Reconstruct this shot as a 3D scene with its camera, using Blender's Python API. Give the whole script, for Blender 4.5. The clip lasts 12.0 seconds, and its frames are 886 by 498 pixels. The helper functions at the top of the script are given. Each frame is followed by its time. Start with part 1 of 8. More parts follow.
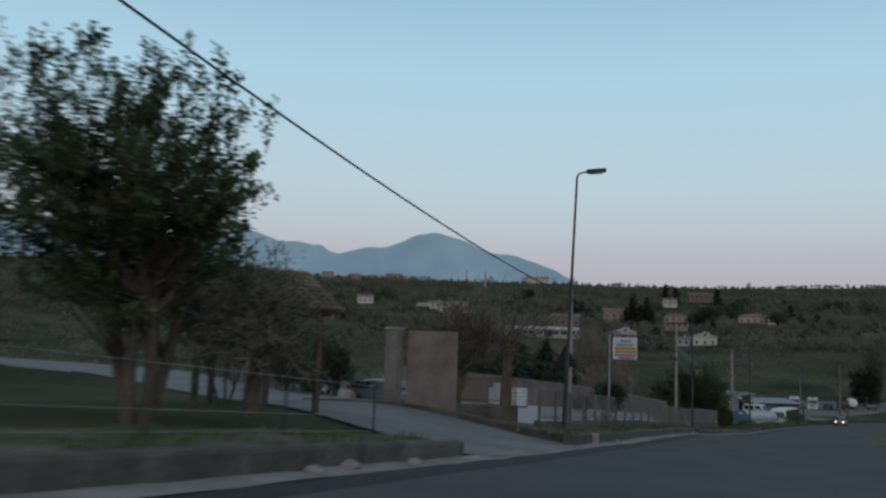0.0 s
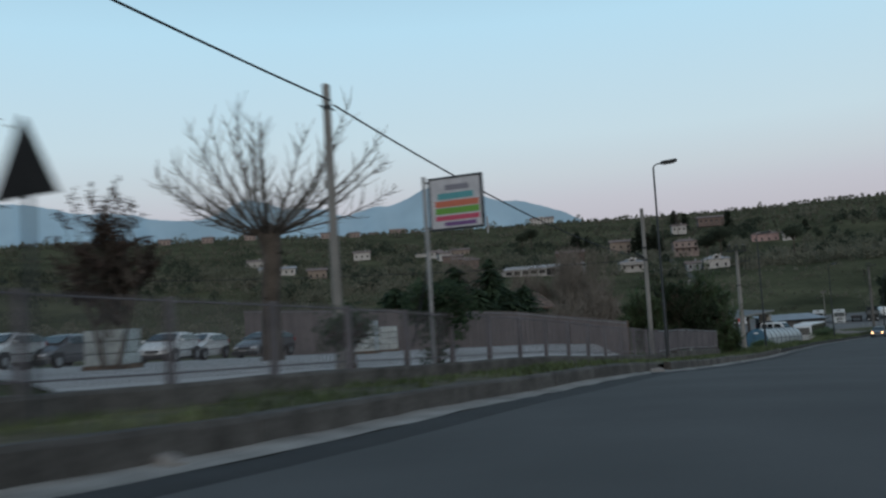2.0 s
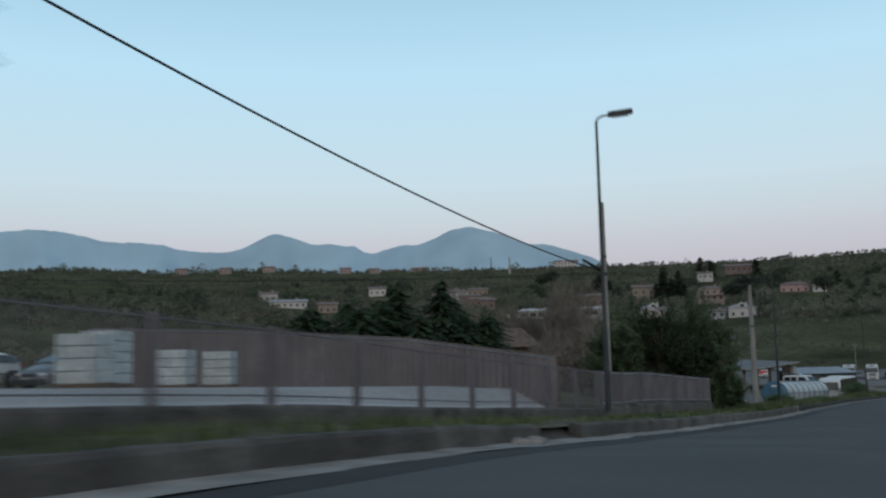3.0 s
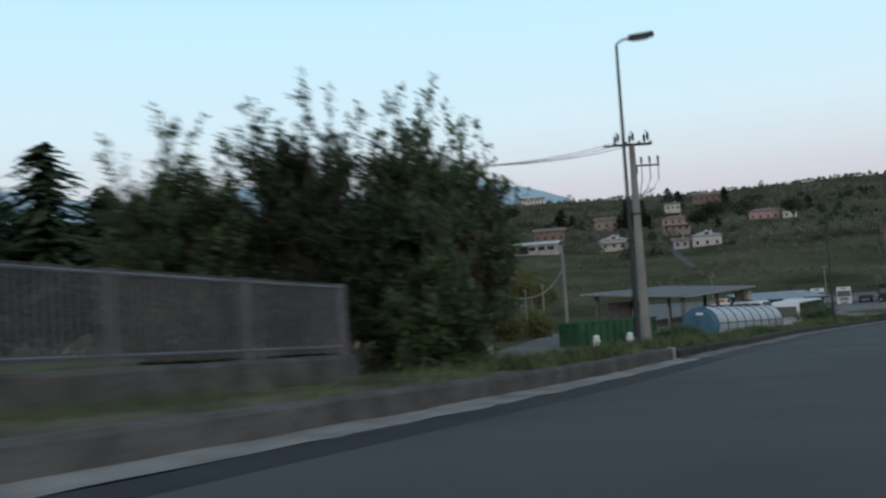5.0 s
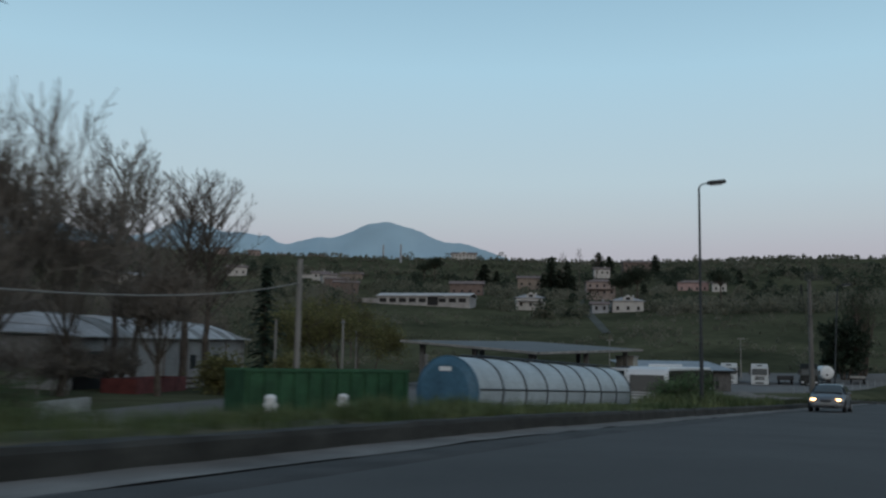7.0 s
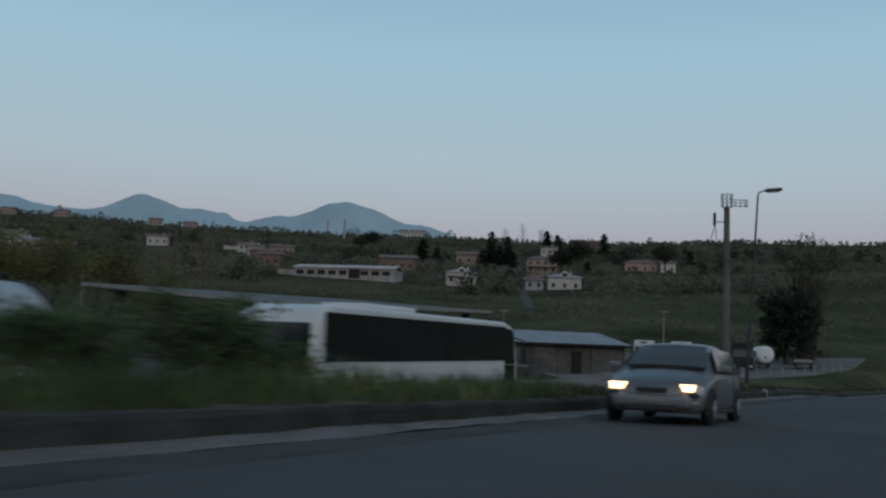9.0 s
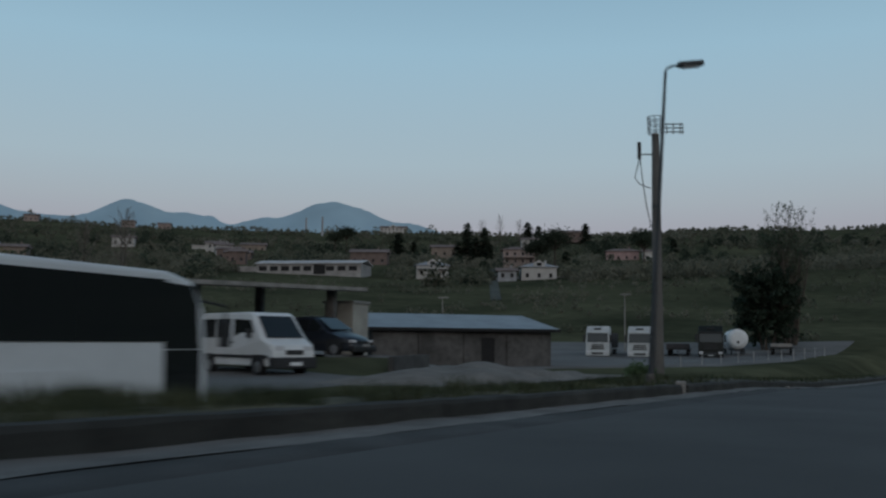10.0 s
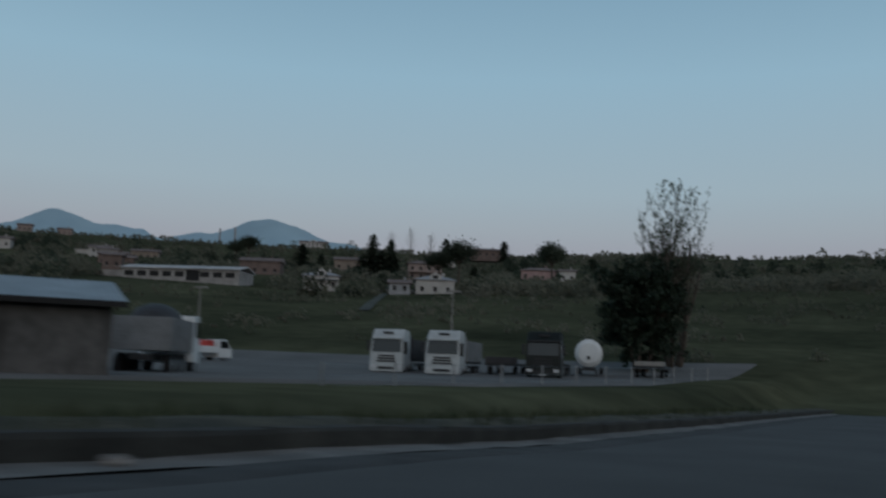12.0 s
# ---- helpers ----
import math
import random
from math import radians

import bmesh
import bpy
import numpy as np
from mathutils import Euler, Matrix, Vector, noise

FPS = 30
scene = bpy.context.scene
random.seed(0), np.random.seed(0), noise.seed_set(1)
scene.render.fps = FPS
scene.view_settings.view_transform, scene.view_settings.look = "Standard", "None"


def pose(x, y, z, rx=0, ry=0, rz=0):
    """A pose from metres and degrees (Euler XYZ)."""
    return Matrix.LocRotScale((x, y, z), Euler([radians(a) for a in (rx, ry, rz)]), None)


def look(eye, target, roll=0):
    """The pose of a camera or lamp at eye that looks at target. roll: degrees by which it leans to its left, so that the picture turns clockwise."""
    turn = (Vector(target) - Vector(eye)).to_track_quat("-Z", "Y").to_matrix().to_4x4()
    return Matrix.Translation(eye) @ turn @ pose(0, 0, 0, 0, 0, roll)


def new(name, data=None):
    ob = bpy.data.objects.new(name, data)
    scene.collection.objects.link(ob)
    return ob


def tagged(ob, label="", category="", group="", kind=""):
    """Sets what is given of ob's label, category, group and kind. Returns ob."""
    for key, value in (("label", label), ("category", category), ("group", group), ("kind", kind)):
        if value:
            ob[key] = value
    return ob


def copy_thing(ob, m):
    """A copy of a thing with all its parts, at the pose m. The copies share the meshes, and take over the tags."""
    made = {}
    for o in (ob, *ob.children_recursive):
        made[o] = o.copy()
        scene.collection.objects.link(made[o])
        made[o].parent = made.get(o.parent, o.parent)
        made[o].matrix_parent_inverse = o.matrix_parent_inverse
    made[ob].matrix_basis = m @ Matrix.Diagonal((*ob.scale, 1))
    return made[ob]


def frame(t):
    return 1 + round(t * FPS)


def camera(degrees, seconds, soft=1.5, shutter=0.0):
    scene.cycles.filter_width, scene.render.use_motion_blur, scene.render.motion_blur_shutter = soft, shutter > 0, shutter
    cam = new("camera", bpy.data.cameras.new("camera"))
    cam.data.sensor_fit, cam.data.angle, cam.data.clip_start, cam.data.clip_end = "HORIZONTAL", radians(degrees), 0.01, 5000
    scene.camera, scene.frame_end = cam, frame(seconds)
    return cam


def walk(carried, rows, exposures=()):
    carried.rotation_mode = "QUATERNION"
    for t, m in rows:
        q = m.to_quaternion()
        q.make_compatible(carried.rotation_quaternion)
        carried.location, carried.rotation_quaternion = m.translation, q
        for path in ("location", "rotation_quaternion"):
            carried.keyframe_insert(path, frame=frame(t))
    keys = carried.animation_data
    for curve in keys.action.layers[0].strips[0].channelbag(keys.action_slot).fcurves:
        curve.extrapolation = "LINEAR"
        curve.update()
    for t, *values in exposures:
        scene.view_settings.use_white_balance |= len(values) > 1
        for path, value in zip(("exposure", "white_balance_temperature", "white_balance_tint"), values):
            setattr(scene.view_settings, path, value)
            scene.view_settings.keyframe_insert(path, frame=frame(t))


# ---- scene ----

# ---------------------------------------------------------------- camera
cam = camera(50.83, 12.0, soft=2.3, shutter=0.5)
walk(cam, [
    (0.0, look((3.12, 0.16, -0.33), (12.053, 4.483, 0.892), 2.01)),
    (0.5, look((9.40, 0.96, -0.68), (18.254, 5.330, 0.898), 0.85)),
    (1.0, look((16.38, 1.72, -1.07), (25.377, 5.871, 0.302), 0.20)),
    (1.5, look((23.60, 2.52, -1.44), (32.602, 6.863, -1.060), -0.77)),
    (2.0, look((31.12, 3.33, -1.82), (40.044, 7.787, -1.089), -3.55)),
    (2.5, look((39.11, 4.05, -2.16), (47.906, 8.677, -1.106), -2.19)),
    (2.7, look((42.32, 4.32, -2.33), (51.104, 8.945, -1.145), -1.76)),
    (4.3, look((68.77, 6.06, -3.66), (77.497, 10.917, -3.122), 1.48)),
    (4.5, look((72.14, 6.23, -3.82), (80.857, 11.100, -3.370), 1.68)),
    (5.0, look((80.59, 6.57, -4.20), (89.497, 11.089, -3.602), -3.65)),
    (5.5, look((89.11, 6.83, -4.57), (98.062, 11.224, -3.835), -0.65)),
    (6.0, look((97.67, 6.99, -4.92), (106.649, 11.240, -3.786), -1.20)),
    (6.5, look((106.26, 7.06, -5.25), (115.347, 11.021, -3.940), -0.67)),
    (7.0, look((114.88, 7.02, -5.57), (124.000, 10.954, -4.408), 1.04)),
    (7.5, look((123.52, 6.87, -5.87), (132.660, 10.750, -4.695), 0.55)),
    (7.7, look((126.98, 6.77, -5.98), (136.146, 10.625, -4.925), 0.85)),
    (9.3, look((154.61, 5.36, -6.82), (163.912, 8.894, -5.794), 2.33)),
    (9.5, look((158.06, 5.10, -6.92), (167.345, 8.641, -5.853), 2.54)),
    (10.0, look((166.64, 4.34, -7.16), (175.964, 7.819, -6.188), 0.53)),
    (10.5, look((175.18, 3.46, -7.39), (184.484, 6.883, -6.074), 1.36)),
    (11.0, look((183.67, 2.44, -7.62), (192.993, 5.786, -6.206), 0.96)),
    (11.5, look((192.11, 1.29, -7.85), (201.468, 4.520, -6.435), 0.81)),
    (12.0, look((200.48, 0.00, -8.09), (209.977, 2.866, -6.850), 2.08)),
], exposures=[(0.0, -0.05, 6500, 10), (0.5, -0.12, 6450, 10), (1.0, -0.66, 6350, 10), (1.5, -0.3, 6450, 10), (2.0, 0.13, 6500, 10), (2.7, 0.22, 6500, 10), (4.3, -0.08, 6500, 10), (5.0, 0.42, 6550, 10),
              (5.5, 0.69, 6550, 10), (6.0, 0.44, 6500, 10), (6.5, 0.06, 6500, 10), (7.0, -0.12, 6450, 10), (7.7, -0.25, 6400, 10), (9.3, -0.38, 6350, 10), (10.5, -0.52, 6300, 10), (12.0, -0.6, 6250, 10)])

# ---------------------------------------------------------------- sky and light
world = bpy.data.worlds.new("dusk_sky")
scene.world = world
world.use_nodes = True
wn, wl = world.node_tree.nodes, world.node_tree.links
wn.clear()
w_out = wn.new("ShaderNodeOutputWorld")
w_bg = wn.new("ShaderNodeBackground")
w_sky = wn.new("ShaderNodeTexSky")
w_sky.sky_type = "NISHITA"
w_sky.sun_disc = False
w_sky.sun_elevation = radians(1.0)
w_sky.sun_rotation = radians(245)
w_co = wn.new("ShaderNodeTexCoord")
w_sep = wn.new("ShaderNodeSeparateXYZ")
w_ramp = wn.new("ShaderNodeValToRGB")
els = w_ramp.color_ramp.elements
els[0].position, els[0].color = 0.0, (0.46, 0.43, 0.50, 1)
els[1].position, els[1].color = 1.0, (0.08, 0.15, 0.23, 1)
for pos_, col_ in ((0.09, (0.485, 0.475, 0.54, 1)), (0.115, (0.51, 0.52, 0.585, 1)), (0.145, (0.53, 0.60, 0.655, 1)), (0.185, (0.53, 0.67, 0.745, 1)), (0.30, (0.45, 0.69, 0.84, 1)), (0.45, (0.27, 0.48, 0.65, 1)), (0.68, (0.13, 0.23, 0.35, 1))):
    e_ = els.new(pos_)
    e_.color = col_
w_mix = wn.new("ShaderNodeMixRGB")
w_mix.inputs[0].default_value = 0.06
wl.new(w_co.outputs["Generated"], w_sep.inputs[0])
wl.new(w_sep.outputs["Z"], w_ramp.inputs[0])
w_dim = wn.new("ShaderNodeMixRGB")
w_dim.blend_type = "MULTIPLY"
w_dim.inputs[0].default_value = 1.0
w_dim.inputs[2].default_value = (0.12, 0.12, 0.12, 1)
wl.new(w_sky.outputs[0], w_dim.inputs[1])
wl.new(w_ramp.outputs[0], w_mix.inputs[1])
wl.new(w_dim.outputs[0], w_mix.inputs[2])
# the western sky still glows after sunset, strongest low down where the sun went
w_dot = wn.new("ShaderNodeVectorMath")
w_dot.operation = "DOT_PRODUCT"
w_dot.inputs[1].default_value = (-0.84, -0.53, 0.12)
wl.new(w_co.outputs["Generated"], w_dot.inputs[0])
w_glow = wn.new("ShaderNodeValToRGB")
w_glow.color_ramp.elements[0].position, w_glow.color_ramp.elements[0].color = 0.1, (0, 0, 0, 1)
w_glow.color_ramp.elements[1].position, w_glow.color_ramp.elements[1].color = 1.0, (0.52, 0.39, 0.28, 1)
wl.new(w_dot.outputs["Value"], w_glow.inputs[0])
w_add = wn.new("ShaderNodeMixRGB")
w_add.blend_type, w_add.inputs[0].default_value = "ADD", 1.0
wl.new(w_mix.outputs[0], w_add.inputs[1])
wl.new(w_glow.outputs[0], w_add.inputs[2])
wl.new(w_add.outputs[0], w_bg.inputs[0])
w_bg.inputs[1].default_value = 1.0
wl.new(w_bg.outputs[0], w_out.inputs[0])

sun_data = bpy.data.lights.new("sun", "SUN")
sun_data.energy, sun_data.angle, sun_data.color = 0.25, radians(25), (1.0, 0.86, 0.74)
sun = new("sun", sun_data)
sun.matrix_world = look((0, 0, 60), (40, 25, 50))

# ---------------------------------------------------------------- materials


def material(name, base, rough=0.85, metal=0.0, vary=0.25, scale=4.0, grain=40.0, bump=0.15, tint=None, per_object=0.0, per_island=0.0, spec=0.3):
    """A surface with blotches, grain and relief at two scales, in metres."""
    m = bpy.data.materials.new(name)
    m.use_nodes = True
    n, l = m.node_tree.nodes, m.node_tree.links
    b = n["Principled BSDF"]
    b.inputs["Roughness"].default_value, b.inputs["Metallic"].default_value = rough, metal
    b.inputs["Specular IOR Level"].default_value = spec
    co = n.new("ShaderNodeTexCoord")
    big, fine = n.new("ShaderNodeTexNoise"), n.new("ShaderNodeTexNoise")
    big.inputs["Scale"].default_value, fine.inputs["Scale"].default_value = 1.0 / scale, grain
    big.inputs["Detail"].default_value, fine.inputs["Detail"].default_value = 5, 3
    geo = n.new("ShaderNodeNewGeometry")
    l.new(geo.outputs["Position"], big.inputs["Vector"])
    l.new(geo.outputs["Position"], fine.inputs["Vector"])
    dark = tuple(c * (1 - vary) for c in base)
    light = tuple(min(1, c * (1 + vary)) for c in (tint or base))
    ramp = n.new("ShaderNodeValToRGB")
    ramp.color_ramp.elements[0].position, ramp.color_ramp.elements[1].position = 0.3, 0.7
    ramp.color_ramp.elements[0].color, ramp.color_ramp.elements[1].color = (*dark, 1), (*light, 1)
    l.new(big.outputs["Fac"], ramp.inputs[0])
    mul = n.new("ShaderNodeMixRGB")
    mul.blend_type, mul.inputs[0].default_value = "OVERLAY", min(0.8, vary * 1.6)
    l.new(ramp.outputs[0], mul.inputs[1])
    l.new(fine.outputs["Fac"], mul.inputs[2])
    last = mul.outputs[0]
    if per_object or per_island:
        hsv = n.new("ShaderNodeHueSaturation")
        mr = n.new("ShaderNodeMapRange")
        amount = per_object or per_island
        mr.inputs["To Min"].default_value, mr.inputs["To Max"].default_value = 1 - amount, 1 + amount
        if per_object:
            l.new(n.new("ShaderNodeObjectInfo").outputs["Random"], mr.inputs["Value"])
        else:
            l.new(geo.outputs["Random Per Island"], mr.inputs["Value"])
        l.new(mr.outputs[0], hsv.inputs["Value"])
        l.new(last, hsv.inputs["Color"])
        last = hsv.outputs[0]
    l.new(last, b.inputs["Base Color"])
    if bump:
        bp = n.new("ShaderNodeBump")
        bp.inputs["Strength"].default_value, bp.inputs["Distance"].default_value = bump, 0.02
        l.new(fine.outputs["Fac"], bp.inputs["Height"])
        l.new(bp.outputs[0], b.inputs["Normal"])
    return m


def emitter(name, colour, strength):
    m = bpy.data.materials.new(name)
    m.use_nodes = True
    b = m.node_tree.nodes["Principled BSDF"]
    b.inputs["Base Color"].default_value = (*colour, 1)
    b.inputs["Emission Color"].default_value = (*colour, 1)
    b.inputs["Emission Strength"].default_value = strength
    return m


def glass_dark(name, base=(0.015, 0.018, 0.02)):
    """Tinted vehicle glass seen from outside against a dark cabin."""
    m = bpy.data.materials.new(name)
    m.use_nodes = True
    b = m.node_tree.nodes["Principled BSDF"]
    b.inputs["Base Color"].default_value = (*base, 1)
    b.inputs["Roughness"].default_value = 0.06
    b.inputs["Specular IOR Level"].default_value = 0.5
    return m


ASPHALT = material("asphalt", (0.070, 0.071, 0.072), 0.9, vary=0.18, scale=3.0, grain=60, bump=0.25)
ASPHALT_NEW = material("asphalt_patch", (0.030, 0.030, 0.031), 0.85, vary=0.2, scale=1.2, grain=60, bump=0.25)
ASPHALT_WORN = material("worn_asphalt_edge", (0.052, 0.052, 0.053), 0.9, vary=0.35, scale=0.9, grain=40, bump=0.3)
GUTTER = material("gutter_concrete", (0.25, 0.24, 0.225), 0.95, vary=0.35, scale=0.9, grain=25, bump=0.3)
# darker than GUTTER, for the road past x = 107
GUTTER_DARK = material("dark_gutter_concrete", (0.16, 0.155, 0.148), 0.95, vary=0.35, scale=0.9, grain=25, bump=0.3)
# darker than CONCRETE_OLD, for the kerb walls past x = 106.9
CONCRETE_DARK = material("dark_wall_concrete", (0.036, 0.036, 0.033), 0.95, vary=0.4, scale=0.7, grain=14, bump=0.5, per_object=0.12)
CONCRETE_OLD = material("old_concrete", (0.082, 0.077, 0.072), 0.95, vary=0.4, scale=0.7, grain=14, bump=0.5, per_object=0.12)
CONCRETE = material("concrete", (0.26, 0.25, 0.235), 0.9, vary=0.25, scale=0.8, grain=18, bump=0.3)
CONCRETE_POLE = material("pole_concrete", (0.22, 0.215, 0.205), 0.9, vary=0.15, scale=1.5, grain=30, bump=0.2)
CONCRETE_WORN = material("weathered_pole_concrete", (0.115, 0.110, 0.105), 0.92, vary=0.25, scale=1.5, grain=24, bump=0.25)
COURT = material("pale_gravel", (0.36, 0.355, 0.35), 0.95, vary=0.18, scale=5, grain=20, bump=0.3)
LOT = material("lot_gravel", (0.138, 0.134, 0.130), 0.95, vary=0.22, scale=6, grain=15, bump=0.4)
LANE = material("grassy_track", (0.070, 0.072, 0.060), 0.95, vary=0.25, scale=6, grain=5, bump=0.2)
GRASS = material("verge_grass", (0.050, 0.056, 0.032), 0.95, vary=0.45, scale=1.3, grain=9, bump=0.5, tint=(0.10, 0.085, 0.052))
GRASS_DULL = material("dull_dry_verge", (0.036, 0.038, 0.027), 0.95, vary=0.45, scale=1.3, grain=9, bump=0.5, tint=(0.062, 0.056, 0.038))
BLADE = material("grass_blade", (0.062, 0.105, 0.036), 0.8, vary=0.4, scale=2.0, grain=3, bump=0.0, tint=(0.095, 0.115, 0.055), per_island=0.35)
BLADE_DULL = material("dull_grass_blade", (0.036, 0.058, 0.025), 0.85, vary=0.4, scale=2.0, grain=3, bump=0.0, tint=(0.055, 0.060, 0.034), per_island=0.35)
FIELD = material("field", (0.067, 0.075, 0.048), 0.98, vary=0.3, scale=28, grain=0.35, bump=0.0, tint=(0.083, 0.085, 0.053), spec=0.0)
STEEL_DARK = material("dark_lamp_steel", (0.05, 0.055, 0.06), 0.55, metal=0.6, vary=0.15, scale=0.6, grain=30, bump=0.05)
STEEL = material("galvanised_steel", (0.30, 0.31, 0.32), 0.5, metal=0.8, vary=0.2, scale=0.5, grain=30, bump=0.05)
RUST = material("rusty_steel", (0.11, 0.075, 0.05), 0.85, vary=0.35, scale=0.4, grain=25)
BLACK = material("black_rubber_and_openings", (0.014, 0.014, 0.015), 0.7, vary=0.2, scale=0.3, grain=30, bump=0.05)
CABLE = material("cable", (0.02, 0.02, 0.022), 0.7, vary=0.1, bump=0)
WHITE = material("white_paint", (0.66, 0.68, 0.69), 0.45, vary=0.06, scale=0.6, grain=6, bump=0.02, spec=0.5)
BARK = material("bark", (0.085, 0.07, 0.058), 0.95, vary=0.35, scale=0.5, grain=18, bump=0.6)
TWIG = material("twigs", (0.150, 0.136, 0.120), 0.95, vary=0.25, scale=1.0, grain=6, bump=0.0)


def leafy(m, share=0.4):
    """Lets part of the light through a thin leaf."""
    n, l = m.node_tree.nodes, m.node_tree.links
    b, out = n["Principled BSDF"], n["Material Output"]
    tr, mx = n.new("ShaderNodeBsdfTranslucent"), n.new("ShaderNodeMixShader")
    src = b.inputs["Base Color"].links[0].from_socket
    l.new(src, tr.inputs["Color"])
    mx.inputs[0].default_value = share
    l.new(b.outputs[0], mx.inputs[1])
    l.new(tr.outputs[0], mx.inputs[2])
    l.new(mx.outputs[0], out.inputs["Surface"])
    return m


LEAF = leafy(material("leaf", (0.074, 0.124, 0.055), 0.7, vary=0.3, scale=1.2, grain=3, bump=0.0, tint=(0.105, 0.15, 0.075), per_island=0.3), 0.45)
LEAF_DARK = leafy(material("leaf_dark", (0.045, 0.074, 0.040), 0.75, vary=0.3, scale=1.0, grain=3, bump=0.0, per_island=0.3), 0.4)
LEAF_PALE = leafy(material("leaf_spring", (0.15, 0.145, 0.06), 0.8, vary=0.3, scale=2.0, grain=2, bump=0.0, per_island=0.3), 0.45)
NEEDLE = leafy(material("needles", (0.034, 0.052, 0.034), 0.8, vary=0.3, scale=0.8, grain=4, bump=0.0, per_island=0.3), 0.2)
# distance haze is put into this leaf colour: paler, with little contrast
WOOD_FAR = leafy(material("hazed_spring_woods", (0.146, 0.160, 0.110), 0.95, vary=0.22, scale=40, grain=0.08, bump=0.0, tint=(0.186, 0.176, 0.138), per_island=0.06, spec=0.0), 0.45)
# lighter than NEEDLE: distance haze is mixed into the far evergreens' colour
WOOD_DARK = leafy(material("hazed_evergreen", (0.055, 0.068, 0.050), 0.95, vary=0.3, scale=30, grain=0.1, bump=0.0, per_island=0.12, spec=0.0), 0.25)
# the blue of distance haze is painted into the mountains' base colour
MOUNTAIN = material("haze_painted_mountain", (0.32, 0.46, 0.55), 1.0, vary=0.10, scale=500, grain=0.006, bump=0.0, spec=0.0)

# ---------------------------------------------------------------- mesh helpers


def link_mesh(name, bm, mat, parent=None, label="", smooth=False):
    me = bpy.data.meshes.new(name)
    bm.to_mesh(me)
    bm.free()
    for m in (mat if isinstance(mat, (list, tuple)) else [mat]):
        me.materials.append(m)
    if smooth:
        me.polygons.foreach_set("use_smooth", [True] * len(me.polygons))
    ob = new(name, me)
    if parent is not None:
        ob.parent = parent
    if label:
        ob["label"] = label
    return ob


def part(name, bm, mat, parent, label="", smooth=False):
    return link_mesh(name, bm, mat, parent, label, smooth)


def data_mesh(name, verts, faces, mat, parent=None, smooth=False):
    me = bpy.data.meshes.new(name)
    me.from_pydata(verts, [], faces)
    me.materials.append(mat)
    if smooth:
        me.polygons.foreach_set("use_smooth", [True] * len(me.polygons))
    ob = new(name, me)
    if parent is not None:
        ob.parent = parent
    return ob


def empty(name, m=None):
    ob = new(name)
    ob.empty_display_size = 0.2
    if m is not None:
        ob.matrix_world = m
    return ob


def add_box(bm, x0, y0, z0, x1, y1, z1, bevel=0.0, m=None):
    r = bmesh.ops.create_cube(bm, size=1.0)
    vs = r["verts"]
    bmesh.ops.scale(bm, vec=(x1 - x0, y1 - y0, z1 - z0), verts=vs)
    bmesh.ops.translate(bm, vec=((x0 + x1) / 2, (y0 + y1) / 2, (z0 + z1) / 2), verts=vs)
    if bevel:
        es = list({e for v in vs for e in v.link_edges})
        rb = bmesh.ops.bevel(bm, geom=es, offset=bevel, segments=2, affect="EDGES", profile=0.6)
        vs = list({v for f in rb["faces"] for v in f.verts} | {v for v in vs if v.is_valid})
    if m is not None:
        bmesh.ops.transform(bm, matrix=m, verts=vs)
    return vs


def box(x0, y0, z0, x1, y1, z1, bevel=0.0, m=None):
    bm = bmesh.new()
    add_box(bm, x0, y0, z0, x1, y1, z1, bevel, m)
    return bm


def add_tube(bm, p0, p1, r0, r1=None, seg=8):
    """A tapered tube between two points, closed at its ends."""
    r1 = r0 if r1 is None else r1
    p0, p1 = Vector(p0), Vector(p1)
    q = (p1 - p0).to_track_quat("Z", "Y").to_matrix().to_4x4()
    r = bmesh.ops.create_cone(bm, cap_ends=True, segments=seg, radius1=r0, radius2=max(r1, 0.0005), depth=(p1 - p0).length)
    bmesh.ops.transform(bm, matrix=Matrix.Translation((p0 + p1) / 2) @ q, verts=r["verts"])
    return r["verts"]


def tube(p0, p1, r0, r1=None, seg=8):
    bm = bmesh.new()
    add_tube(bm, p0, p1, r0, r1, seg)
    return bm


def add_path_tube(bm, pts, r, seg=6):
    """One continuous tube swept along a chain of points."""
    pts = [Vector(p) for p in pts]
    rings = []
    for i, p in enumerate(pts):
        d = (pts[min(i + 1, len(pts) - 1)] - pts[max(i - 1, 0)]).normalized()
        ref = Vector((0, 0, 1)) if abs(d.z) < 0.9 else Vector((1, 0, 0))
        u = d.cross(ref).normalized()
        w = d.cross(u)
        rings.append([bm.verts.new(p + u * (math.cos(6.2832 * k / seg) * r) + w * (math.sin(6.2832 * k / seg) * r)) for k in range(seg)])
    for a, b in zip(rings[:-1], rings[1:]):
        for k in range(seg):
            bm.faces.new((a[k], a[(k + 1) % seg], b[(k + 1) % seg], b[k]))
    bm.faces.new(rings[0][::-1])
    bm.faces.new(rings[-1])


def prism(profile, x0, x1, bevel=0.0):
    """Extrude a closed profile of (y, z) along x."""
    bm = bmesh.new()
    a = [bm.verts.new((x0, y, z)) for y, z in profile]
    b = [bm.verts.new((x1, y, z)) for y, z in profile]
    n = len(profile)
    bm.faces.new(a[::-1])
    bm.faces.new(b)
    for i in range(n):
        bm.faces.new((a[i], a[(i + 1) % n], b[(i + 1) % n], b[i]))
    bmesh.ops.recalc_face_normals(bm, faces=bm.faces)
    if bevel:
        bmesh.ops.bevel(bm, geom=list(bm.edges), offset=bevel, segments=2, affect="EDGES", profile=0.6)
    return bm


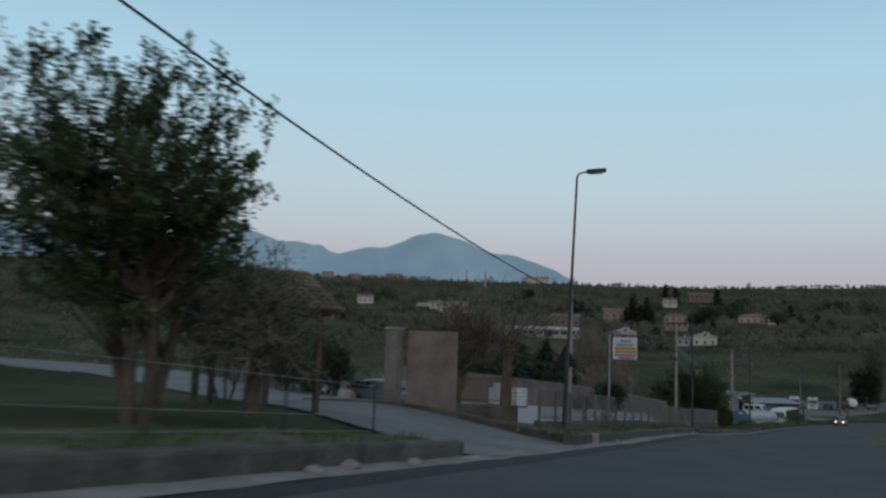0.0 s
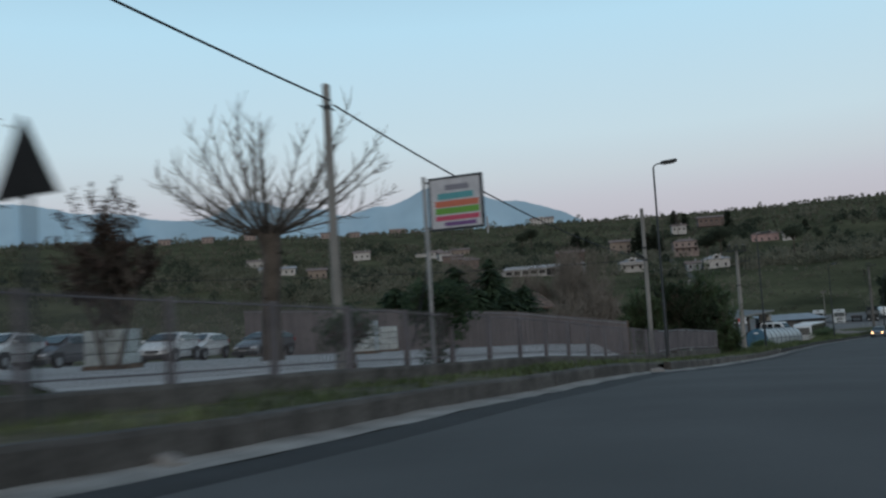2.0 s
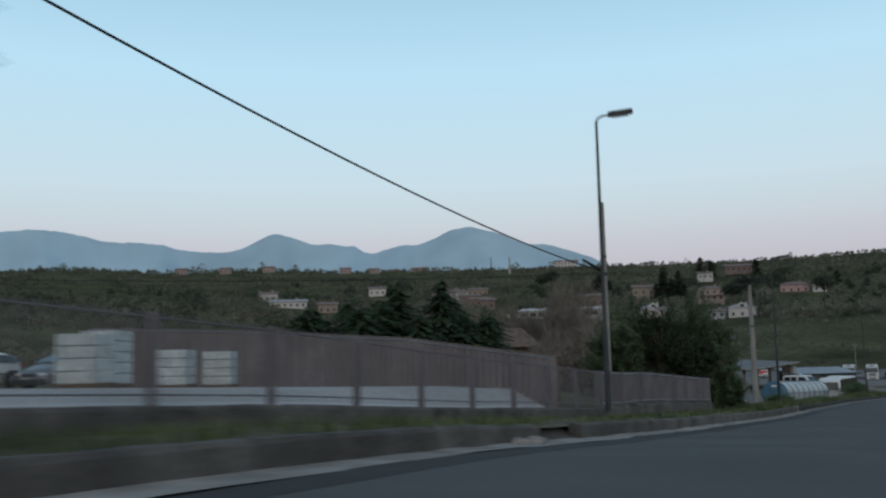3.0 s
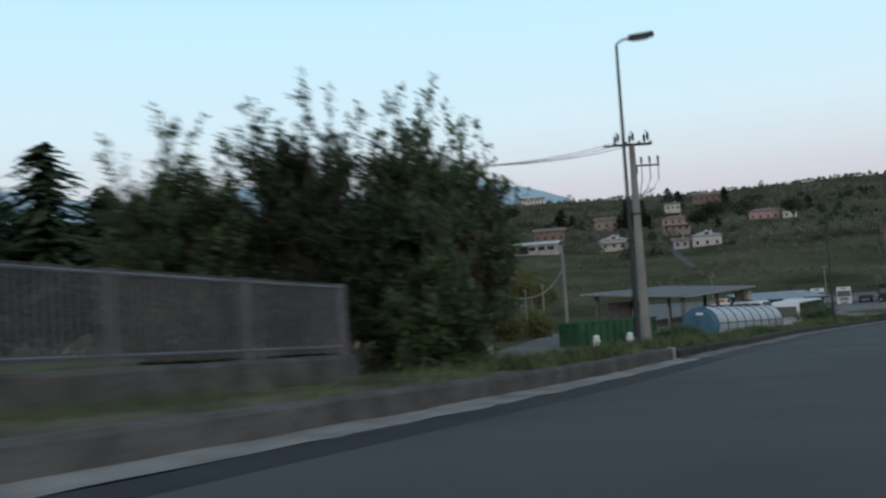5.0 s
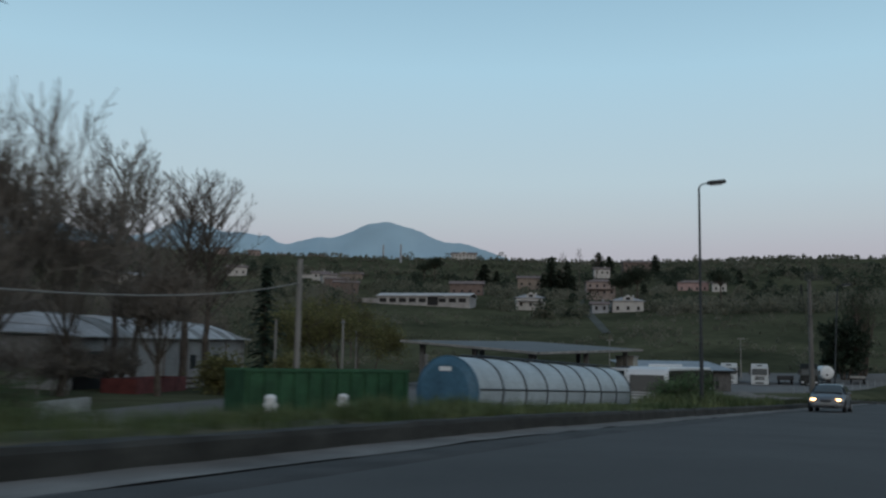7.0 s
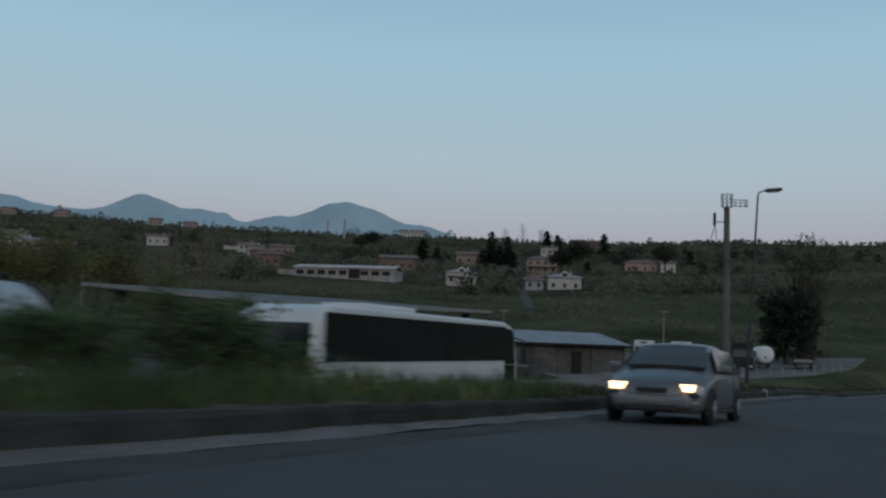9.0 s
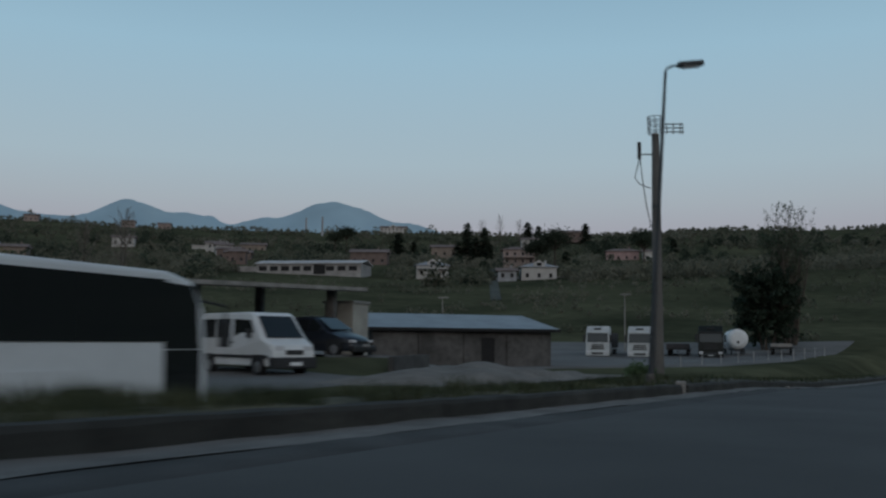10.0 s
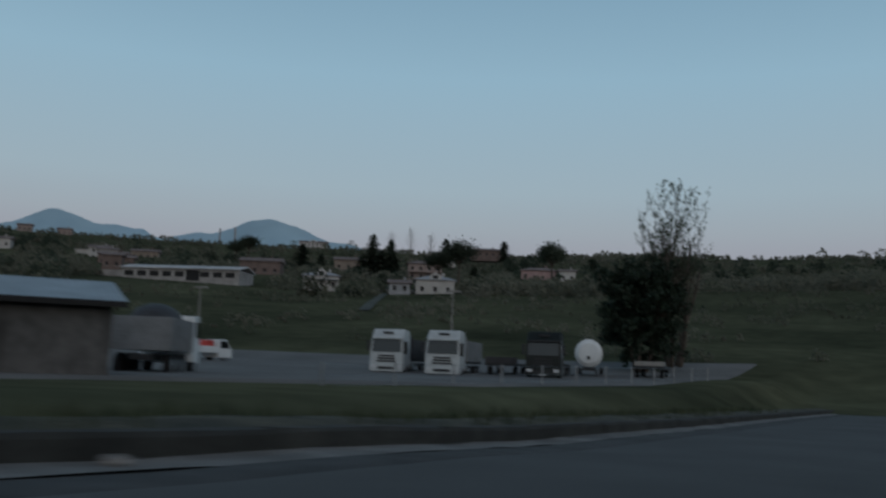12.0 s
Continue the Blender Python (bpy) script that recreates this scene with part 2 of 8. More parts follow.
def prism_y(profile, y0, y1, bevel=0.0):
    """Extrude a closed profile of (x, z) along y."""
    bm = prism([(x, z) for x, z in profile], y0, y1, bevel)
    for v in bm.verts:
        v.co = Vector((v.co.y, v.co.x, v.co.z))
    bmesh.ops.reverse_faces(bm, faces=bm.faces)
    bmesh.ops.recalc_face_normals(bm, faces=bm.faces)
    return bm


def catenary(p0, p1, sag, n=16):
    p0, p1 = Vector(p0), Vector(p1)
    return [p0.lerp(p1, i / n) - Vector((0, 0, sag * 4 * (i / n) * (1 - i / n))) for i in range(n + 1)]


# ---------------------------------------------------------------- the road's line


def road_y(x):
    """The line of the driven lane, in plan."""
    if x < 0:
        return -0.308 + 0.1304 * x
    if x > 205:
        return -0.665 - 0.1646 * (x - 205) - 0.0003 * (x - 205) ** 2
    return -0.308 + 0.130446 * x - 4.9505e-4 * x ** 2 - 7.303e-7 * x ** 3


EYE = ((0, 1.06), (20, 1.0), (38, 0.90), (47, 0.78), (58, 0.70), (68, 0.82), (77, 0.90), (95, 0.97), (117, 0.82), (132, 0.71), (185, 0.74), (199, 0.74), (208, 0.90), (216, 1.05), (232, 1.12))


def road_z(x):
    """The asphalt's height: it falls steadily, with slight swells."""
    z = 0.0606 - 0.0607575 * x + 1.0272e-4 * x * x if x < 200 else -7.982 - 0.0197 * (x - 200)
    if x <= 0:
        return z - EYE[0][1]
    for (xa, ea), (xb, eb) in zip(EYE[:-1], EYE[1:]):
        if x <= xb:
            t = (x - xa) / (xb - xa)
            t = t * t * (3 - 2 * t)
            return z - ea - (eb - ea) * t
    return z - EYE[-1][1]


def road_n(x):
    d = (road_y(x + 0.5) - road_y(x - 0.5))
    l = math.hypot(1, d)
    return -d / l, 1 / l


def at(x, d, h=0.0):
    """The point d metres left of the driven line at x, h above the asphalt."""
    nx, ny = road_n(x)
    return Vector((x + nx * d, road_y(x) + ny * d, road_z(x) + h))


def ribbon(name, x0, x1, step, profile, mat, wobble=0.0, seed=0):
    """A strip along the road: profile is a chain of (d, h)."""
    rng = random.Random(seed)
    n = max(2, int((x1 - x0) / step))
    verts, faces, k = [], [], len(profile)
    for i in range(n + 1):
        x = x0 + (x1 - x0) * i / n
        for d, h in profile:
            verts.append(at(x, d + rng.uniform(-wobble, wobble), h + rng.uniform(-wobble, wobble) * 0.5))
    for i in range(n):
        for j in range(k - 1):
            a = i * k + j
            faces.append((a, a + k, a + k + 1, a + 1))
    return data_mesh(name, verts, faces, mat, smooth=True)


def smooth01(t):
    t = min(1.0, max(0.0, t))
    return t * t * (3 - 2 * t)


def far_height(x, y):
    r = math.hypot(x - 100, y)
    h = -8.6
    if r > 185:
        h += 0.118 * (min(r, 517) - 185)
    if r > 517:
        h += 0.155 * (min(r, 860) - 517)
    if r > 860:
        h += 0.060 * (min(r, 1700) - 860)
    if r > 1700:
        h -= 0.05 * (min(r, 4000) - 1700)
    h -= 2.4 * math.exp(-((x - 474) ** 2 + (y - 121) ** 2) / 26 ** 2)
    bump_ = noise.noise(Vector((x / 130, y / 130, 0))) * 5 + noise.noise(Vector((x / 45, y / 45, 3))) * 1.5
    return h + bump_ * smooth01((r - 200) / 150)


def lot_height(x, y):
    """The yards left of the road."""
    court = -2.55 - 0.032 * (x - 45)
    left = -1.77 - 0.012 * (x - 25) if x < 40 else road_z(x) + 0.30
    yard = -8.05 - 0.006 * (150 - x) if x < 150 else -8.05 - 0.012 * (x - 150) if x < 220 else -8.89 + 0.0 * x if x < 262 else -8.89 + 0.028 * (x - 262)
    slope = yard + 0.02 * max(0.0, y - 30) + 0.72 * smooth01((x - 199) / 7) * (1 - smooth01((x - 212) / 3)) * smooth01((y - 21) / 2.5) * (1 - smooth01((y - 36) / 6))
    a = smooth01((x - 36) / 8) * (1 - smooth01((x - 78) / 18))
    b = max(smooth01((x - 100) / 25), smooth01((x - 102) / 6) * smooth01((y - road_y(x) - 8.0) / 5))
    v = left * (1 - a) + court * a
    v = v * (1 - b) + slope * b
    # the side road climbs away from the junction
    if x < 100:
        v += 0.036 * min(60.0, max(0.0, y - 21)) * (1 - smooth01((x - 20.5 - 0.917 * y) / 4))
    return v


def ground_height(x, y):
    d = y - road_y(x)
    near = road_z(x) - 0.10
    if d < -4.5:
        near += 0.05 * (-4.5 - d)
    if d > 8.2:
        j = smooth01((x - 18) / 3) * (1 - smooth01((x - 35) / 4))
        t = smooth01((d - 8.2) / 3.5) * (1 - j) + smooth01((d - 5.4) / 9.0) * j
        near = near * (1 - t) + lot_height(x, y) * t
    r = math.hypot(x - 100, y)
    f = smooth01((r - 165) / 40)
    if x < 60:
        f = max(f, smooth01((y - 55) / 60))
    if d < -14:
        f = max(f, smooth01((-14 - d) / 60)) 
    return near * (1 - f) + max(far_height(x, y), near - 4 if r < 260 else -99) * f


def axis(lo, fine0, fine1, hi, step, grow):
    vals, v, s = [], fine0, step
    while v > lo:
        vals.append(v)
        s *= grow
        v -= s
    vals.append(lo)
    vals = vals[::-1]
    v = fine0 + step
    while v < fine1:
        vals.append(v)
        v += step
    s = step
    while v < hi:
        vals.append(v)
        s *= grow
        v += s
    vals.append(hi)
    return vals


gx, gy = axis(-2500, -20, 300, 4900, 2.0, 1.09), axis(-3500, -20, 60, 4600, 1.6, 1.09)
g_verts = [(x, y, ground_height(x, y)) for x in gx for y in gy]
ny_ = len(gy)
g_faces = [(i * ny_ + j, (i + 1) * ny_ + j, (i + 1) * ny_ + j + 1, i * ny_ + j + 1) for i in range(len(gx) - 1) for j in range(ny_ - 1)]
ground = tagged(data_mesh("ground", g_verts, g_faces, FIELD, smooth=True), "rolling spring fields and grass down into a valley", "ground", kind="structure")

# mountains: a long even crest with a few broad summits, by bearing, rise and breadth in degrees
SUMMITS = ((27.04, 2.10, 2.84), (24.8, 0.28, 0.9), (22.02, 0.98, 2.57), (31.34, 0.59, 1.66), (34.0, 0.27, 0.37), (35.25, 0.76, 1.7), (38.7, 1.30, 1.9), (46.3, 0.32, 1.56), (52.04, 0.76, 3.5), (85.0, -0.9, 16.0))
m_verts, m_faces = [], []
NA, NR = 520, 9
for i in range(NA + 1):
    a = -25 + 130 * i / NA
    el = 6.563 + 0.0423 * (a - 38) + sum(h_ * math.exp(-((a - c_) / w_) ** 2) for c_, h_, w_ in SUMMITS)
    el -= 2.6 * smooth01((19.8 - a) / 7)
    el += 0.07 * noise.noise(Vector((a / 0.9, 0, 0))) + 0.05 * noise.noise(Vector((a / 0.3, 5, 0)))
    for j in range(NR + 1):
        t = j / NR
        r = 3500 + 850 * t
        top = 4350 * math.tan(radians(el)) - 6
        ridge_ = 0.16 * noise.noise(Vector((a / 1.6, t * 2.5, 9))) * math.sin(t * math.pi)
        z = -60 + (top + 60) * (t ** 1.15 + ridge_)
        m_verts.append((100 + r * math.cos(radians(a)), r * math.sin(radians(a)), z))
for i in range(NA):
    for j in range(NR):
        q = i * (NR + 1) + j
        m_faces.append((q, q + NR + 1, q + NR + 2, q + 1))
tagged(data_mesh("backdrop_mountains", m_verts, m_faces, MOUNTAIN, smooth=True), "mountain range on the horizon at dusk, painted in blue haze", "mountains", kind="structure")

# ---------------------------------------------------------------- road and kerb walls
tagged(ribbon("road", -120, 420, 2.0, [(-4.2, 0.0), (-1.5, 0.03), (1.3, 0.045), (4.42, 0.0)], ASPHALT), "grey asphalt two-lane road running downhill", "road", kind="structure")
for ex0, ex1, emat in ((-120, 107, ASPHALT_NEW), (107, 420, ASPHALT_WORN)):
    tagged(ribbon("road_edge_strip", ex0, ex1, 1.0, [(4.27, -0.012), (4.33, 0.012), (4.7, 0.016), (5.06, 0.014)], emat, 0.008, 3), "dark resurfaced asphalt strip along the road edge", "road", kind="structure")
for gx0, gx1, gmat in ((-120, 107, GUTTER), (107, 420, GUTTER_DARK)):
    tagged(ribbon("gutter", gx0, gx1, 0.9, [(5.0, 0.022), (5.28, 0.024), (5.5, 0.028), (5.72, 0.045)], gmat, 0.03, 5), "pale worn concrete gutter at the foot of the wall", "gutter", kind="structure")
tagged(ribbon("right_verge", -120, 420, 3.0, [(-4.15, -0.01), (-5.0, 0.05), (-8.5, 0.35)], GRASS, 0.05, 6), "rough grass verge", "verge", kind="structure")


def kerb_wall(x0, x1, d0=5.66, d1=5.96, h=0.34, mat=CONCRETE_OLD, seed=0, name="kerb_wall", label="low stained concrete kerb wall along the road"):
    """A low wall of cast lengths, each a piece of its own."""
    rng = random.Random(seed)
    root = tagged(empty(name), label, "wall", kind="structure")
    x = x0
    while x < x1 - 0.2:
        e = min(x + rng.uniform(3.4, 4.6), x1)
        if x1 - e < 1.2:
            e = x1
        bm = bmesh.new()
        n = max(2, int((e - x) / 0.7))
        rows = []
        for i in range(n + 1):
            xx = x + 0.006 + (e - x - 0.012) * i / n
            j = lambda s: rng.uniform(-s, s)
            rows.append([bm.verts.new(at(xx, d, hh)) for d, hh in ((d0 + j(0.012), -0.25), (d0 + 0.01 + j(0.012), h - 0.05 + j(0.01)), (d0 + 0.05 + j(0.01), h + j(0.012)), (d1 - 0.05 + j(0.01), h + 0.01 + j(0.012)), (d1 + j(0.01), h - 0.04), (d1, -0.25))])
        for a, b in zip(rows[:-1], rows[1:]):
            for k in range(5):
                bm.faces.new((a[k], b[k], b[k + 1], a[k + 1]))
        bm.faces.new(rows[0])
        bm.faces.new(rows[-1][::-1])
        bmesh.ops.recalc_face_normals(bm, faces=bm.faces)
        part("wall_length", bm, mat, root)
        x = e
    return root


JUNCTION = (20.8, 31.2)
WALL_H = 0.34
kerb_wall(-40, JUNCTION[0], seed=1, h=WALL_H)
kerb_wall(JUNCTION[1], 63.8, seed=2, h=WALL_H)
kerb_wall(66.4, 106.3, seed=3, h=WALL_H)
kerb_wall(106.9, 191.2, seed=4, h=0.27, mat=CONCRETE_DARK)
kerb_wall(191.8, 300, seed=5, h=0.26, mat=CONCRETE_DARK)
for a, b, s in ((-40, JUNCTION[0] - 0.3, 11), (34.0, 64, 12), (64, 97, 13), (97, 106.6, 16), (106.6, 192, 14), (192, 300, 15)):
    wide, back = (7.75, 0.36) if b < 107 else (8.4, 0.1)
    low = 0.06 if b > 200 else 0.12 if a > 106 else 0.0
    if b > 200:
        wide, back = 7.1, -0.35
    if a == 97:
        wide, back = 6.9, -0.5
    tagged(ribbon("grass_verge", a, b, 1.2, [(5.92, 0.28 - low), (6.4, 0.36 - low), (min(7.1, wide - 0.2), 0.38 - low), (wide, 0.36 - low * 1.6), (wide + 1.6, back - low), (wide + 4, back - 0.7)], GRASS_DULL if b > 200 else GRASS, 0.04, s), "grassy verge behind the kerb wall", "verge", kind="structure")

tagged(ribbon("gap_apron", 63.6, 66.6, 0.5, [(5.70, 0.032), (5.95, 0.10), (6.3, 0.33)], CONCRETE_OLD, 0.02, 9), "broken concrete apron in a gap of the kerb wall", "apron", kind="structure")

# ---------------------------------------------------------------- poles and lamps


def street_lamp(base, height, arm_dir, lean=(0, 0), label="dark painted steel street lamp with a single arm"):
    root = tagged(empty("street_lamp", Matrix.Translation(base)), label, "street lamp", "street lamps along the road")
    lx, ly = lean
    top = Vector((lx, ly, height))
    bm = bmesh.new()
    add_tube(bm, (0, 0, -0.3), top * 0.30, 0.085, 0.075, 12)
    add_tube(bm, top * 0.30, top * 0.31, 0.075, 0.06, 12)
    add_tube(bm, top * 0.31, top, 0.06, 0.04, 12)
    part("pole", bm, STEEL_DARK, root)
    part("base_collar", tube((0, 0, -0.05), (0, 0, 0.2), 0.13, 0.11, 12), CONCRETE_OLD, root, "concrete collar")
    part("inspection_hatch", box(-0.05, -0.095, 1.0, 0.05, -0.07, 1.35, 0.005), STEEL_DARK, root)
    d = Vector((math.cos(arm_dir), math.sin(arm_dir), 0))
    bm = bmesh.new()
    add_path_tube(bm, [top, top + d * 0.06 + Vector((0, 0, 0.10)), top + d * 0.20 + Vector((0, 0, 0.17)), top + d * 0.45 + Vector((0, 0, 0.21))], 0.03, 8)
    part("arm", bm, STEEL_DARK, root)
    bm = bmesh.new()
    add_box(bm, 0.0, -0.15, -0.07, 0.75, 0.15, 0.08, 0.05)
    for v in bm.verts:
        v.co.y *= 0.6 + 0.4 * math.sin(math.pi * (0.15 + 0.7 * v.co.x / 0.75))
        v.co.z += 0.04 * math.sin(math.pi * v.co.x / 0.75)
    head_m = Matrix.Translation(top + d * 0.36 + Vector((0, 0, 0.20))) @ Matrix.Rotation(arm_dir, 4, "Z") @ Matrix.Rotation(radians(-7), 4, "Y")
    bmesh.ops.transform(bm, matrix=head_m, verts=bm.verts)
    head = part("lantern", bm, STEEL_DARK, root)
    bm = box(0.12, -0.09, -0.10, 0.62, 0.09, -0.06, 0.02)
    bmesh.ops.transform(bm, matrix=head_m, verts=bm.verts)
    part("lens", bm, STEEL, head, "clouded unlit lens")
    return root


def power_pole(base, top_z, r0=0.19, r1=0.12, label="round tapered concrete power pole", bands=(), mat=None):
    root = tagged(empty("power_pole", Matrix.Translation(base)), label, "power pole", "power poles")
    h = top_z - base[2]
    bm = bmesh.new()
    add_tube(bm, (0, 0, -0.5), (0, 0, h), r0, r1, 16)
    part("shaft", bm, mat or CONCRETE_POLE, root)
    part("cap", tube((0, 0, h), (0, 0, h + 0.05), r1 * 1.05, r1 * 0.8, 12), CONCRETE, root)
    for z in bands:
        r = r0 + (r1 - r0) * z / h
        bm = bmesh.new()
        add_tube(bm, (0, 0, z - 0.05), (0, 0, z + 0.05), r + 0.012, None, 16)
        add_tube(bm, (-r - 0.22, 0, z), (r + 0.22, 0, z), 0.02, None, 6)
        part("clamp_band", bm, STEEL_DARK, root)
    return root


def insulator(root, p, up=0.42, r=0.07):
    bm = bmesh.new()
    x, y, z = p
    add_tube(bm, (x, y, z), (x, y, z + up), r * 0.35, None, 8)
    n = 5
    for i in range(n):
        zz = z + up * (0.25 + 0.7 * i / n)
        add_tube(bm, (x, y, zz), (x, y, zz + up * 0.09), r, r * 0.55, 10)
    part("insulator", bm, BLACK, root, "dark ribbed insulator")


LAMP_ARM = radians(-62)
street_lamp((36.4, 11.1, road_z(36.4) + 0.30), 9.5, LAMP_ARM, lean=(0.15, -0.30))
street_lamp((73.6, 13.5, road_z(73.6) + 0.36), 8.8, LAMP_ARM)
street_lamp((106.85, 13.84, road_z(106.6) + 0.36), 8.75, LAMP_ARM)
street_lamp((153.3, 12.3, road_z(153.3) + 0.36), 8.7, LAMP_ARM)
street_lamp((192.1, 7.9, road_z(192.1) + 0.36), 8.55, LAMP_ARM, lean=(0.5, -0.45), label="dark painted street lamp leaning towards the road")

pole_b = power_pole((48.78, 14.88, -2.9), 3.6, 0.12, 0.09, "slim weathered telephone pole beside a pollarded tree", (6.0,))
pole_x = power_pole((83.4, 16.7, -4.6), 3.6, 0.14, 0.10, "slim grey telephone pole carrying a cable joint", (5.3, 6.0))
pole_t = power_pole((106.95, 19.3, -6.6), -0.1, 0.17, 0.13, "concrete pole carrying a grey transformer")
pole_c = power_pole((123.95, 18.2, -6.5), 2.75, 0.26, 0.14, "tapered concrete pole carrying switchgear insulators", (6.0,))
pole_d = power_pole((209.6, 9.98, -8.9), 2.35, 0.27, 0.17, "tapered dark weathered pole carrying a cage of antennas", (7.9,), CONCRETE_WORN)

# switchgear on the tapered pole
ph = 2.75 + 6.5
sw = Matrix.Rotation(radians(-62), 4, "Z")
bm = bmesh.new()
for off in (-0.13, 0.13):
    add_box(bm, -0.95, off - 0.03, ph + 0.02, 0.95, off + 0.03, ph + 0.10, 0.005, sw)
for k in (-0.85, -0.3, 0.3, 0.85):
    add_box(bm, k - 0.03, -0.42, ph + 0.10, k + 0.03, 0.42, ph + 0.15, 0.0, sw)
add_box(bm, -1.35, -0.04, ph + 0.0, -0.95, 0.04, ph + 0.07, 0.005, sw)
part("switch_frame", bm, STEEL_DARK, pole_c, "dark steel switch frame")
for k in (-0.7, 0.0, 0.7):
    for off in (-0.34, 0.34):
        insulator(pole_c, sw @ Vector((k, off, ph + 0.15)), 0.42, 0.085)
    bm = bmesh.new()
    add_path_tube(bm, [sw @ Vector((k, -0.34, ph + 0.57)), sw @ Vector((k, -0.1, ph + 0.72)), sw @ Vector((k, 0.34, ph + 0.58))], 0.015, 5)
    part("switch_blade", bm, STEEL, pole_c)
bm = bmesh.new()
add_box(bm, 0.1, -0.03, ph - 1.0, 1.25, 0.03, ph - 0.92, 0.004, sw)
add_box(bm, 0.0, -0.03, ph - 1.35, 0.2, 0.03, ph - 0.95, 0.004, sw)
part("lower_bracket", bm, STEEL_DARK, pole_c)
for k in (0.4, 0.8, 1.2):
    insulator(pole_c, sw @ Vector((k, 0, ph - 0.92)), 0.40, 0.075)
    bm = bmesh.new()
    add_path_tube(bm, [sw @ Vector((k, 0.03, ph - 0.95)), sw @ Vector((k, 0.05, ph - 1.6)), sw @ Vector((k * 0.75, 0.05, ph - 2.1)), sw @ Vector((0.2, 0.02, ph - 2.45))], 0.022, 6)
    part("down_cable", bm, CABLE, pole_c)
part("sheath", tube((0.21, -0.05, 3.2), (0.14, -0.03, ph - 2.4), 0.05, None, 8), STEEL, pole_c)

# transformer
part("footing", tube((0, 0, -1.9), (0, 0, 0.05), 0.19, 0.175, 14), CONCRETE_POLE, pole_t)
th = -0.1 + 6.6
bm = bmesh.new()
add_box(bm, 0.12, -0.62, 3.8, 0.68, -0.06, 4.7, 0.05)
tr_ob = part("transformer_tank", bm, STEEL, pole_t, "grey steel transformer tank")
for i in range(5):
    part("cooling_fin", box(0.16 + i * 0.11, -0.70, 3.9, 0.19 + i * 0.11, -0.61, 4.6, 0.004), STEEL, tr_ob)
part("conservator", tube((0.1, -0.34, 5.0), (0.72, -0.34, 5.0), 0.13, None, 12), STEEL_DARK, pole_t)
part("bracket", box(-0.05, -0.6, 3.68, 0.75, -0.05, 3.79, 0.01), BLACK, pole_t)
for i in range(3):
    insulator(pole_t, (0.22 + 0.18 * i, -0.2, 4.7), 0.3, 0.05)
tw = Matrix.Rotation(radians(-62), 4, "Z")
bm = bmesh.new()
add_box(bm, -0.9, -0.05, th - 0.12, 0.9, 0.05, th - 0.03, 0.005, tw)
add_box(bm, -0.6, -0.05, th - 0.62, 0.6, 0.05, th - 0.54, 0.005, tw)
part("cross_arm", bm, STEEL_DARK, pole_t)
for k in (-0.8, 0.0, 0.8):
    insulator(pole_t, tw @ Vector((k, 0, th - 0.05)), 0.26, 0.06)

# antenna cage
ah = 2.35 + 8.9
bm = bmesh.new()
for i in range(8):
    a = i * math.pi / 4
    add_tube(bm, (0.33 * math.cos(a), 0.33 * math.sin(a), ah + 0.0), (0.36 * math.cos(a), 0.36 * math.sin(a), ah + 0.85), 0.018, None, 6)
for z in (0.05, 0.3, 0.55, 0.8):
    ring = [Vector((0.35 * math.cos(i * math.pi / 6), 0.35 * math.sin(i * math.pi / 6), ah + z)) for i in range(13)]
    add_path_tube(bm, ring, 0.016, 5)
part("antenna_cage", bm, STEEL_DARK, pole_d, "open cage of dark steel rods")
aw = Matrix.Rotation(radians(-75), 4, "Z")
bm = bmesh.new()
for z in (0.1, 0.28, 0.46):
    add_box(bm, 0.3, -0.03, ah + z, 1.25, 0.03, ah + z + 0.04, 0.0, aw)
for k in (0.5, 0.8, 1.1, 1.22):
    add_box(bm, k, -0.22, ah + 0.06, k + 0.035, 0.22, ah + 0.10, 0.0, aw)
    add_box(bm, k, -0.03, ah + 0.05, k + 0.035, 0.03, ah + 0.52, 0.0, aw)
part("antenna_boom", bm, STEEL_DARK, pole_d)
bm = bmesh.new()
add_box(bm, -0.82, -0.07, ah - 1.15, -0.66, 0.07, ah - 0.35, 0.02, aw)
add_box(bm, -0.7, -0.02, ah - 0.95, -0.1, 0.02, ah - 0.90, 0.0, aw)
part("panel_antenna", bm, BLACK, pole_d, "small dark panel antenna on an arm")
bm = bmesh.new()
add_path_tube(bm, [aw @ Vector(p) for p in ((-0.74, 0, ah - 1.15), (-0.85, 0, ah - 1.6), (-0.95, 0, ah - 2.0), (-0.75, 0, ah - 2.3), (-0.25, 0, ah - 2.5))], 0.022, 6)
add_path_tube(bm, [aw @ Vector(p) for p in ((-0.7, 0, ah - 1.15), (-0.6, 0, ah - 2.2), (-0.42, 0, ah - 3.4), (-0.24, 0, ah - 4.3))], 0.022, 6)
part("loose_cable", bm, CABLE, pole_d, "loose black cable")


def wire(a, b, sag, r, label="black overhead cable between poles", mat=CABLE):
    bm = bmesh.new()
    add_path_tube(bm, catenary(a, b, sag, 22), r, 5)
    return tagged(link_mesh("overhead_cable", bm, mat), label, "cable", "overhead cables")


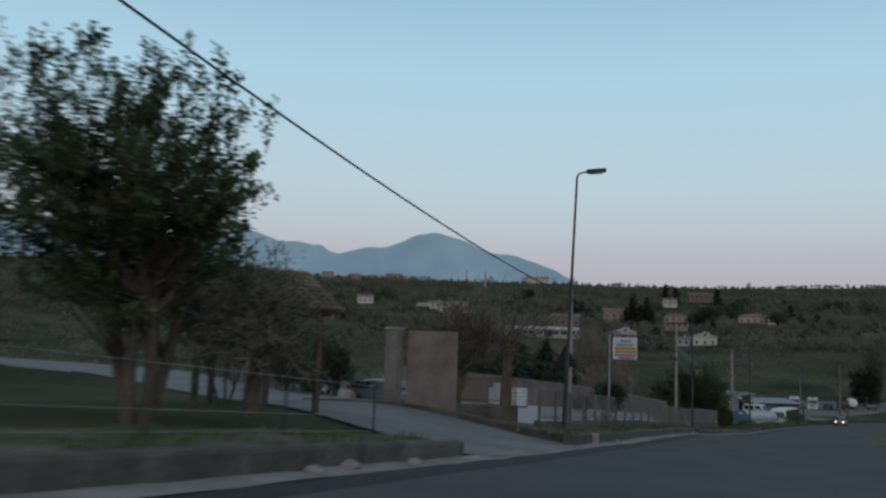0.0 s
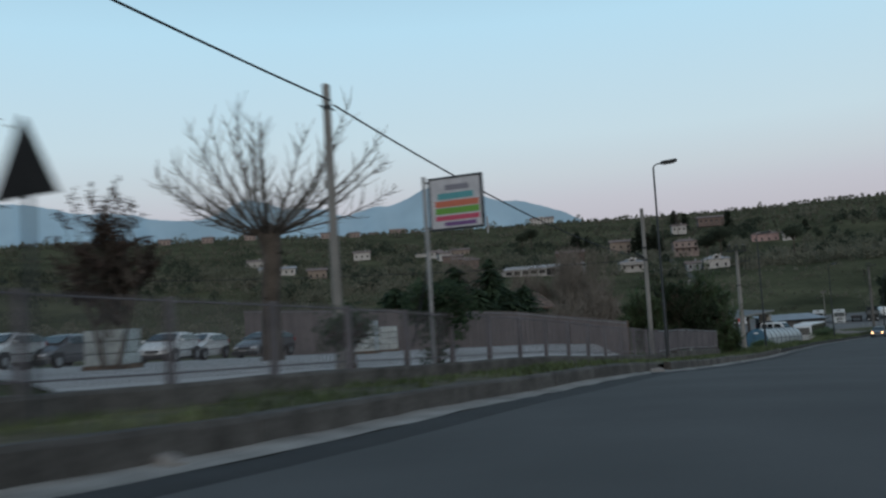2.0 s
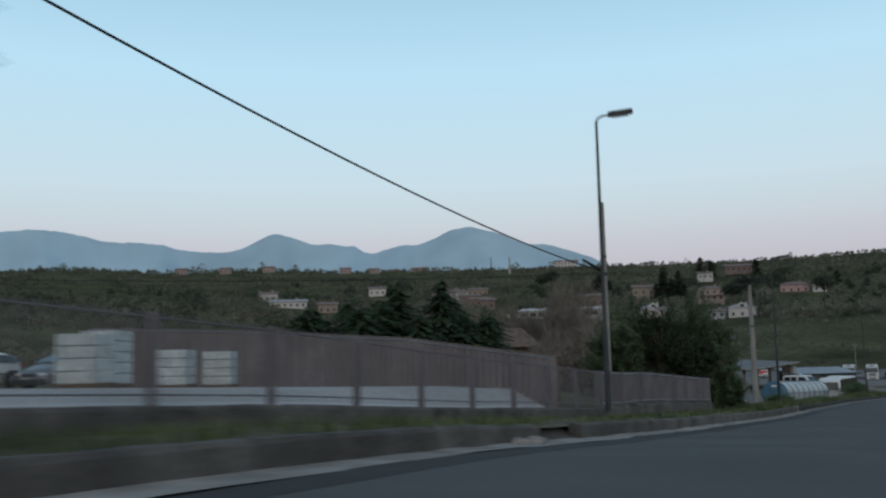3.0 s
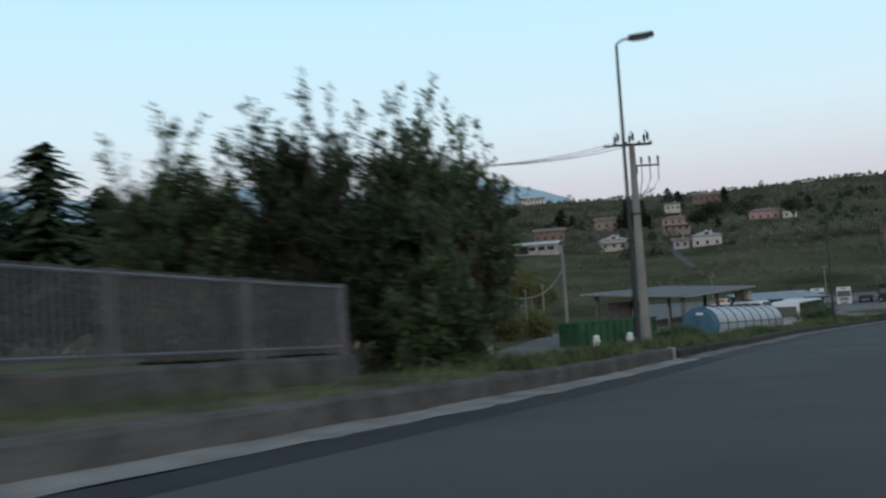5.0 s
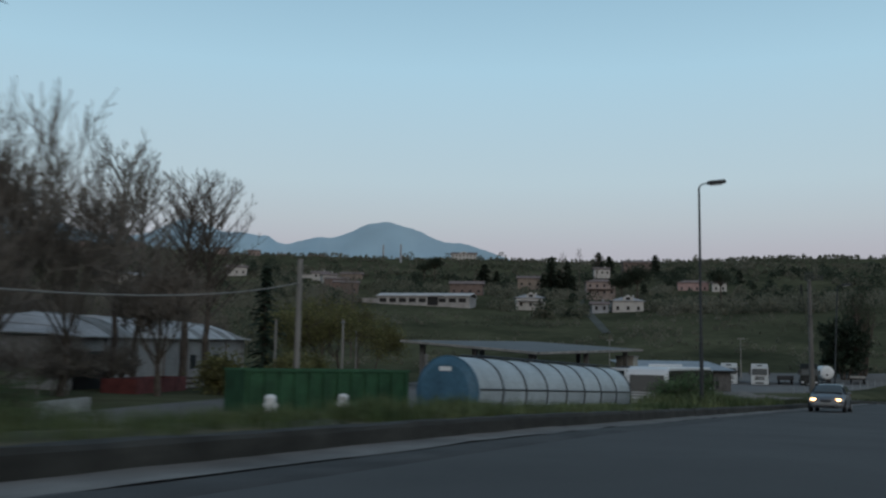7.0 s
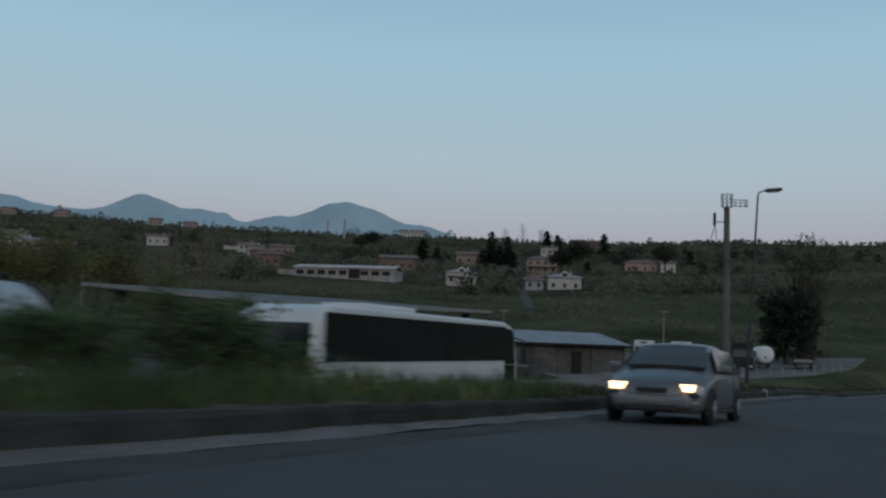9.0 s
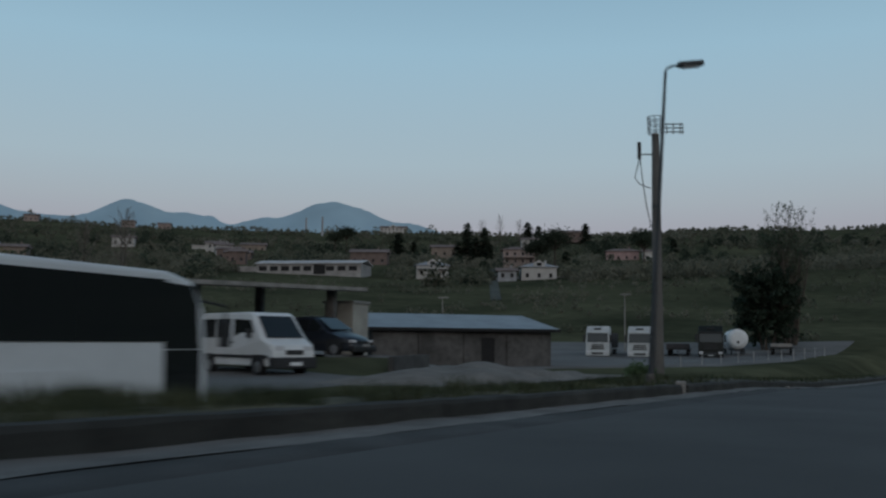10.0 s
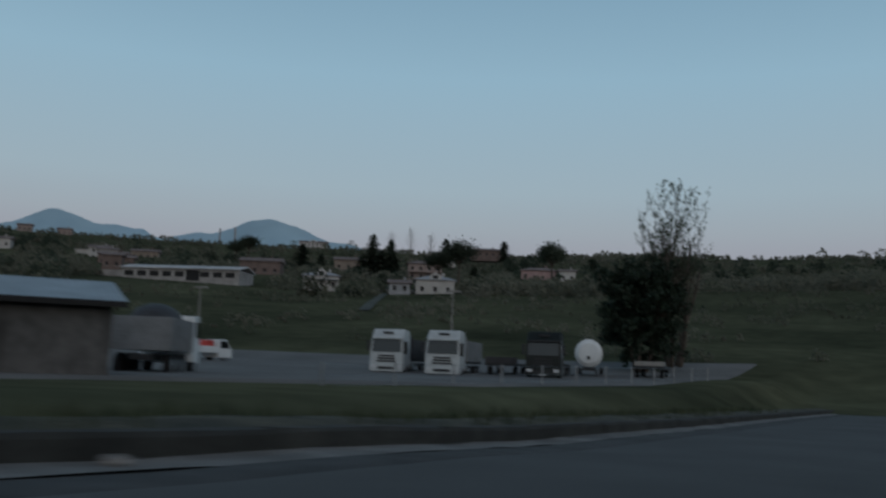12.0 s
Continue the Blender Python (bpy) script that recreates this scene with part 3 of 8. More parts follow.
wire((-14, 5.47, 6.8), (48.74, 14.75, 3.24), 1.05, 0.024)
wire((48.86, 14.75, 3.16), (83.4, 16.6, 0.75), 0.55, 0.024)
wire((83.4, 16.7, 0.75), (64, 52, 2.0), 0.5, 0.018)
bm = bmesh.new()
p_, q_ = Vector((83.4, 16.6, 0.75)), Vector((79.5, 16.35, 1.02))
add_tube(bm, p_.lerp(q_, 0.25), p_.lerp(q_, 0.85), 0.06, 0.05, 8)
tagged(link_mesh("cable_joint", bm, BLACK), "black cable splice sleeve hanging by a pole", "cable joint")
for k in (-0.8, 0.0, 0.8):
    a_ = Vector((106.95, 19.3, -0.1)) + (tw @ Vector((k, 0, 0.2)))
    b_ = Vector((123.95, 18.2, 2.9)) + (sw @ Vector((k * 0.9 - 0.3, 0, 0.0)))
    wire(a_, b_, 0.22, 0.014)
wire((106.95, 19.4, -3.4), (158.6, 34.4, -1.6), 1.5, 0.03, "pale sagging cable strung between poles", CONCRETE)

# ---------------------------------------------------------------- side road, yard surfaces


def sheet(name, poly, height, mat, label, category, n=18):
    """A flat-lying sheet over the ground, from two edge lines of plan points."""
    la, lb = poly
    verts, faces = [], []

    def along(line, t):
        f = t * (len(line) - 1)
        i = min(int(f), len(line) - 2)
        return Vector(line[i]).lerp(Vector(line[i + 1]), f - i)

    m = 10
    for i in range(n + 1):
        a, b = along(la, i / n), along(lb, i / n)
        for j in range(m + 1):
            p = a.lerp(b, j / m)
            verts.append((p.x, p.y, height(p.x, p.y)))
    for i in range(n):
        for j in range(m):
            q = i * (m + 1) + j
            faces.append((q, q + 1, q + m + 2, q + m + 1))
    # a sloping shoulder runs down from the first edge
    k = len(verts)
    for i in range(n + 1):
        a, b = along(la, i / n), along(lb, i / n)
        p = a + (a - b).normalized() * 0.9
        verts.append((p.x, p.y, height(a.x, a.y) - 0.5))
    for i in range(n):
        faces.append((i * (m + 1), (i + 1) * (m + 1), k + i + 1, k + i))
    return tagged(data_mesh(name, verts, faces, mat, smooth=True), label, category, kind="structure")


def side_h(x, y):
    d = y - road_y(x)
    t = smooth01((d - 5.4) / 9.0)
    return max(road_z(x) * (1 - t) + (lot_height(x, y) + 0.05) * t + 0.004, ground_height(x, y) + 0.04 if d > 7 else -99)


SIDE_ASPHALT = material("worn_side_asphalt", (0.185, 0.183, 0.182), 0.94, vary=0.2, scale=3.0, grain=40, bump=0.3)
sheet("side_road", ([(31.7, 8.6), (32.7, 10.5), (33.3, 12.5), (33.7, 16.0), (37.2, 19.4), (46.6, 29.2), (62, 46), (82, 70)],
                    [(20.7, 7.42), (22.2, 9.6), (24.0, 12.0), (26.5, 16.5), (29.5, 22), (35, 32), (45, 50), (60, 78)]), side_h, SIDE_ASPHALT, "pale worn asphalt side road leaving the junction", "road", 42)
sheet("courtyard", ([(40.5, 13.6), (50, 13.35), (62, 14.1), (76, 14.75)], [(47.5, 28.5), (60, 42.5), (68, 44), (80, 43)]), lambda x, y: ground_height(x, y) + 0.05, COURT, "pale gravel courtyard behind the railing", "yard", 24)
sheet("truck_lot", ([(206, 25), (224, 18.6), (238, 9.4), (300, -3.2)], [(198, 48), (215, 52), (250, 55), (288, 62)]), lambda x, y: ground_height(x, y) + 0.10, LOT, "grey gravel lorry park", "yard", 30)
sheet("depot_yard", ([(130, 17.5), (150, 16.5), (175, 15.5), (200, 18.0)], [(130, 33), (150, 36), (175, 42), (205, 47)]), lambda x, y: ground_height(x, y) + 0.05, LOT, "dusty gravel depot yard", "yard", 20)

# kerb wall turning the corner into the side road
def corner_wall(points, h0, h1, label):
    root = tagged(empty("corner_wall"), label, "wall", kind="structure")
    n = len(points) - 1
    for i in range(n):
        a, b = Vector(points[i]), Vector(points[i + 1])
        u = (b - a).normalized()
        w = Vector((-u.y, u.x)) * 0.14
        bm = bmesh.new()
        rows = []
        for k in range(5):
            p = a.lerp(b, 0.003 + 0.994 * k / 4)
            zb = side_h(p.x, p.y)
            h = h0 + (h1 - h0) * (i + k / 4) / n
            rows.append([bm.verts.new((q.x, q.y, z)) for q, z in ((p - w, zb - 0.4), (p - w, zb + h - 0.04), (p - w * 0.7, zb + h), (p + w * 0.7, zb + h), (p + w, zb + h - 0.04), (p + w, zb - 0.4))])
        for r0, r1 in zip(rows[:-1], rows[1:]):
            for k in range(5):
                bm.faces.new((r0[k], r1[k], r1[k + 1], r0[k + 1]))
        bm.faces.new(rows[0])
        bm.faces.new(rows[-1][::-1])
        bmesh.ops.recalc_face_normals(bm, faces=bm.faces)
        part("wall_length", bm, CONCRETE_OLD, root)
    return root


corner_wall([(31.75, 9.15), (32.4, 10.4), (33.1, 12.2), (33.5, 14.2), (33.3, 16.6), (32.0, 19.6)], 0.36, 0.06, "low stained concrete wall turning into the side road")
sheet("corner_verge", ([(31.9, 9.2), (32.5, 10.4), (33.2, 12.2), (33.6, 14.2), (33.4, 16.6), (32.1, 19.6)], [(37.5, 10.0), (37.5, 10.8), (37.5, 12.2), (37.6, 14.2), (37.8, 16.6), (37.6, 19.6)]), lambda x, y: max(min(side_h(x, y) + 0.14, road_z(x) + 0.36 + 0.04 * (y - road_y(x) - 6)), ground_height(x, y) + 0.03), GRASS, "rough grass on the junction corner", "verge", 16)

# ---------------------------------------------------------------- railing along the courtyard
RAIL_X0, RAIL_X1, RAIL_D = 36.3, 93.6, 8.05
FENCE_MAT = material("mauve_fence_paint", (0.13, 0.12, 0.13), 0.7, vary=0.2, scale=0.8, grain=20, bump=0.1)
for ra, rb, rh in ((RAIL_X0 - 0.2, 80.0, 0.66), (80.0, RAIL_X1 + 0.2, 0.78)):
    kerb_wall(ra, rb, RAIL_D - 0.14, RAIL_D + 0.14, rh, CONCRETE_OLD, 21, "railing_base_wall", "low concrete base wall under the railing")


def rail_at(x, h):
    return at(x, RAIL_D, 0.66 + 0.12 * smooth01((x - 77) / 6) + h)


railing = tagged(empty("railing"), "grey painted steel bar railing on a low wall", "railing")
FENCE_H = 1.16
n_posts = int((RAIL_X1 - RAIL_X0) / 2.4)
for i in range(n_posts + 1):
    x = RAIL_X0 + (RAIL_X1 - RAIL_X0) * i / n_posts
    p = rail_at(x, -0.02)
    part("post", box(p.x - 0.05, p.y - 0.05, p.z, p.x + 0.05, p.y + 0.05, p.z + FENCE_H + 0.02, 0.006), FENCE_MAT, railing)
for h in (0.14, FENCE_H - 0.06):
    for i in range(n_posts):
        xa, xb = RAIL_X0 + (RAIL_X1 - RAIL_X0) * i / n_posts, RAIL_X0 + (RAIL_X1 - RAIL_X0) * (i + 1) / n_posts
        part("rail", tube(rail_at(xa, h), rail_at(xb, h), 0.024 if xa > 75 else 0.014, None, 5), STEEL if xa > 75 else FENCE_MAT, railing, "worn rail")
bar_me = None
x = RAIL_X0 + 0.1
near_bars = 0
verts, faces = [], []
while x < RAIL_X1:
    p = rail_at(x, 0.05)
    thin = x < 75.5
    if not thin:
        if bar_me is None:
            b_ob = part("bar", box(-0.016, -0.010, 0, 0.016, 0.010, FENCE_H - 0.05), FENCE_MAT, railing)
            bar_me = b_ob.data
        else:
            b_ob = new("bar", bar_me)
            b_ob.parent = railing
        b_ob.location = p
    else:
        k = len(verts)
        for z in (0, FENCE_H - 0.05):
            for dx, dy in ((-0.008, -0.006), (0.008, -0.006), (0.008, 0.006), (-0.008, 0.006)):
                verts.append((p.x + dx, p.y + dy, p.z + z))
        for q in range(4):
            faces.append((k + q, k + (q + 1) % 4, k + 4 + (q + 1) % 4, k + 4 + q))
        faces.append((k + 4, k + 5, k + 6, k + 7))
    x += 0.13 if thin else 0.115
tagged(data_mesh("wire_mesh", verts, faces, FENCE_MAT, railing), kind="stuff")

# gate corner: pillar, pink wall, railing, concrete panel
CONCRETE_POST_PALE = material("grey_pillar_plaster", (0.17, 0.155, 0.15), 0.95, vary=0.25, scale=0.7, grain=18, bump=0.3)
PLASTER_PINK = material("faded_pink_plaster", (0.175, 0.142, 0.136), 0.95, vary=0.25, scale=0.8, grain=20, bump=0.3)
PANEL = material("brown_fence_panel", (0.13, 0.112, 0.108), 0.95, vary=0.3, scale=0.9, grain=14, bump=0.3, per_object=0.12)
corner = Vector((33.8, 16.4))
end_c = Vector((35.6, 12.6))
gate_z = -2.1


def corner_box(name, t0, t1, z0, z1, thick, mat, label, cat):
    a, b = corner.lerp(end_c, t0), corner.lerp(end_c, t1)
    ang = math.atan2(b.y - a.y, b.x - a.x)
    bm = box(0, -thick / 2, z0, (b - a).length, thick / 2, z1, 0.015, Matrix.Translation((a.x, a.y, 0)) @ Matrix.Rotation(ang, 4, "Z"))
    return tagged(link_mesh(name, bm, mat), label, cat)


g = tagged(empty("gate_pillar", Matrix.Translation((33.55, 16.75, gate_z))), "tall grey plastered gate pillar at the side road", "gate pillar")
part("shaft", box(-0.24, -0.24, 0, 0.24, 0.24, 2.95, 0.02), CONCRETE_POST_PALE, g)
part("cap", box(-0.29, -0.29, 2.95, 0.29, 0.29, 3.05, 0.03), CONCRETE, g, "concrete cap")
gw = corner_box("garden_wall", 0.02, 0.46, gate_z, 0.85, 0.22, PLASTER_PINK, "faded pink plastered garden wall by the gate", "wall")
corner_box("plinth_wall", 0.46, 1.0, gate_z - 0.5, -1.75, 0.24, CONCRETE_OLD, "low stained concrete plinth wall", "wall")
sr = tagged(empty("short_railing"), "short rusty bar railing beside the gate", "railing")
for i in range(26):
    p = corner.lerp(end_c, 0.48 + 0.50 * i / 25)
    part("bar", box(p.x - 0.014, p.y - 0.014, -1.8, p.x + 0.014, p.y + 0.014, -0.75, 0), RUST, sr)
for z in (-1.6, -0.85):
    part("rail", tube((*corner.lerp(end_c, 0.475), z), (*corner.lerp(end_c, 0.985), z), 0.022, None, 6), RUST, sr)

# panel fence beyond the side road
fr = tagged(empty("panel_fence"), "brown-grey panel fence along the side road", "fence")
fa, fb = Vector((43.8, 26.9)), Vector((64.0, 48.7))
n_ = int((fb - fa).length / 2.2)
ang = math.atan2(fb.y - fa.y, fb.x - fa.x)
for i in range(n_):
    p, q = fa.lerp(fb, i / n_), fa.lerp(fb, (i + 1) / n_)
    zf = ground_height(p.x, p.y)
    m = Matrix.Translation((p.x, p.y, zf)) @ Matrix.Rotation(ang, 4, "Z")
    part("post", box(-0.07, -0.08, -0.3, 0.07, 0.08, 1.55, 0.01, m), CONCRETE_OLD, fr)
    for k in range(3):
        part("panel", box(0.075, -0.03, 0.03 + k * 0.47, (q - p).length - 0.075, 0.03, 0.48 + k * 0.47, 0.012, m), PANEL, fr)
# pale stones lying at the foot of the fence
for x, y, r_ in ((41.2, 24.3, 0.42), (42.6, 25.6, 0.34), (39.4, 22.3, 0.5)):
    bm = bmesh.new()
    bmesh.ops.create_icosphere(bm, subdivisions=2, radius=r_)
    for v in bm.verts:
        v.co *= 0.85 + 0.4 * noise.noise(v.co * 3 + Vector((x, y, 0)))
        v.co.z = v.co.z * 0.75 + r_ * 0.35
    o = tagged(link_mesh("boulder", bm, CONCRETE), "pale boulder at the edge of the side road", "boulder", "boulders by the side road")
    o.matrix_world = Matrix.Translation((x, y, ground_height(x, y)))

# wires strung over the first verge
wf = tagged(empty("wire_fence"), "thin wire fence with slim posts on the verge", "fence")
for i in range(12):
    p = at(-18 + i * 3.4, 7.0, 0.3)
    part("post", box(p.x - 0.014, p.y - 0.014, p.z, p.x + 0.014, p.y + 0.014, p.z + 1.0, 0.003), STEEL_DARK, wf)
bm = bmesh.new()
for h in (0.45, 0.72, 1.28):
    add_path_tube(bm, [at(-18 + i * 3.4, 7.0, h) for i in range(12)], 0.005, 4)
part("wire", bm, STEEL, wf)

# slatted screen fence closing the courtyard
SCREEN = material("mauve_slat_fence", (0.15, 0.128, 0.128), 0.9, vary=0.2, scale=1.2, grain=16, bump=0.2, per_object=0.08)
screen = tagged(empty("screen_fence"), "mauve-brown slatted screen fence closing the courtyard", "fence")
SCREEN_LINE = [Vector((75.5, 15.8, -4.05)), Vector((76.6, 22.0, -3.75)), Vector((78.0, 30.0, -3.55)), Vector((80.5, 43.0, -3.25))]
SCREEN_TOP = (-2.55, -1.75, -1.2, -0.55)
slat_me = None
for (a, b), (ta, tb) in zip(zip(SCREEN_LINE[:-1], SCREEN_LINE[1:]), zip(SCREEN_TOP[:-1], SCREEN_TOP[1:])):
    n = max(2, int((b - a).length / 0.26))
    for i in range(n):
        k = (i + 0.5) / n
        p = a.lerp(b, k)
        top = ta + (tb - ta) * k
        if slat_me is None:
            slat = part("slat", box(-0.012, -0.115, 0, 0.012, 0.115, 1.0), SCREEN, screen)
            slat_me = slat.data
        else:
            slat = new("slat", slat_me)
            slat.parent = screen
        slat.matrix_world = Matrix.Translation((p.x, p.y, p.z - 0.3)) @ Matrix.Rotation(math.atan2(b.y - a.y, b.x - a.x) - math.pi / 2, 4, "Z") @ Matrix.Diagonal((1, 1, top - p.z + 0.3, 1))
    m = max(1, int((b - a).length / 3.0))
    for i in range(m):
        p = a.lerp(b, i / m)
        top = ta + (tb - ta) * i / m
        part("post", box(p.x + 0.02, p.y - 0.04, p.z - 0.4, p.x + 0.10, p.y + 0.04, top + 0.03, 0.005), RUST, screen)
    part("rail", tube((a.x - 0.03, a.y, ta - 0.1), (b.x - 0.03, b.y, tb - 0.1), 0.02, None, 5), STEEL, screen)

# hut with a tiled roof
TILE = material("old_roof_tile", (0.13, 0.095, 0.078), 0.95, vary=0.35, scale=0.6, grain=14, bump=0.5, per_object=0.2)
WALL_STONE = material("farm_plaster", (0.11, 0.095, 0.085), 0.95, vary=0.3, scale=0.7, grain=18, bump=0.4)
hut = tagged(empty("garden_shelter", Matrix.Translation((25.0, 17.3, -2.1)) @ Matrix.Rotation(radians(-28), 4, "Z") @ Matrix.Diagonal((0.86, 0.86, 1.0, 1))), "open timber garden shelter under an old tiled roof", "shelter")
for px_ in (-2.1, 0.0, 2.1):
    for py_ in (-1.9, 1.9):
        part("post", box(px_ - 0.09, py_ - 0.09, -0.3, px_ + 0.09, py_ + 0.09, 3.25, 0.012), BARK, hut, "rough timber post")
for py_ in (-1.9, 1.9):
    part("beam", box(-2.9, py_ - 0.08, 3.1, 2.9, py_ + 0.08, 3.24, 0.012), BARK, hut)
for px_ in (-2.1, 0.0, 2.1):
    part("tie_beam", tube((px_, -2.7, 3.05), (px_, 2.7, 3.08), 0.07, 0.06, 7), BARK, hut)
part("roof_deck", prism([(-2.5, 3.2), (0, 4.28), (2.5, 3.2), (2.5, 3.12), (0, 4.15), (-2.5, 3.12)], -2.6, 2.6), RUST, hut)
tile_me = None
for side in (-1, 1):
    for r in range(8):
        for c in range(16):
            m = Matrix.Translation((-2.5 + c * 0.333, side * (2.46 - r * 0.315), 3.24 + r * 0.1375)) @ Matrix.Rotation(side * radians(-23.4 + 180 * 0), 4, "X")
            if tile_me is None:
                b2 = prism([(-0.17, 0), (0.17, 0.0), (0.17, 0.03), (-0.17, 0.045)], -0.15, 0.15)
                for v in b2.verts:
                    v.co.z += 0.05 * (1 - (v.co.x / 0.15) ** 2)
                t_ob = part("roof_tile", b2, TILE, hut)
                tile_me = t_ob.data
            else:
                t_ob = new("roof_tile", tile_me)
                t_ob.parent = hut
            t_ob.matrix_basis = m
part("ridge", tube((-2.6, 0, 4.33), (2.6, 0, 4.33), 0.10, None, 8), TILE, hut)

# triangular road sign, seen from behind
ts = tagged(empty("road_sign", Matrix.Translation((37.9, 11.55, road_z(38) + 0.36))), "triangular road sign on a post, its dark back showing", "road sign")
part("post", tube((0, 0, -0.3), (0, 0, 3.0), 0.03, None, 8), STEEL_DARK, ts)
bm = bmesh.new()
va = [bm.verts.new(p) for p in ((0.0, -0.5, 2.35), (0.0, 0.5, 2.35), (0.0, 0, 3.22))]
f_ = bm.faces.new(va)
ex = bmesh.ops.extrude_face_region(bm, geom=[f_])
bmesh.ops.translate(bm, vec=(0.03, 0, 0), verts=[v for v in ex["geom"] if isinstance(v, bmesh.types.BMVert)])
bmesh.ops.recalc_face_normals(bm, faces=bm.faces)
bmesh.ops.translate(bm, vec=(-0.06, 0, 0), verts=bm.verts)
part("plate", bm, BLACK, ts, "dark back of the plate")
part("clamp", box(-0.05, -0.12, 2.5, 0.04, 0.12, 2.56, 0.004), STEEL, ts)

# advertising board on a post
AD_WHITE = material("board_white", (0.50, 0.50, 0.53), 0.5, vary=0.1, scale=0.5, grain=8, bump=0.02)
sg = tagged(empty("advertising_board", Matrix.Translation((50.2, 13.25, -2.75))), "square advertising board with coloured stripes on a post", "sign")
part("post", tube((0, 0, -0.3), (0, 0, 4.2), 0.05, None, 10), STEEL, sg)
for z in (3.0, 4.05):
    part("bracket", tube((0, 0, z), (0, -0.25, z), 0.02, None, 6), STEEL_DARK, sg)
part("brace", tube((0, 0, 2.2), (0, 0.55, 0.3), 0.025, None, 6), STEEL_DARK, sg)
panel = part("panel", box(-0.03, -1.46, 2.93, 0.03, -0.14, 4.12, 0.008), AD_WHITE, sg, "white panel")
bm = bmesh.new()
for a, b, c, d in ((-1.48, 2.91, -0.12, 2.96), (-1.48, 4.09, -0.12, 4.14)):
    add_box(bm, -0.04, a, b, 0.04, c, d, 0.004)
for y in (-1.48, -0.17):
    add_box(bm, -0.04, y, 2.965, 0.04, y + 0.05, 4.085, 0.004)
part("frame", bm, STEEL_DARK, panel)
for z0, z1, y0, y1, col in ((3.62, 3.76, -1.25, -0.35, (0.10, 0.33, 0.36)), (3.44, 3.58, -1.38, -0.28, (0.55, 0.16, 0.10)), (3.28, 3.42, -1.38, -0.28, (0.14, 0.34, 0.06)), (3.13, 3.24, -1.38, -0.28, (0.50, 0.08, 0.14)), (3.0, 3.09, -1.30, -0.5, (0.16, 0.08, 0.22)), (3.82, 3.95, -1.15, -0.55, (0.22, 0.22, 0.26))):
    part("stripe", box(-0.036, y0, z0, -0.031, y1, z1), material("stripe_paint", col, 0.5, vary=0.1, bump=0), panel, "coloured printed stripe")

# white marker posts and rubble at the wall
for x in (35.75, 106.6, 191.5):
    mk = tagged(link_mesh("marker_stone", box(-0.10, -0.12, -0.2, 0.10, 0.12, 0.36, 0.03), CONCRETE), "whitewashed stone in a gap of the kerb wall", "marker stone", "marker stones")
    mk.matrix_world = Matrix.Translation(at(x if x > 40 else 34.3, 5.62 if x < 40 else 5.80, 0.0))
rng = random.Random(5)
ROCK = material("rubble", (0.24, 0.23, 0.22), 0.95, vary=0.3, scale=0.3, grain=20, bump=0.5)
for x, d, s in ((62.3, 5.52, 0.20), (62.75, 5.5, 0.15), (63.1, 5.5, 0.22), (14.0, 5.45, 0.16), (15.2, 5.5, 0.2), (17.5, 5.45, 0.15), (206.0, 5.45, 0.14), (38.0, 5.5, 0.18)):
    bm = bmesh.new()
    bmesh.ops.create_icosphere(bm, subdivisions=2, radius=s)
    for v in bm.verts:
        v.co *= 0.8 + 0.4 * noise.noise(v.co * 5 + Vector((x, 0, 0)))
        v.co.z *= 0.6
    o = tagged(link_mesh("rubble_stone", bm, ROCK), "loose pale rubble stone in the gutter", "stone", "rubble stones")
    o.matrix_world = Matrix.Translation(at(x, d, 0.05))

# retaining walls of the lower yard
WHITEWASH = material("stained_whitewash", (0.34, 0.335, 0.32), 0.95, vary=0.3, scale=0.9, grain=12, bump=0.3)


def wall_between(name, a, b, z0, z1, thick, mat, label, cat="wall"):
    a, b = Vector(a), Vector(b)
    ang = math.atan2(b.y - a.y, b.x - a.x)
    bm = box(0, -thick / 2, z0, (b - a).length, thick / 2, z1, 0.02, Matrix.Translation((a.x, a.y, 0)) @ Matrix.Rotation(ang, 4, "Z"))
    return tagged(link_mesh(name, bm, mat), label, cat)


wall_between("boundary_wall", (112.0, 28.2), (138.2, 35.4), -9.4, -7.3, 0.2, WHITEWASH, "stained whitewashed boundary wall of the lower yard")
wall_between("boundary_wall", (140.2, 33.7), (144.5, 35.4), -9.2, -7.4, 0.2, WHITEWASH, "stained whitewashed boundary wall of the lower yard")

# concrete posts in the fields
for x, y, zb, zt, r, arm in ((158.6, 34.4, -8.0, -0.3, 0.14, 0), (186, 47, -8.0, -2.4, 0.09, 1), (205, 56, -8, -2.6, 0.09, 1), (152.6, 24.0, -8.1, -5.4, 0.06, 0), (168, 42, -8, -3.2, 0.07, 0)):
    pr = tagged(empty("field_post", Matrix.Translation((x, y, zb))), "slim weathered concrete post in the yard", "post", "field posts")
    part("shaft", tube((0, 0, -0.4), (0, 0, zt - zb), r * 1.15, r, 10), CONCRETE_POLE, pr)
    if arm:
        part("cross_arm", box(-0.05, -0.8, zt - zb - 0.3, 0.05, 0.8, zt - zb - 0.2, 0.01, Matrix.Rotation(radians(-50), 4, "Z")), CONCRETE_POLE, pr)
lp = tagged(empty("yard_lamp", Matrix.Translation((281.6, 23.4, -8.4))), "slim pale lamp post in the lorry park", "lamp post")
part("pole", tube((0, 0, -0.3), (0, 0, 7.0), 0.09, 0.06, 8), CONCRETE, lp)
part("head", box(-0.15, -0.7, 6.95, 0.15, 0.5, 7.1, 0.03), CONCRETE, lp)
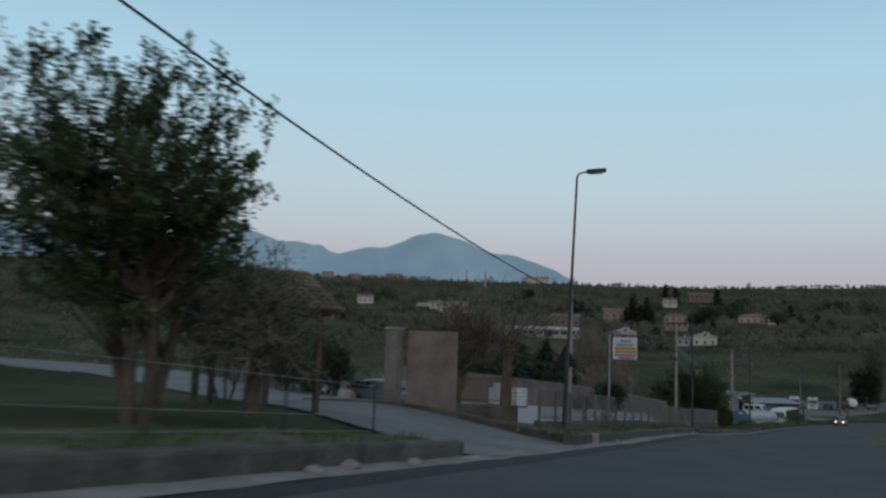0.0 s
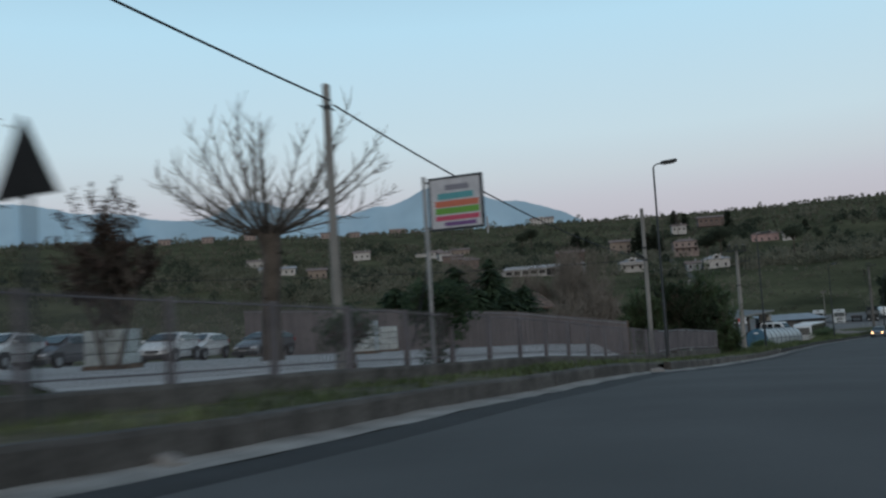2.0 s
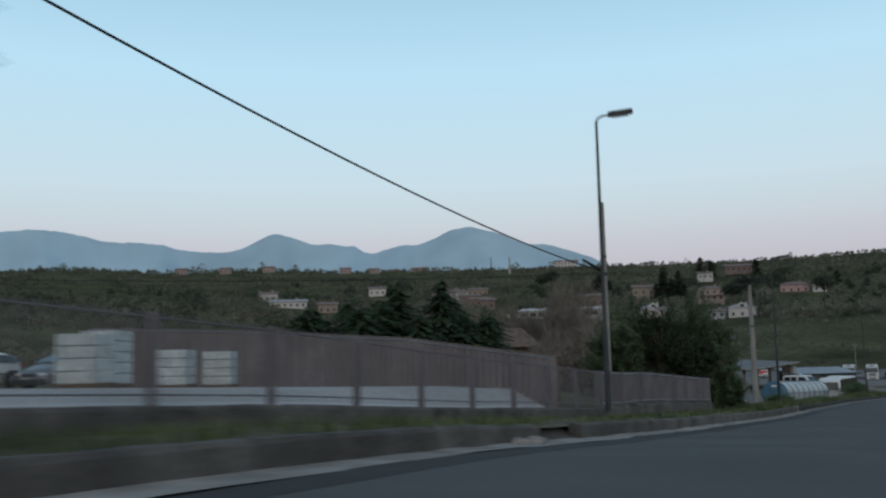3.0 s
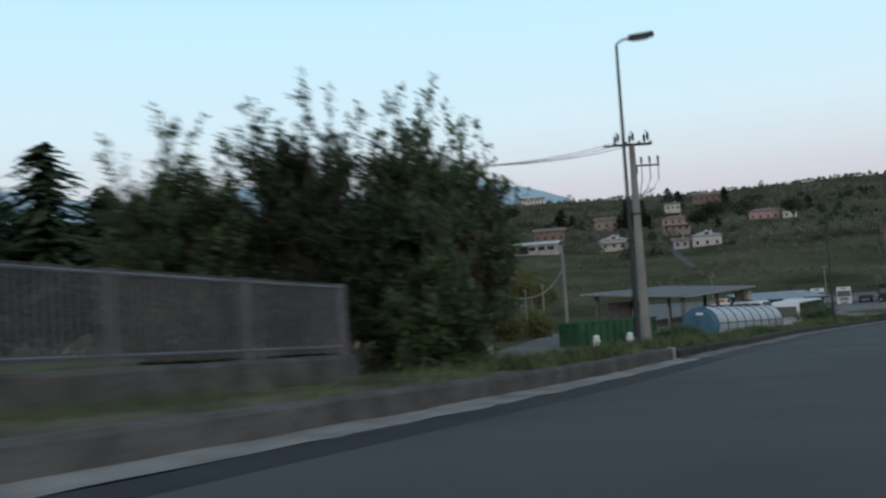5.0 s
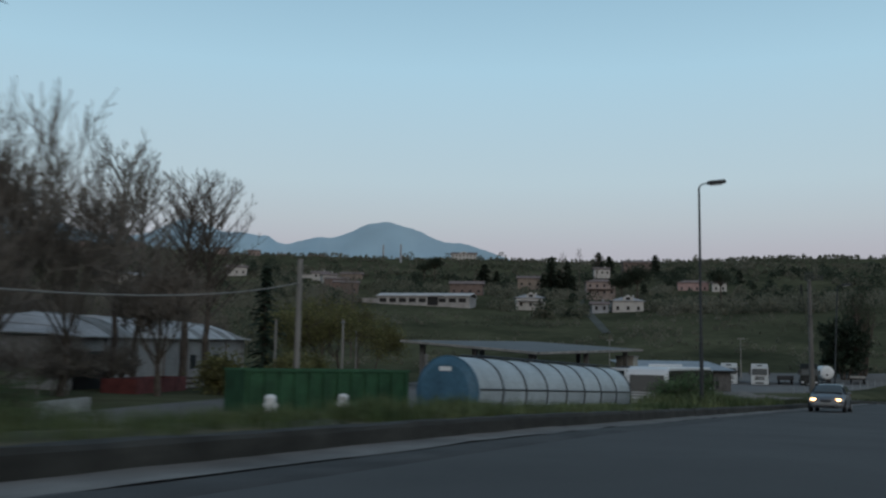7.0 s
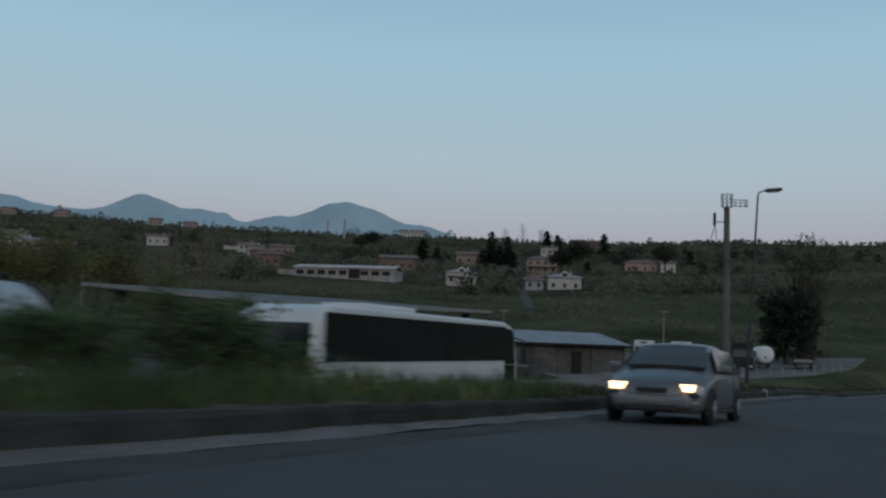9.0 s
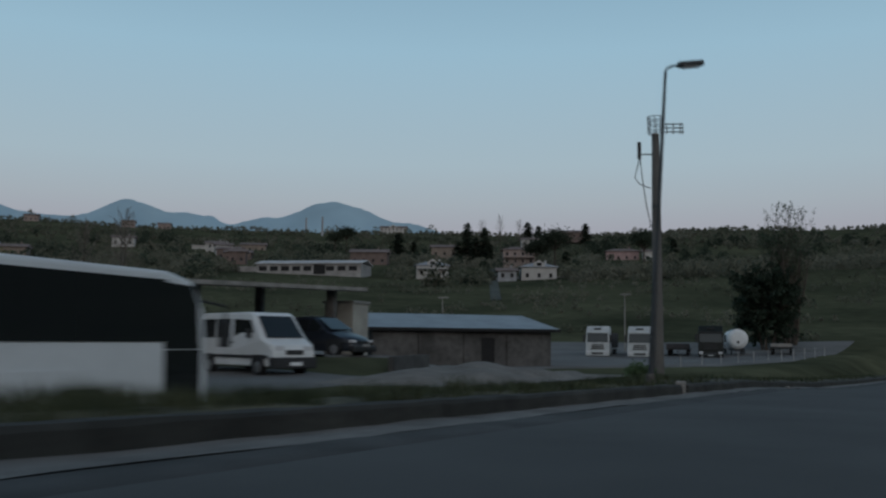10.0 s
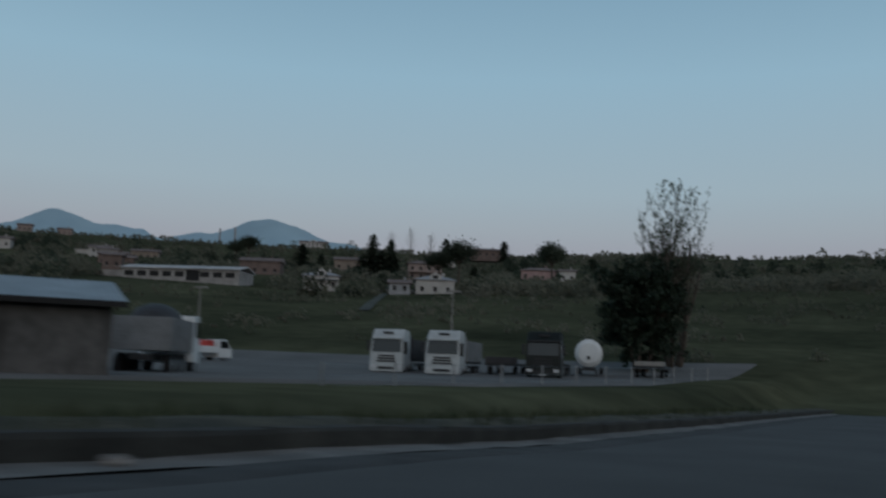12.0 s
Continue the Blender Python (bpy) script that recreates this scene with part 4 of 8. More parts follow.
lp2 = copy_thing(lp, Matrix.Translation((272.7, 43.9, -9.05)))

# concrete shed with a metal roof
SHED_ROOF = material("dull_metal_roof", (0.29, 0.32, 0.35), 0.55, metal=0.3, vary=0.15, scale=1.5, grain=8, bump=0.1)
BLOCK = material("dirty_block", (0.092, 0.090, 0.089), 0.95, vary=0.32, scale=2.2, grain=3, bump=0.3, per_object=0.22)
a_, b_ = Vector((218.4, 28.3)), Vector((226.6, 18.9))
ang = math.atan2(b_.y - a_.y, b_.x - a_.x)
L = (b_ - a_).length
shed = tagged(empty("block_shed", Matrix.Translation((a_.x, a_.y, -9.1)) @ Matrix.Rotation(ang, 4, "Z")), "long low concrete block shed with a grey metal roof", "shed")
part("wall", box(0.15, 0.25, -0.3, L - 0.1, 5.0, 2.72, 0.02), BLOCK, shed)
for i in range(4):
    x0 = 0.2 + i * (L - 0.5) / 4
    part("wall_panel", box(x0, 0.17, 0.0, x0 + (L - 0.5) / 4 - 0.08, 0.26, 2.45, 0.015), BLOCK, shed)
# the shade inside the doorway is a black panel on the wall
part("doorway", box(7.4, 0.13, 0.0, 8.3, 0.18, 2.1, 0.0), BLACK, shed, "black panel for the dark inside of a doorway")
bm = bmesh.new()
n = 90
rows_ = []
for i in range(n + 1):
    x = -0.4 + (L + 0.7) * i / n
    w = 0.03 if i % 2 else 0.0
    rows_.append([bm.verts.new((x, y, z + w)) for y, z in ((-0.35, 2.68), (2.6, 3.2), (5.4, 3.7))] + [bm.verts.new((x, y, z + w - 0.05)) for y, z in ((5.4, 3.7), (2.6, 3.2), (-0.35, 2.68))])
for a, b in zip(rows_[:-1], rows_[1:]):
    for k in range(6):
        bm.faces.new((a[k], b[k], b[(k + 1) % 6], a[(k + 1) % 6]))
bm.faces.new(rows_[0])
bm.faces.new(rows_[-1][::-1])
bmesh.ops.recalc_face_normals(bm, faces=bm.faces)
part("roof", bm, SHED_ROOF, shed, "corrugated dull metal roof")
part("fascia", box(-0.4, -0.42, 2.50, L + 0.3, -0.36, 2.70, 0.01), BLACK, shed)
for x0 in (0.16, L - 0.3):
    part("gable", prism([(0.26, 2.725), (0.26, 2.72 + 0.02), (4.95, 3.55), (4.95, 2.725)], x0, x0 + 0.18), BLOCK, shed)
part("back_wall", box(0.36, 4.75, 2.725, L - 0.32, 4.98, 3.52, 0.0), BLOCK, shed)
wall_between("low_yard_wall", (205.5, 21.3), (212.3, 22.2), -9.3, -7.92, 0.25, BLOCK, "low dark concrete yard wall")

# earth mound
bm = bmesh.new()
bmesh.ops.create_grid(bm, x_segments=26, y_segments=14, size=1)
for v in bm.verts:
    r = math.hypot(v.co.x, v.co.y)
    h = max(0.0, 1 - r) ** 1.1 * 0.62
    v.co = Vector((v.co.x * 9, v.co.y * 3.2, h + 0.25 * noise.noise(v.co * 3.1) * (h > 0.02) - 0.05))
EARTH = material("dry_earth", (0.17, 0.155, 0.14), 0.98, vary=0.3, scale=1.2, grain=10, bump=0.5)
mound = tagged(link_mesh("earth_mound", bm, EARTH, smooth=True), "low mound of pale dry earth and gravel", "mound", kind="stuff")
mound.matrix_world = Matrix.Translation((199.5, 15.6, -8.55)) @ Matrix.Rotation(radians(-12), 4, "Z")

# open canopy
CANOPY_TOP = material("canopy_sheet", (0.075, 0.075, 0.078), 0.6, vary=0.2, scale=2.0, grain=6, bump=0.1)
CREAM = material("cream_plaster", (0.36, 0.35, 0.315), 0.9, vary=0.15, scale=0.8, grain=14, bump=0.2)
can = tagged(empty("canopy"), "wide flat vehicle canopy on concrete columns", "canopy")
q = [Vector((192.2, 44.4, -4.0)), Vector((189.2, 30.3, -4.95)), Vector((214.5, 26.8, -4.28)), Vector((217.6, 40.2, -3.5))]
bm = bmesh.new()
top = [bm.verts.new(p) for p in q]
bot = [bm.verts.new(p - Vector((0, 0, 0.22))) for p in q]
bm.faces.new(top)
bm.faces.new(bot[::-1])
for i in range(4):
    bm.faces.new((top[i], bot[i], bot[(i + 1) % 4], top[(i + 1) % 4]))
bmesh.ops.recalc_face_normals(bm, faces=bm.faces)
part("roof_slab", bm, CANOPY_TOP, can)
for i in range(4):
    a, b = q[i], q[(i + 1) % 4]
    out = (a + b) / 2 - (q[0] + q[2]) / 2
    out = Vector((out.x, out.y, 0)).normalized() * 0.05
    bm = bmesh.new()
    vs = [a + out, b + out, b + out - Vector((0, 0, 0.20)), a + out - Vector((0, 0, 0.20))]
    f_ = bm.faces.new([bm.verts.new(v) for v in vs])
    ex = bmesh.ops.extrude_face_region(bm, geom=[f_])
    bmesh.ops.translate(bm, vec=out * 0.9, verts=[v for v in ex["geom"] if isinstance(v, bmesh.types.BMVert)])
    bmesh.ops.translate(bm, vec=(0, 0, 0.03), verts=bm.verts)
    bmesh.ops.recalc_face_normals(bm, faces=bm.faces)
    part("fascia", bm, CONCRETE, can, "pale fascia")
# the columns have a darker base colour than CONCRETE
CONCRETE_POST = material("dark_column", (0.13, 0.125, 0.12), 0.9, vary=0.3, scale=0.8, grain=12, bump=0.2)
for u, v in ((0.06, 0.1), (0.06, 0.5), (0.06, 0.9), (0.5, 0.08), (0.5, 0.92), (0.94, 0.1), (0.94, 0.5), (0.94, 0.9)):
    p = q[1].lerp(q[2], u).lerp(q[0].lerp(q[3], u), v)
    part("column", box(p.x - 0.22, p.y - 0.22, -9.2, p.x + 0.22, p.y + 0.22, p.z - 0.2, 0.02), CONCRETE_POST, can)
ks = tagged(empty("canopy_store", Matrix.Translation((198.5, 40.5, -8.4)) @ Matrix.Rotation(radians(-12), 4, "Z")), "small pink-walled store room under the canopy", "store room")
part("wall", box(-2, -1.5, -0.3, 2, 1.5, 3.1, 0.02), PLASTER_PINK, ks)
part("shutter", box(-1.4, -1.56, 0.0, 0.2, -1.49, 2.2, 0.01), WHITE, ks, "white roller shutter")
cb = tagged(empty("cream_kiosk", Matrix.Translation((216.0, 28.75, -8.65)) @ Matrix.Rotation(radians(-4), 4, "Z")), "cream plastered kiosk with a flat roof", "kiosk")
part("wall", box(-0.9, -0.95, -0.2, 0.9, 0.95, 3.55, 0.02), CREAM, cb)
part("roof", box(-1.0, -1.05, 3.55, 1.0, 1.05, 3.70, 0.02), CONCRETE, cb)
part("door", box(-0.93, -0.5, 0, -0.89, 0.35, 2.0, 0.01), CONCRETE, cb)

# big hall and farm house beyond the lower yard
HALL_ROOF = material("asbestos_roof", (0.46, 0.46, 0.47), 0.9, vary=0.25, scale=3, grain=4, bump=0.2)
HALL_PATCH = material("patched_roof_sheet", (0.25, 0.245, 0.24), 0.9, vary=0.3, scale=1.5, grain=6, bump=0.2)
HALL_WALL = material("hall_wall", (0.30, 0.29, 0.285), 0.95, vary=0.25, scale=2.5, grain=6, bump=0.2)
hall_u = Vector((189.0 - 155.4, 59.0 - 47.3, 0))
HALL_L = hall_u.length
HALL_M = Matrix.Translation((155.4, 47.3, -8.9)) @ Matrix.Rotation(math.atan2(hall_u.y, hall_u.x), 4, "Z")
hall = tagged(empty("farm_hall", HALL_M @ Matrix.Rotation(radians(-0.9), 4, "Y")), "long farm hall with pale patched roof sheets", "hall")
EAVE = 4.25
part("front_wall", box(0, 0.3, -1.0, HALL_L, 0.6, EAVE, 0.02), HALL_WALL, hall)
part("back_wall", box(0, 8.4, -1.0, HALL_L, 8.7, EAVE, 0.02), HALL_WALL, hall)
for x0 in (0.0, HALL_L - 0.3):
    part("end_wall", box(x0, 0.605, -1.0, x0 + 0.3, 8.395, EAVE - 0.02, 0.02), HALL_WALL, hall)
rng = random.Random(93)
n_sh = 22
for i in range(n_sh):
    xa, xb = -0.5 + (HALL_L + 1.0) * i / n_sh, -0.5 + (HALL_L + 1.0) * (i + 1) / n_sh - 0.04
    lift = 0.012 * (i % 2)
    bm = bmesh.new()
    cols = []
    for xx in (xa, xb):
        k = min(1.0, 0.12 + min(xx + 0.5, HALL_L + 0.5 - xx) / 4.6)
        prof = ((-0.3, EAVE - 0.05), (0.7, EAVE + 0.62 * k), (2.2, EAVE + 1.18 * k), (4.5, EAVE + 1.42 * k), (6.8, EAVE + 1.18 * k), (9.3, EAVE - 0.05))
        cols.append([bm.verts.new((xx, y, z + lift + rng.uniform(-0.03, 0.03))) for y, z in prof] + [bm.verts.new((xx, y, z + lift - 0.07)) for y, z in prof[::-1]])
    m_ = len(cols[0])
    for k in range(m_):
        bm.faces.new((cols[0][k], cols[1][k], cols[1][(k + 1) % m_], cols[0][(k + 1) % m_]))
    bm.faces.new(cols[0])
    bm.faces.new(cols[1][::-1])
    bmesh.ops.recalc_face_normals(bm, faces=bm.faces)
    part("roof_sheet", bm, HALL_ROOF if rng.random() < 0.8 else HALL_PATCH, hall)
# a black panel stands for the unlit inside behind the hall door
part("doorway", box(1.0, 0.22, 0.2, 5.2, 0.31, 3.3, 0.0), BLACK, hall, "black panel for the dark inside of a doorway")
for i in range(2):
    part("window", box(20.4 + i * 6.2, 0.22, 1.8, 22.0 + i * 6.2, 0.31, 2.9, 0.0), BLACK, hall, "dark window strip")
for i in range(8):
    part("pilaster", box(0.1 + i * 4.95, 0.12, -0.8, 0.5 + i * 4.95, 0.31, EAVE - 0.1, 0.02), HALL_WALL, hall)

# dark red farm trailer and slabs stacked before the hall
RED_OLD = material("faded_red_paint", (0.115, 0.032, 0.030), 0.8, vary=0.35, scale=0.7, grain=14, bump=0.2)
TRAILER_M = HALL_M @ Matrix.Translation((3.2, -3.2, 0.15))
tl = tagged(empty("farm_trailer", TRAILER_M), "faded dark red farm trailer with drop sides", "trailer")
part("deck", box(-4.0, -1.0, 0.62, 4.0, 1.0, 0.76, 0.02), RUST, tl)
for y in (-1.0, 1.0):
    for i in range(4):
        part("drop_side", box(-3.98 + i * 2.0, y - 0.035, 0.78, -2.04 + i * 2.0, y + 0.035, 1.72, 0.01), RED_OLD, tl)
for x in (-4.0, 4.0):
    part("tail_board", box(x - 0.035, -0.95, 0.78, x + 0.035, 0.95, 1.72, 0.01), RED_OLD, tl)
part("drawbar", tube((4.0, 0, 0.62), (6.0, 0, 0.45), 0.05, None, 8), RUST, tl)
TYRE_OLD = material("old_tyre", (0.022, 0.022, 0.022), 0.9, vary=0.2, scale=0.2, grain=40, bump=0.2)
for x in (-2.6, 2.6):
    for s_ in (-1, 1):
        part("tyre", tube((x, s_ * 0.72, 0.4), (x, s_ * 0.98, 0.4), 0.4, None, 18), TYRE_OLD, tl)
for j in range(3):
    sp = tagged(empty("slab_stack", HALL_M @ Matrix.Translation((9.3 + j * 2.0, -3.4 + 0.3 * j, 0.1)) @ Matrix.Rotation(radians(rng.uniform(-14, 14)), 4, "Z")), "stack of pale concrete slabs beside the trailer", "slab stack", "stacked slabs")
    for i in range(4 + j % 2):
        w_, o_ = rng.uniform(0.75, 0.95), rng.uniform(-0.12, 0.12)
        part("slab", box(o_ - w_, -0.5, 0.02 + i * 0.32, o_ + w_, 0.5, 0.22 + i * 0.32, 0.02), CONCRETE, sp)
        for q_ in (-0.5, 0.5):
            part("batten", box(o_ + q_ - 0.05, -0.45, 0.225 + i * 0.32, o_ + q_ + 0.05, 0.45, 0.335 + i * 0.32, 0.0), BARK, sp)
fh = tagged(empty("farm_house", Matrix.Translation((134.5, 48.8, -7.3)) @ Matrix.Rotation(radians(-42), 4, "Z")), "grey farm house with a brown tiled roof", "house")
part("wall", box(-5.5, -4, -1.5, 5.5, 4, 6.0, 0.02), WALL_STONE, fh)
for s in (-1, 1):
    part("roof", prism([(0, 7.9), (s * 4.8, 5.95), (s * 4.8, 5.8), (0, 7.75)], -6.3, 6.3), TILE, fh)
part("gable", prism([(-3.9, 5.9), (0, 7.6), (3.9, 5.9)], -5.4, 5.4), WALL_STONE, fh)
for x in (-3.6, -0.6, 2.4):
    for z in (1.0, 3.8):
        w_ = part("window", box(x, -4.06, z, x + 1.1, -3.99, z + 1.4, 0.0), BLACK, fh, "dark window")
        part("sill", box(x - 0.1, -4.15, z - 0.1, x + 1.2, -4.0, z, 0.01), CONCRETE, w_)

# half-collapsed shed beside the hall
cs = tagged(empty("collapsed_shed", Matrix.Translation((166.0, 69.0, -9.4)) @ Matrix.Rotation(radians(-48), 4, "Z") @ Matrix.Diagonal((2.4, 2.0, 1.8, 1))), "half-collapsed shed with slipped pale roof sheets", "shed")
rng = random.Random(91)
part("wall", box(-2.1, 0.9, -0.8, 2.1, 1.1, 2.0, 0.02), HALL_WALL, cs, "dark stained low wall")
for i in range(5):
    bm = box(-0.46, -1.5, -0.03, 0.46, 1.5, 0.03, 0.0, Matrix.Translation((-1.75 + i * 0.86, 0.2 + rng.uniform(-0.2, 0.2), 2.05 + 0.30 * i + rng.uniform(-0.06, 0.06))) @ Matrix.Rotation(radians(22 + rng.uniform(-4, 4)), 4, "X") @ Matrix.Rotation(radians(-19 + rng.uniform(-4, 4)), 4, "Y"))
    part("roof_sheet", bm, HALL_ROOF, cs)
for x in (-1.9, 0.0, 1.9):
    for y in (-0.9, 1.4):
        part("prop", tube((x, y, -0.8), (x, y, 2.35 + 0.33 * x + 0.35 * y), 0.08, 0.07, 7), BARK, cs)

# wire fence along the lorry park
fence = tagged(empty("wire_fence"), "thin wire fence on grey posts by the lorry park", "fence")
FENCE_LINE = [Vector((229 + i * 4.2, 12.6 - i * 1.05, -9.15 + 0.05 * i)) for i in range(12)]
for p in FENCE_LINE:
    part("post", box(p.x - 0.04, p.y - 0.04, p.z - 0.4, p.x + 0.04, p.y + 0.04, p.z + 1.05, 0.006), STEEL, fence)
for h in (0.25, 0.6, 0.98):
    bm = bmesh.new()
    add_path_tube(bm, [p + Vector((0, 0, h)) for p in FENCE_LINE], 0.006, 4)
    part("wire", bm, STEEL, fence)

# ---------------------------------------------------------------- vehicles
GLASS = glass_dark("vehicle_glass")
PLASTIC = material("dark_bumper_plastic", (0.03, 0.031, 0.033), 0.6, vary=0.1, scale=0.5, grain=30, bump=0.05)
TYRE = material("tyre", (0.018, 0.018, 0.019), 0.85, vary=0.2, scale=0.2, grain=40, bump=0.2)
LENS = material("clear_lamp_lens", (0.55, 0.56, 0.58), 0.15, vary=0.05, bump=0)
RED_LENS = material("red_lens", (0.32, 0.02, 0.02), 0.2, vary=0.05, bump=0)


def wheel(parent, x, y, z, r, w, side):
    """A wheel at (x, y) with its axle along y; side is +1 or -1 for the outward face."""
    bm = bmesh.new()
    add_tube(bm, (x, y - w / 2, z), (x, y + w / 2, z), r, None, 20)
    es = [e for e in bm.edges if abs(e.verts[0].co.y - e.verts[1].co.y) < 1e-5]
    bmesh.ops.bevel(bm, geom=es, offset=r * 0.12, segments=2, affect="EDGES")
    wh = part("wheel", bm, TYRE, parent)
    yo = y + side * w / 2
    bm = bmesh.new()
    add_tube(bm, (x, yo - side * 0.01, z), (x, yo + side * 0.012, z), r * 0.62, r * 0.56, 16)
    add_tube(bm, (x, yo, z), (x, yo + side * 0.03, z), r * 0.18, r * 0.14, 10)
    part("rim", bm, STEEL, wh)


def lofted(sections, y_half, mat, name, parent, label="", bevel=0.04, tumble=None):
    """A vehicle body: a closed side outline of (x, z), narrowed above the waist by tumble(z)."""
    bm = prism_y(sections, -y_half, y_half)
    if tumble:
        for v in bm.verts:
            v.co.y *= tumble(v.co.x, v.co.z)
    if bevel:
        bmesh.ops.bevel(bm, geom=[e for e in bm.edges if e.calc_length() > bevel * 2.2], offset=bevel, segments=3, affect="EDGES", profile=0.6)
    return part(name, bm, mat, parent, label)


def side_panel(poly, y, thick, mat, name, parent, label=""):
    """A flat piece of (x, z) outline, lying on a flank."""
    bm = prism_y(poly, y - thick / 2, y + thick / 2)
    return part(name, bm, mat, parent, label)


def quad_panel(pts, mat, name, parent, thick=0.012, label=""):
    bm = bmesh.new()
    f = bm.faces.new([bm.verts.new(p) for p in pts])
    bm.normal_update()
    n = f.normal.copy()
    ex = bmesh.ops.extrude_face_region(bm, geom=[f])
    bmesh.ops.translate(bm, vec=n * thick, verts=[v for v in ex["geom"] if isinstance(v, bmesh.types.BMVert)])
    bmesh.ops.recalc_face_normals(bm, faces=bm.faces)
    return part(name, bm, mat, parent, label)


def heading(x, y, z, az):
    """x axis of the thing points along az degrees."""
    return Matrix.Translation((x, y, z)) @ Matrix.Rotation(radians(az), 4, "Z")


# coach
COACH_WHITE = material("coach_white", (0.60, 0.62, 0.64), 0.35, vary=0.06, scale=1.5, grain=5, bump=0.01, spec=0.5)
LETTER = material("faded_lettering", (0.36, 0.18, 0.19), 0.6, vary=0.2, bump=0)


def coach(m):
    root = tagged(empty("coach", m), "white touring coach with dark tinted windows parked", "coach")
    Lc, W, H = 14.0, 1.25, 3.15
    prof = [(0.05, 0.35), (0.0, 1.2), (0.12, 2.7), (0.35, 3.0), (0.9, H), (Lc - 1.2, H - 0.02), (Lc - 0.5, H - 0.18), (Lc - 0.12, 2.4), (Lc, 1.2), (Lc - 0.02, 0.35)]
    body = lofted(prof, W, COACH_WHITE, "body", root, bevel=0.10, tumble=lambda x, z: 1.0 - 0.05 * max(0, (z - 1.4) / 1.8))
    part("skirt", box(0.15, -W + 0.04, 0.22, Lc - 0.2, W - 0.04, 0.40, 0.03), PLASTIC, root)
    for s in (-1, 1):
        y = s * (W * 0.985)
        for i in range(7):
            x0 = 0.42 + i * 1.75
            side_panel([(x0, 1.76), (x0 + 1.738, 1.76), (x0 + 1.738, 2.95), (x0, 2.95)], y, 0.05, GLASS, "side_window", root)
        side_panel([(12.67, 1.62), (13.72, 1.62), (13.62, 2.5), (13.42, 2.86), (12.67, 2.90)], y, 0.05, GLASS, "front_quarter_window", root)
        side_panel([(12.67, 0.40), (13.76, 0.40), (13.74, 1.60), (12.67, 1.60)], y, 0.06, GLASS, "coach_door", root)
        for k in range(6):
            x0 = 2.5 + k * 1.45
            side_panel([(x0, 0.45), (x0 + 1.42, 0.45), (x0 + 1.42, 1.28), (x0, 1.28)], s * (W + 0.004), 0.02, COACH_WHITE, "luggage_flap", root)
        for x in (1.9, 3.1, 10.6):
            side_panel([(x - 0.62, 0.3), (x + 0.62, 0.3), (x + 0.52, 0.95), (x - 0.52, 0.95)], s * (W + 0.008), 0.02, PLASTIC, "wheel_arch", root)
            wheel(root, x, s * (W - 0.12), 0.48, 0.48, 0.28, s)
        side_panel([(2.6, 0.72), (3.0, 0.72), (3.0, 1.0), (2.6, 1.0)], s * (W + 0.018), 0.012, LETTER, "lettering_bar", root)
        for k in range(4):
            x0 = 3.3 + k * 0.42
            side_panel([(x0, 0.72), (x0 + 0.34, 0.72), (x0 + 0.34, 1.02), (x0, 1.02)], s * (W + 0.018), 0.012, LETTER, "lettering_bar", root)
    quad_panel([(0.03, 1.02, 1.72), (0.03, -1.02, 1.72), (0.13, -0.98, 2.68), (0.13, 0.98, 2.68)], GLASS, "rear_window", root, 0.03)
    for z in (0.55, 1.05, 1.25, 1.45, 1.6):
        part("rear_louvre", box(-0.03, -1.05, z, 0.06, 1.05, z + 0.05, 0.01), PLASTIC if z > 0.6 else COACH_WHITE, root)
    for s in (-1, 1):
        part("tail_lamp", box(-0.035, s * 1.08 - 0.07, 0.7, 0.03, s * 1.08 + 0.07, 1.25, 0.02), RED_LENS, root, "red tail lamp cluster")
    for k in range(4):
        part("rear_lettering_bar", box(-0.015, -0.55 + k * 0.3, 0.78, 0.02, -0.32 + k * 0.3, 0.98, 0.0), LETTER, root)
    quad_panel([(Lc - 0.02, -1.1, 1.0), (Lc - 0.02, 1.1, 1.0), (Lc - 0.35, 1.05, 2.75), (Lc - 0.35, -1.05, 2.75)], GLASS, "windscreen", root, 0.05)
    part("roof_pod", box(3.2, -0.7, H - 0.04, 6.4, 0.7, H + 0.16, 0.08), COACH_WHITE, root)
    for s in (-1, 1):
        bm = bmesh.new()
        add_path_tube(bm, [(Lc - 0.2, s * 1.1, 2.6), (Lc + 0.35, s * 1.35, 2.5), (Lc + 0.35, s * 1.38, 2.2)], 0.03, 6)
        add_box(bm, Lc + 0.28, s * 1.38 - 0.11, 1.65, Lc + 0.40, s * 1.38 + 0.11, 2.2, 0.03)
        part("mirror", bm, PLASTIC, root)
    return root


coach(heading(169.0, 17.55, -9.0, -3.3))


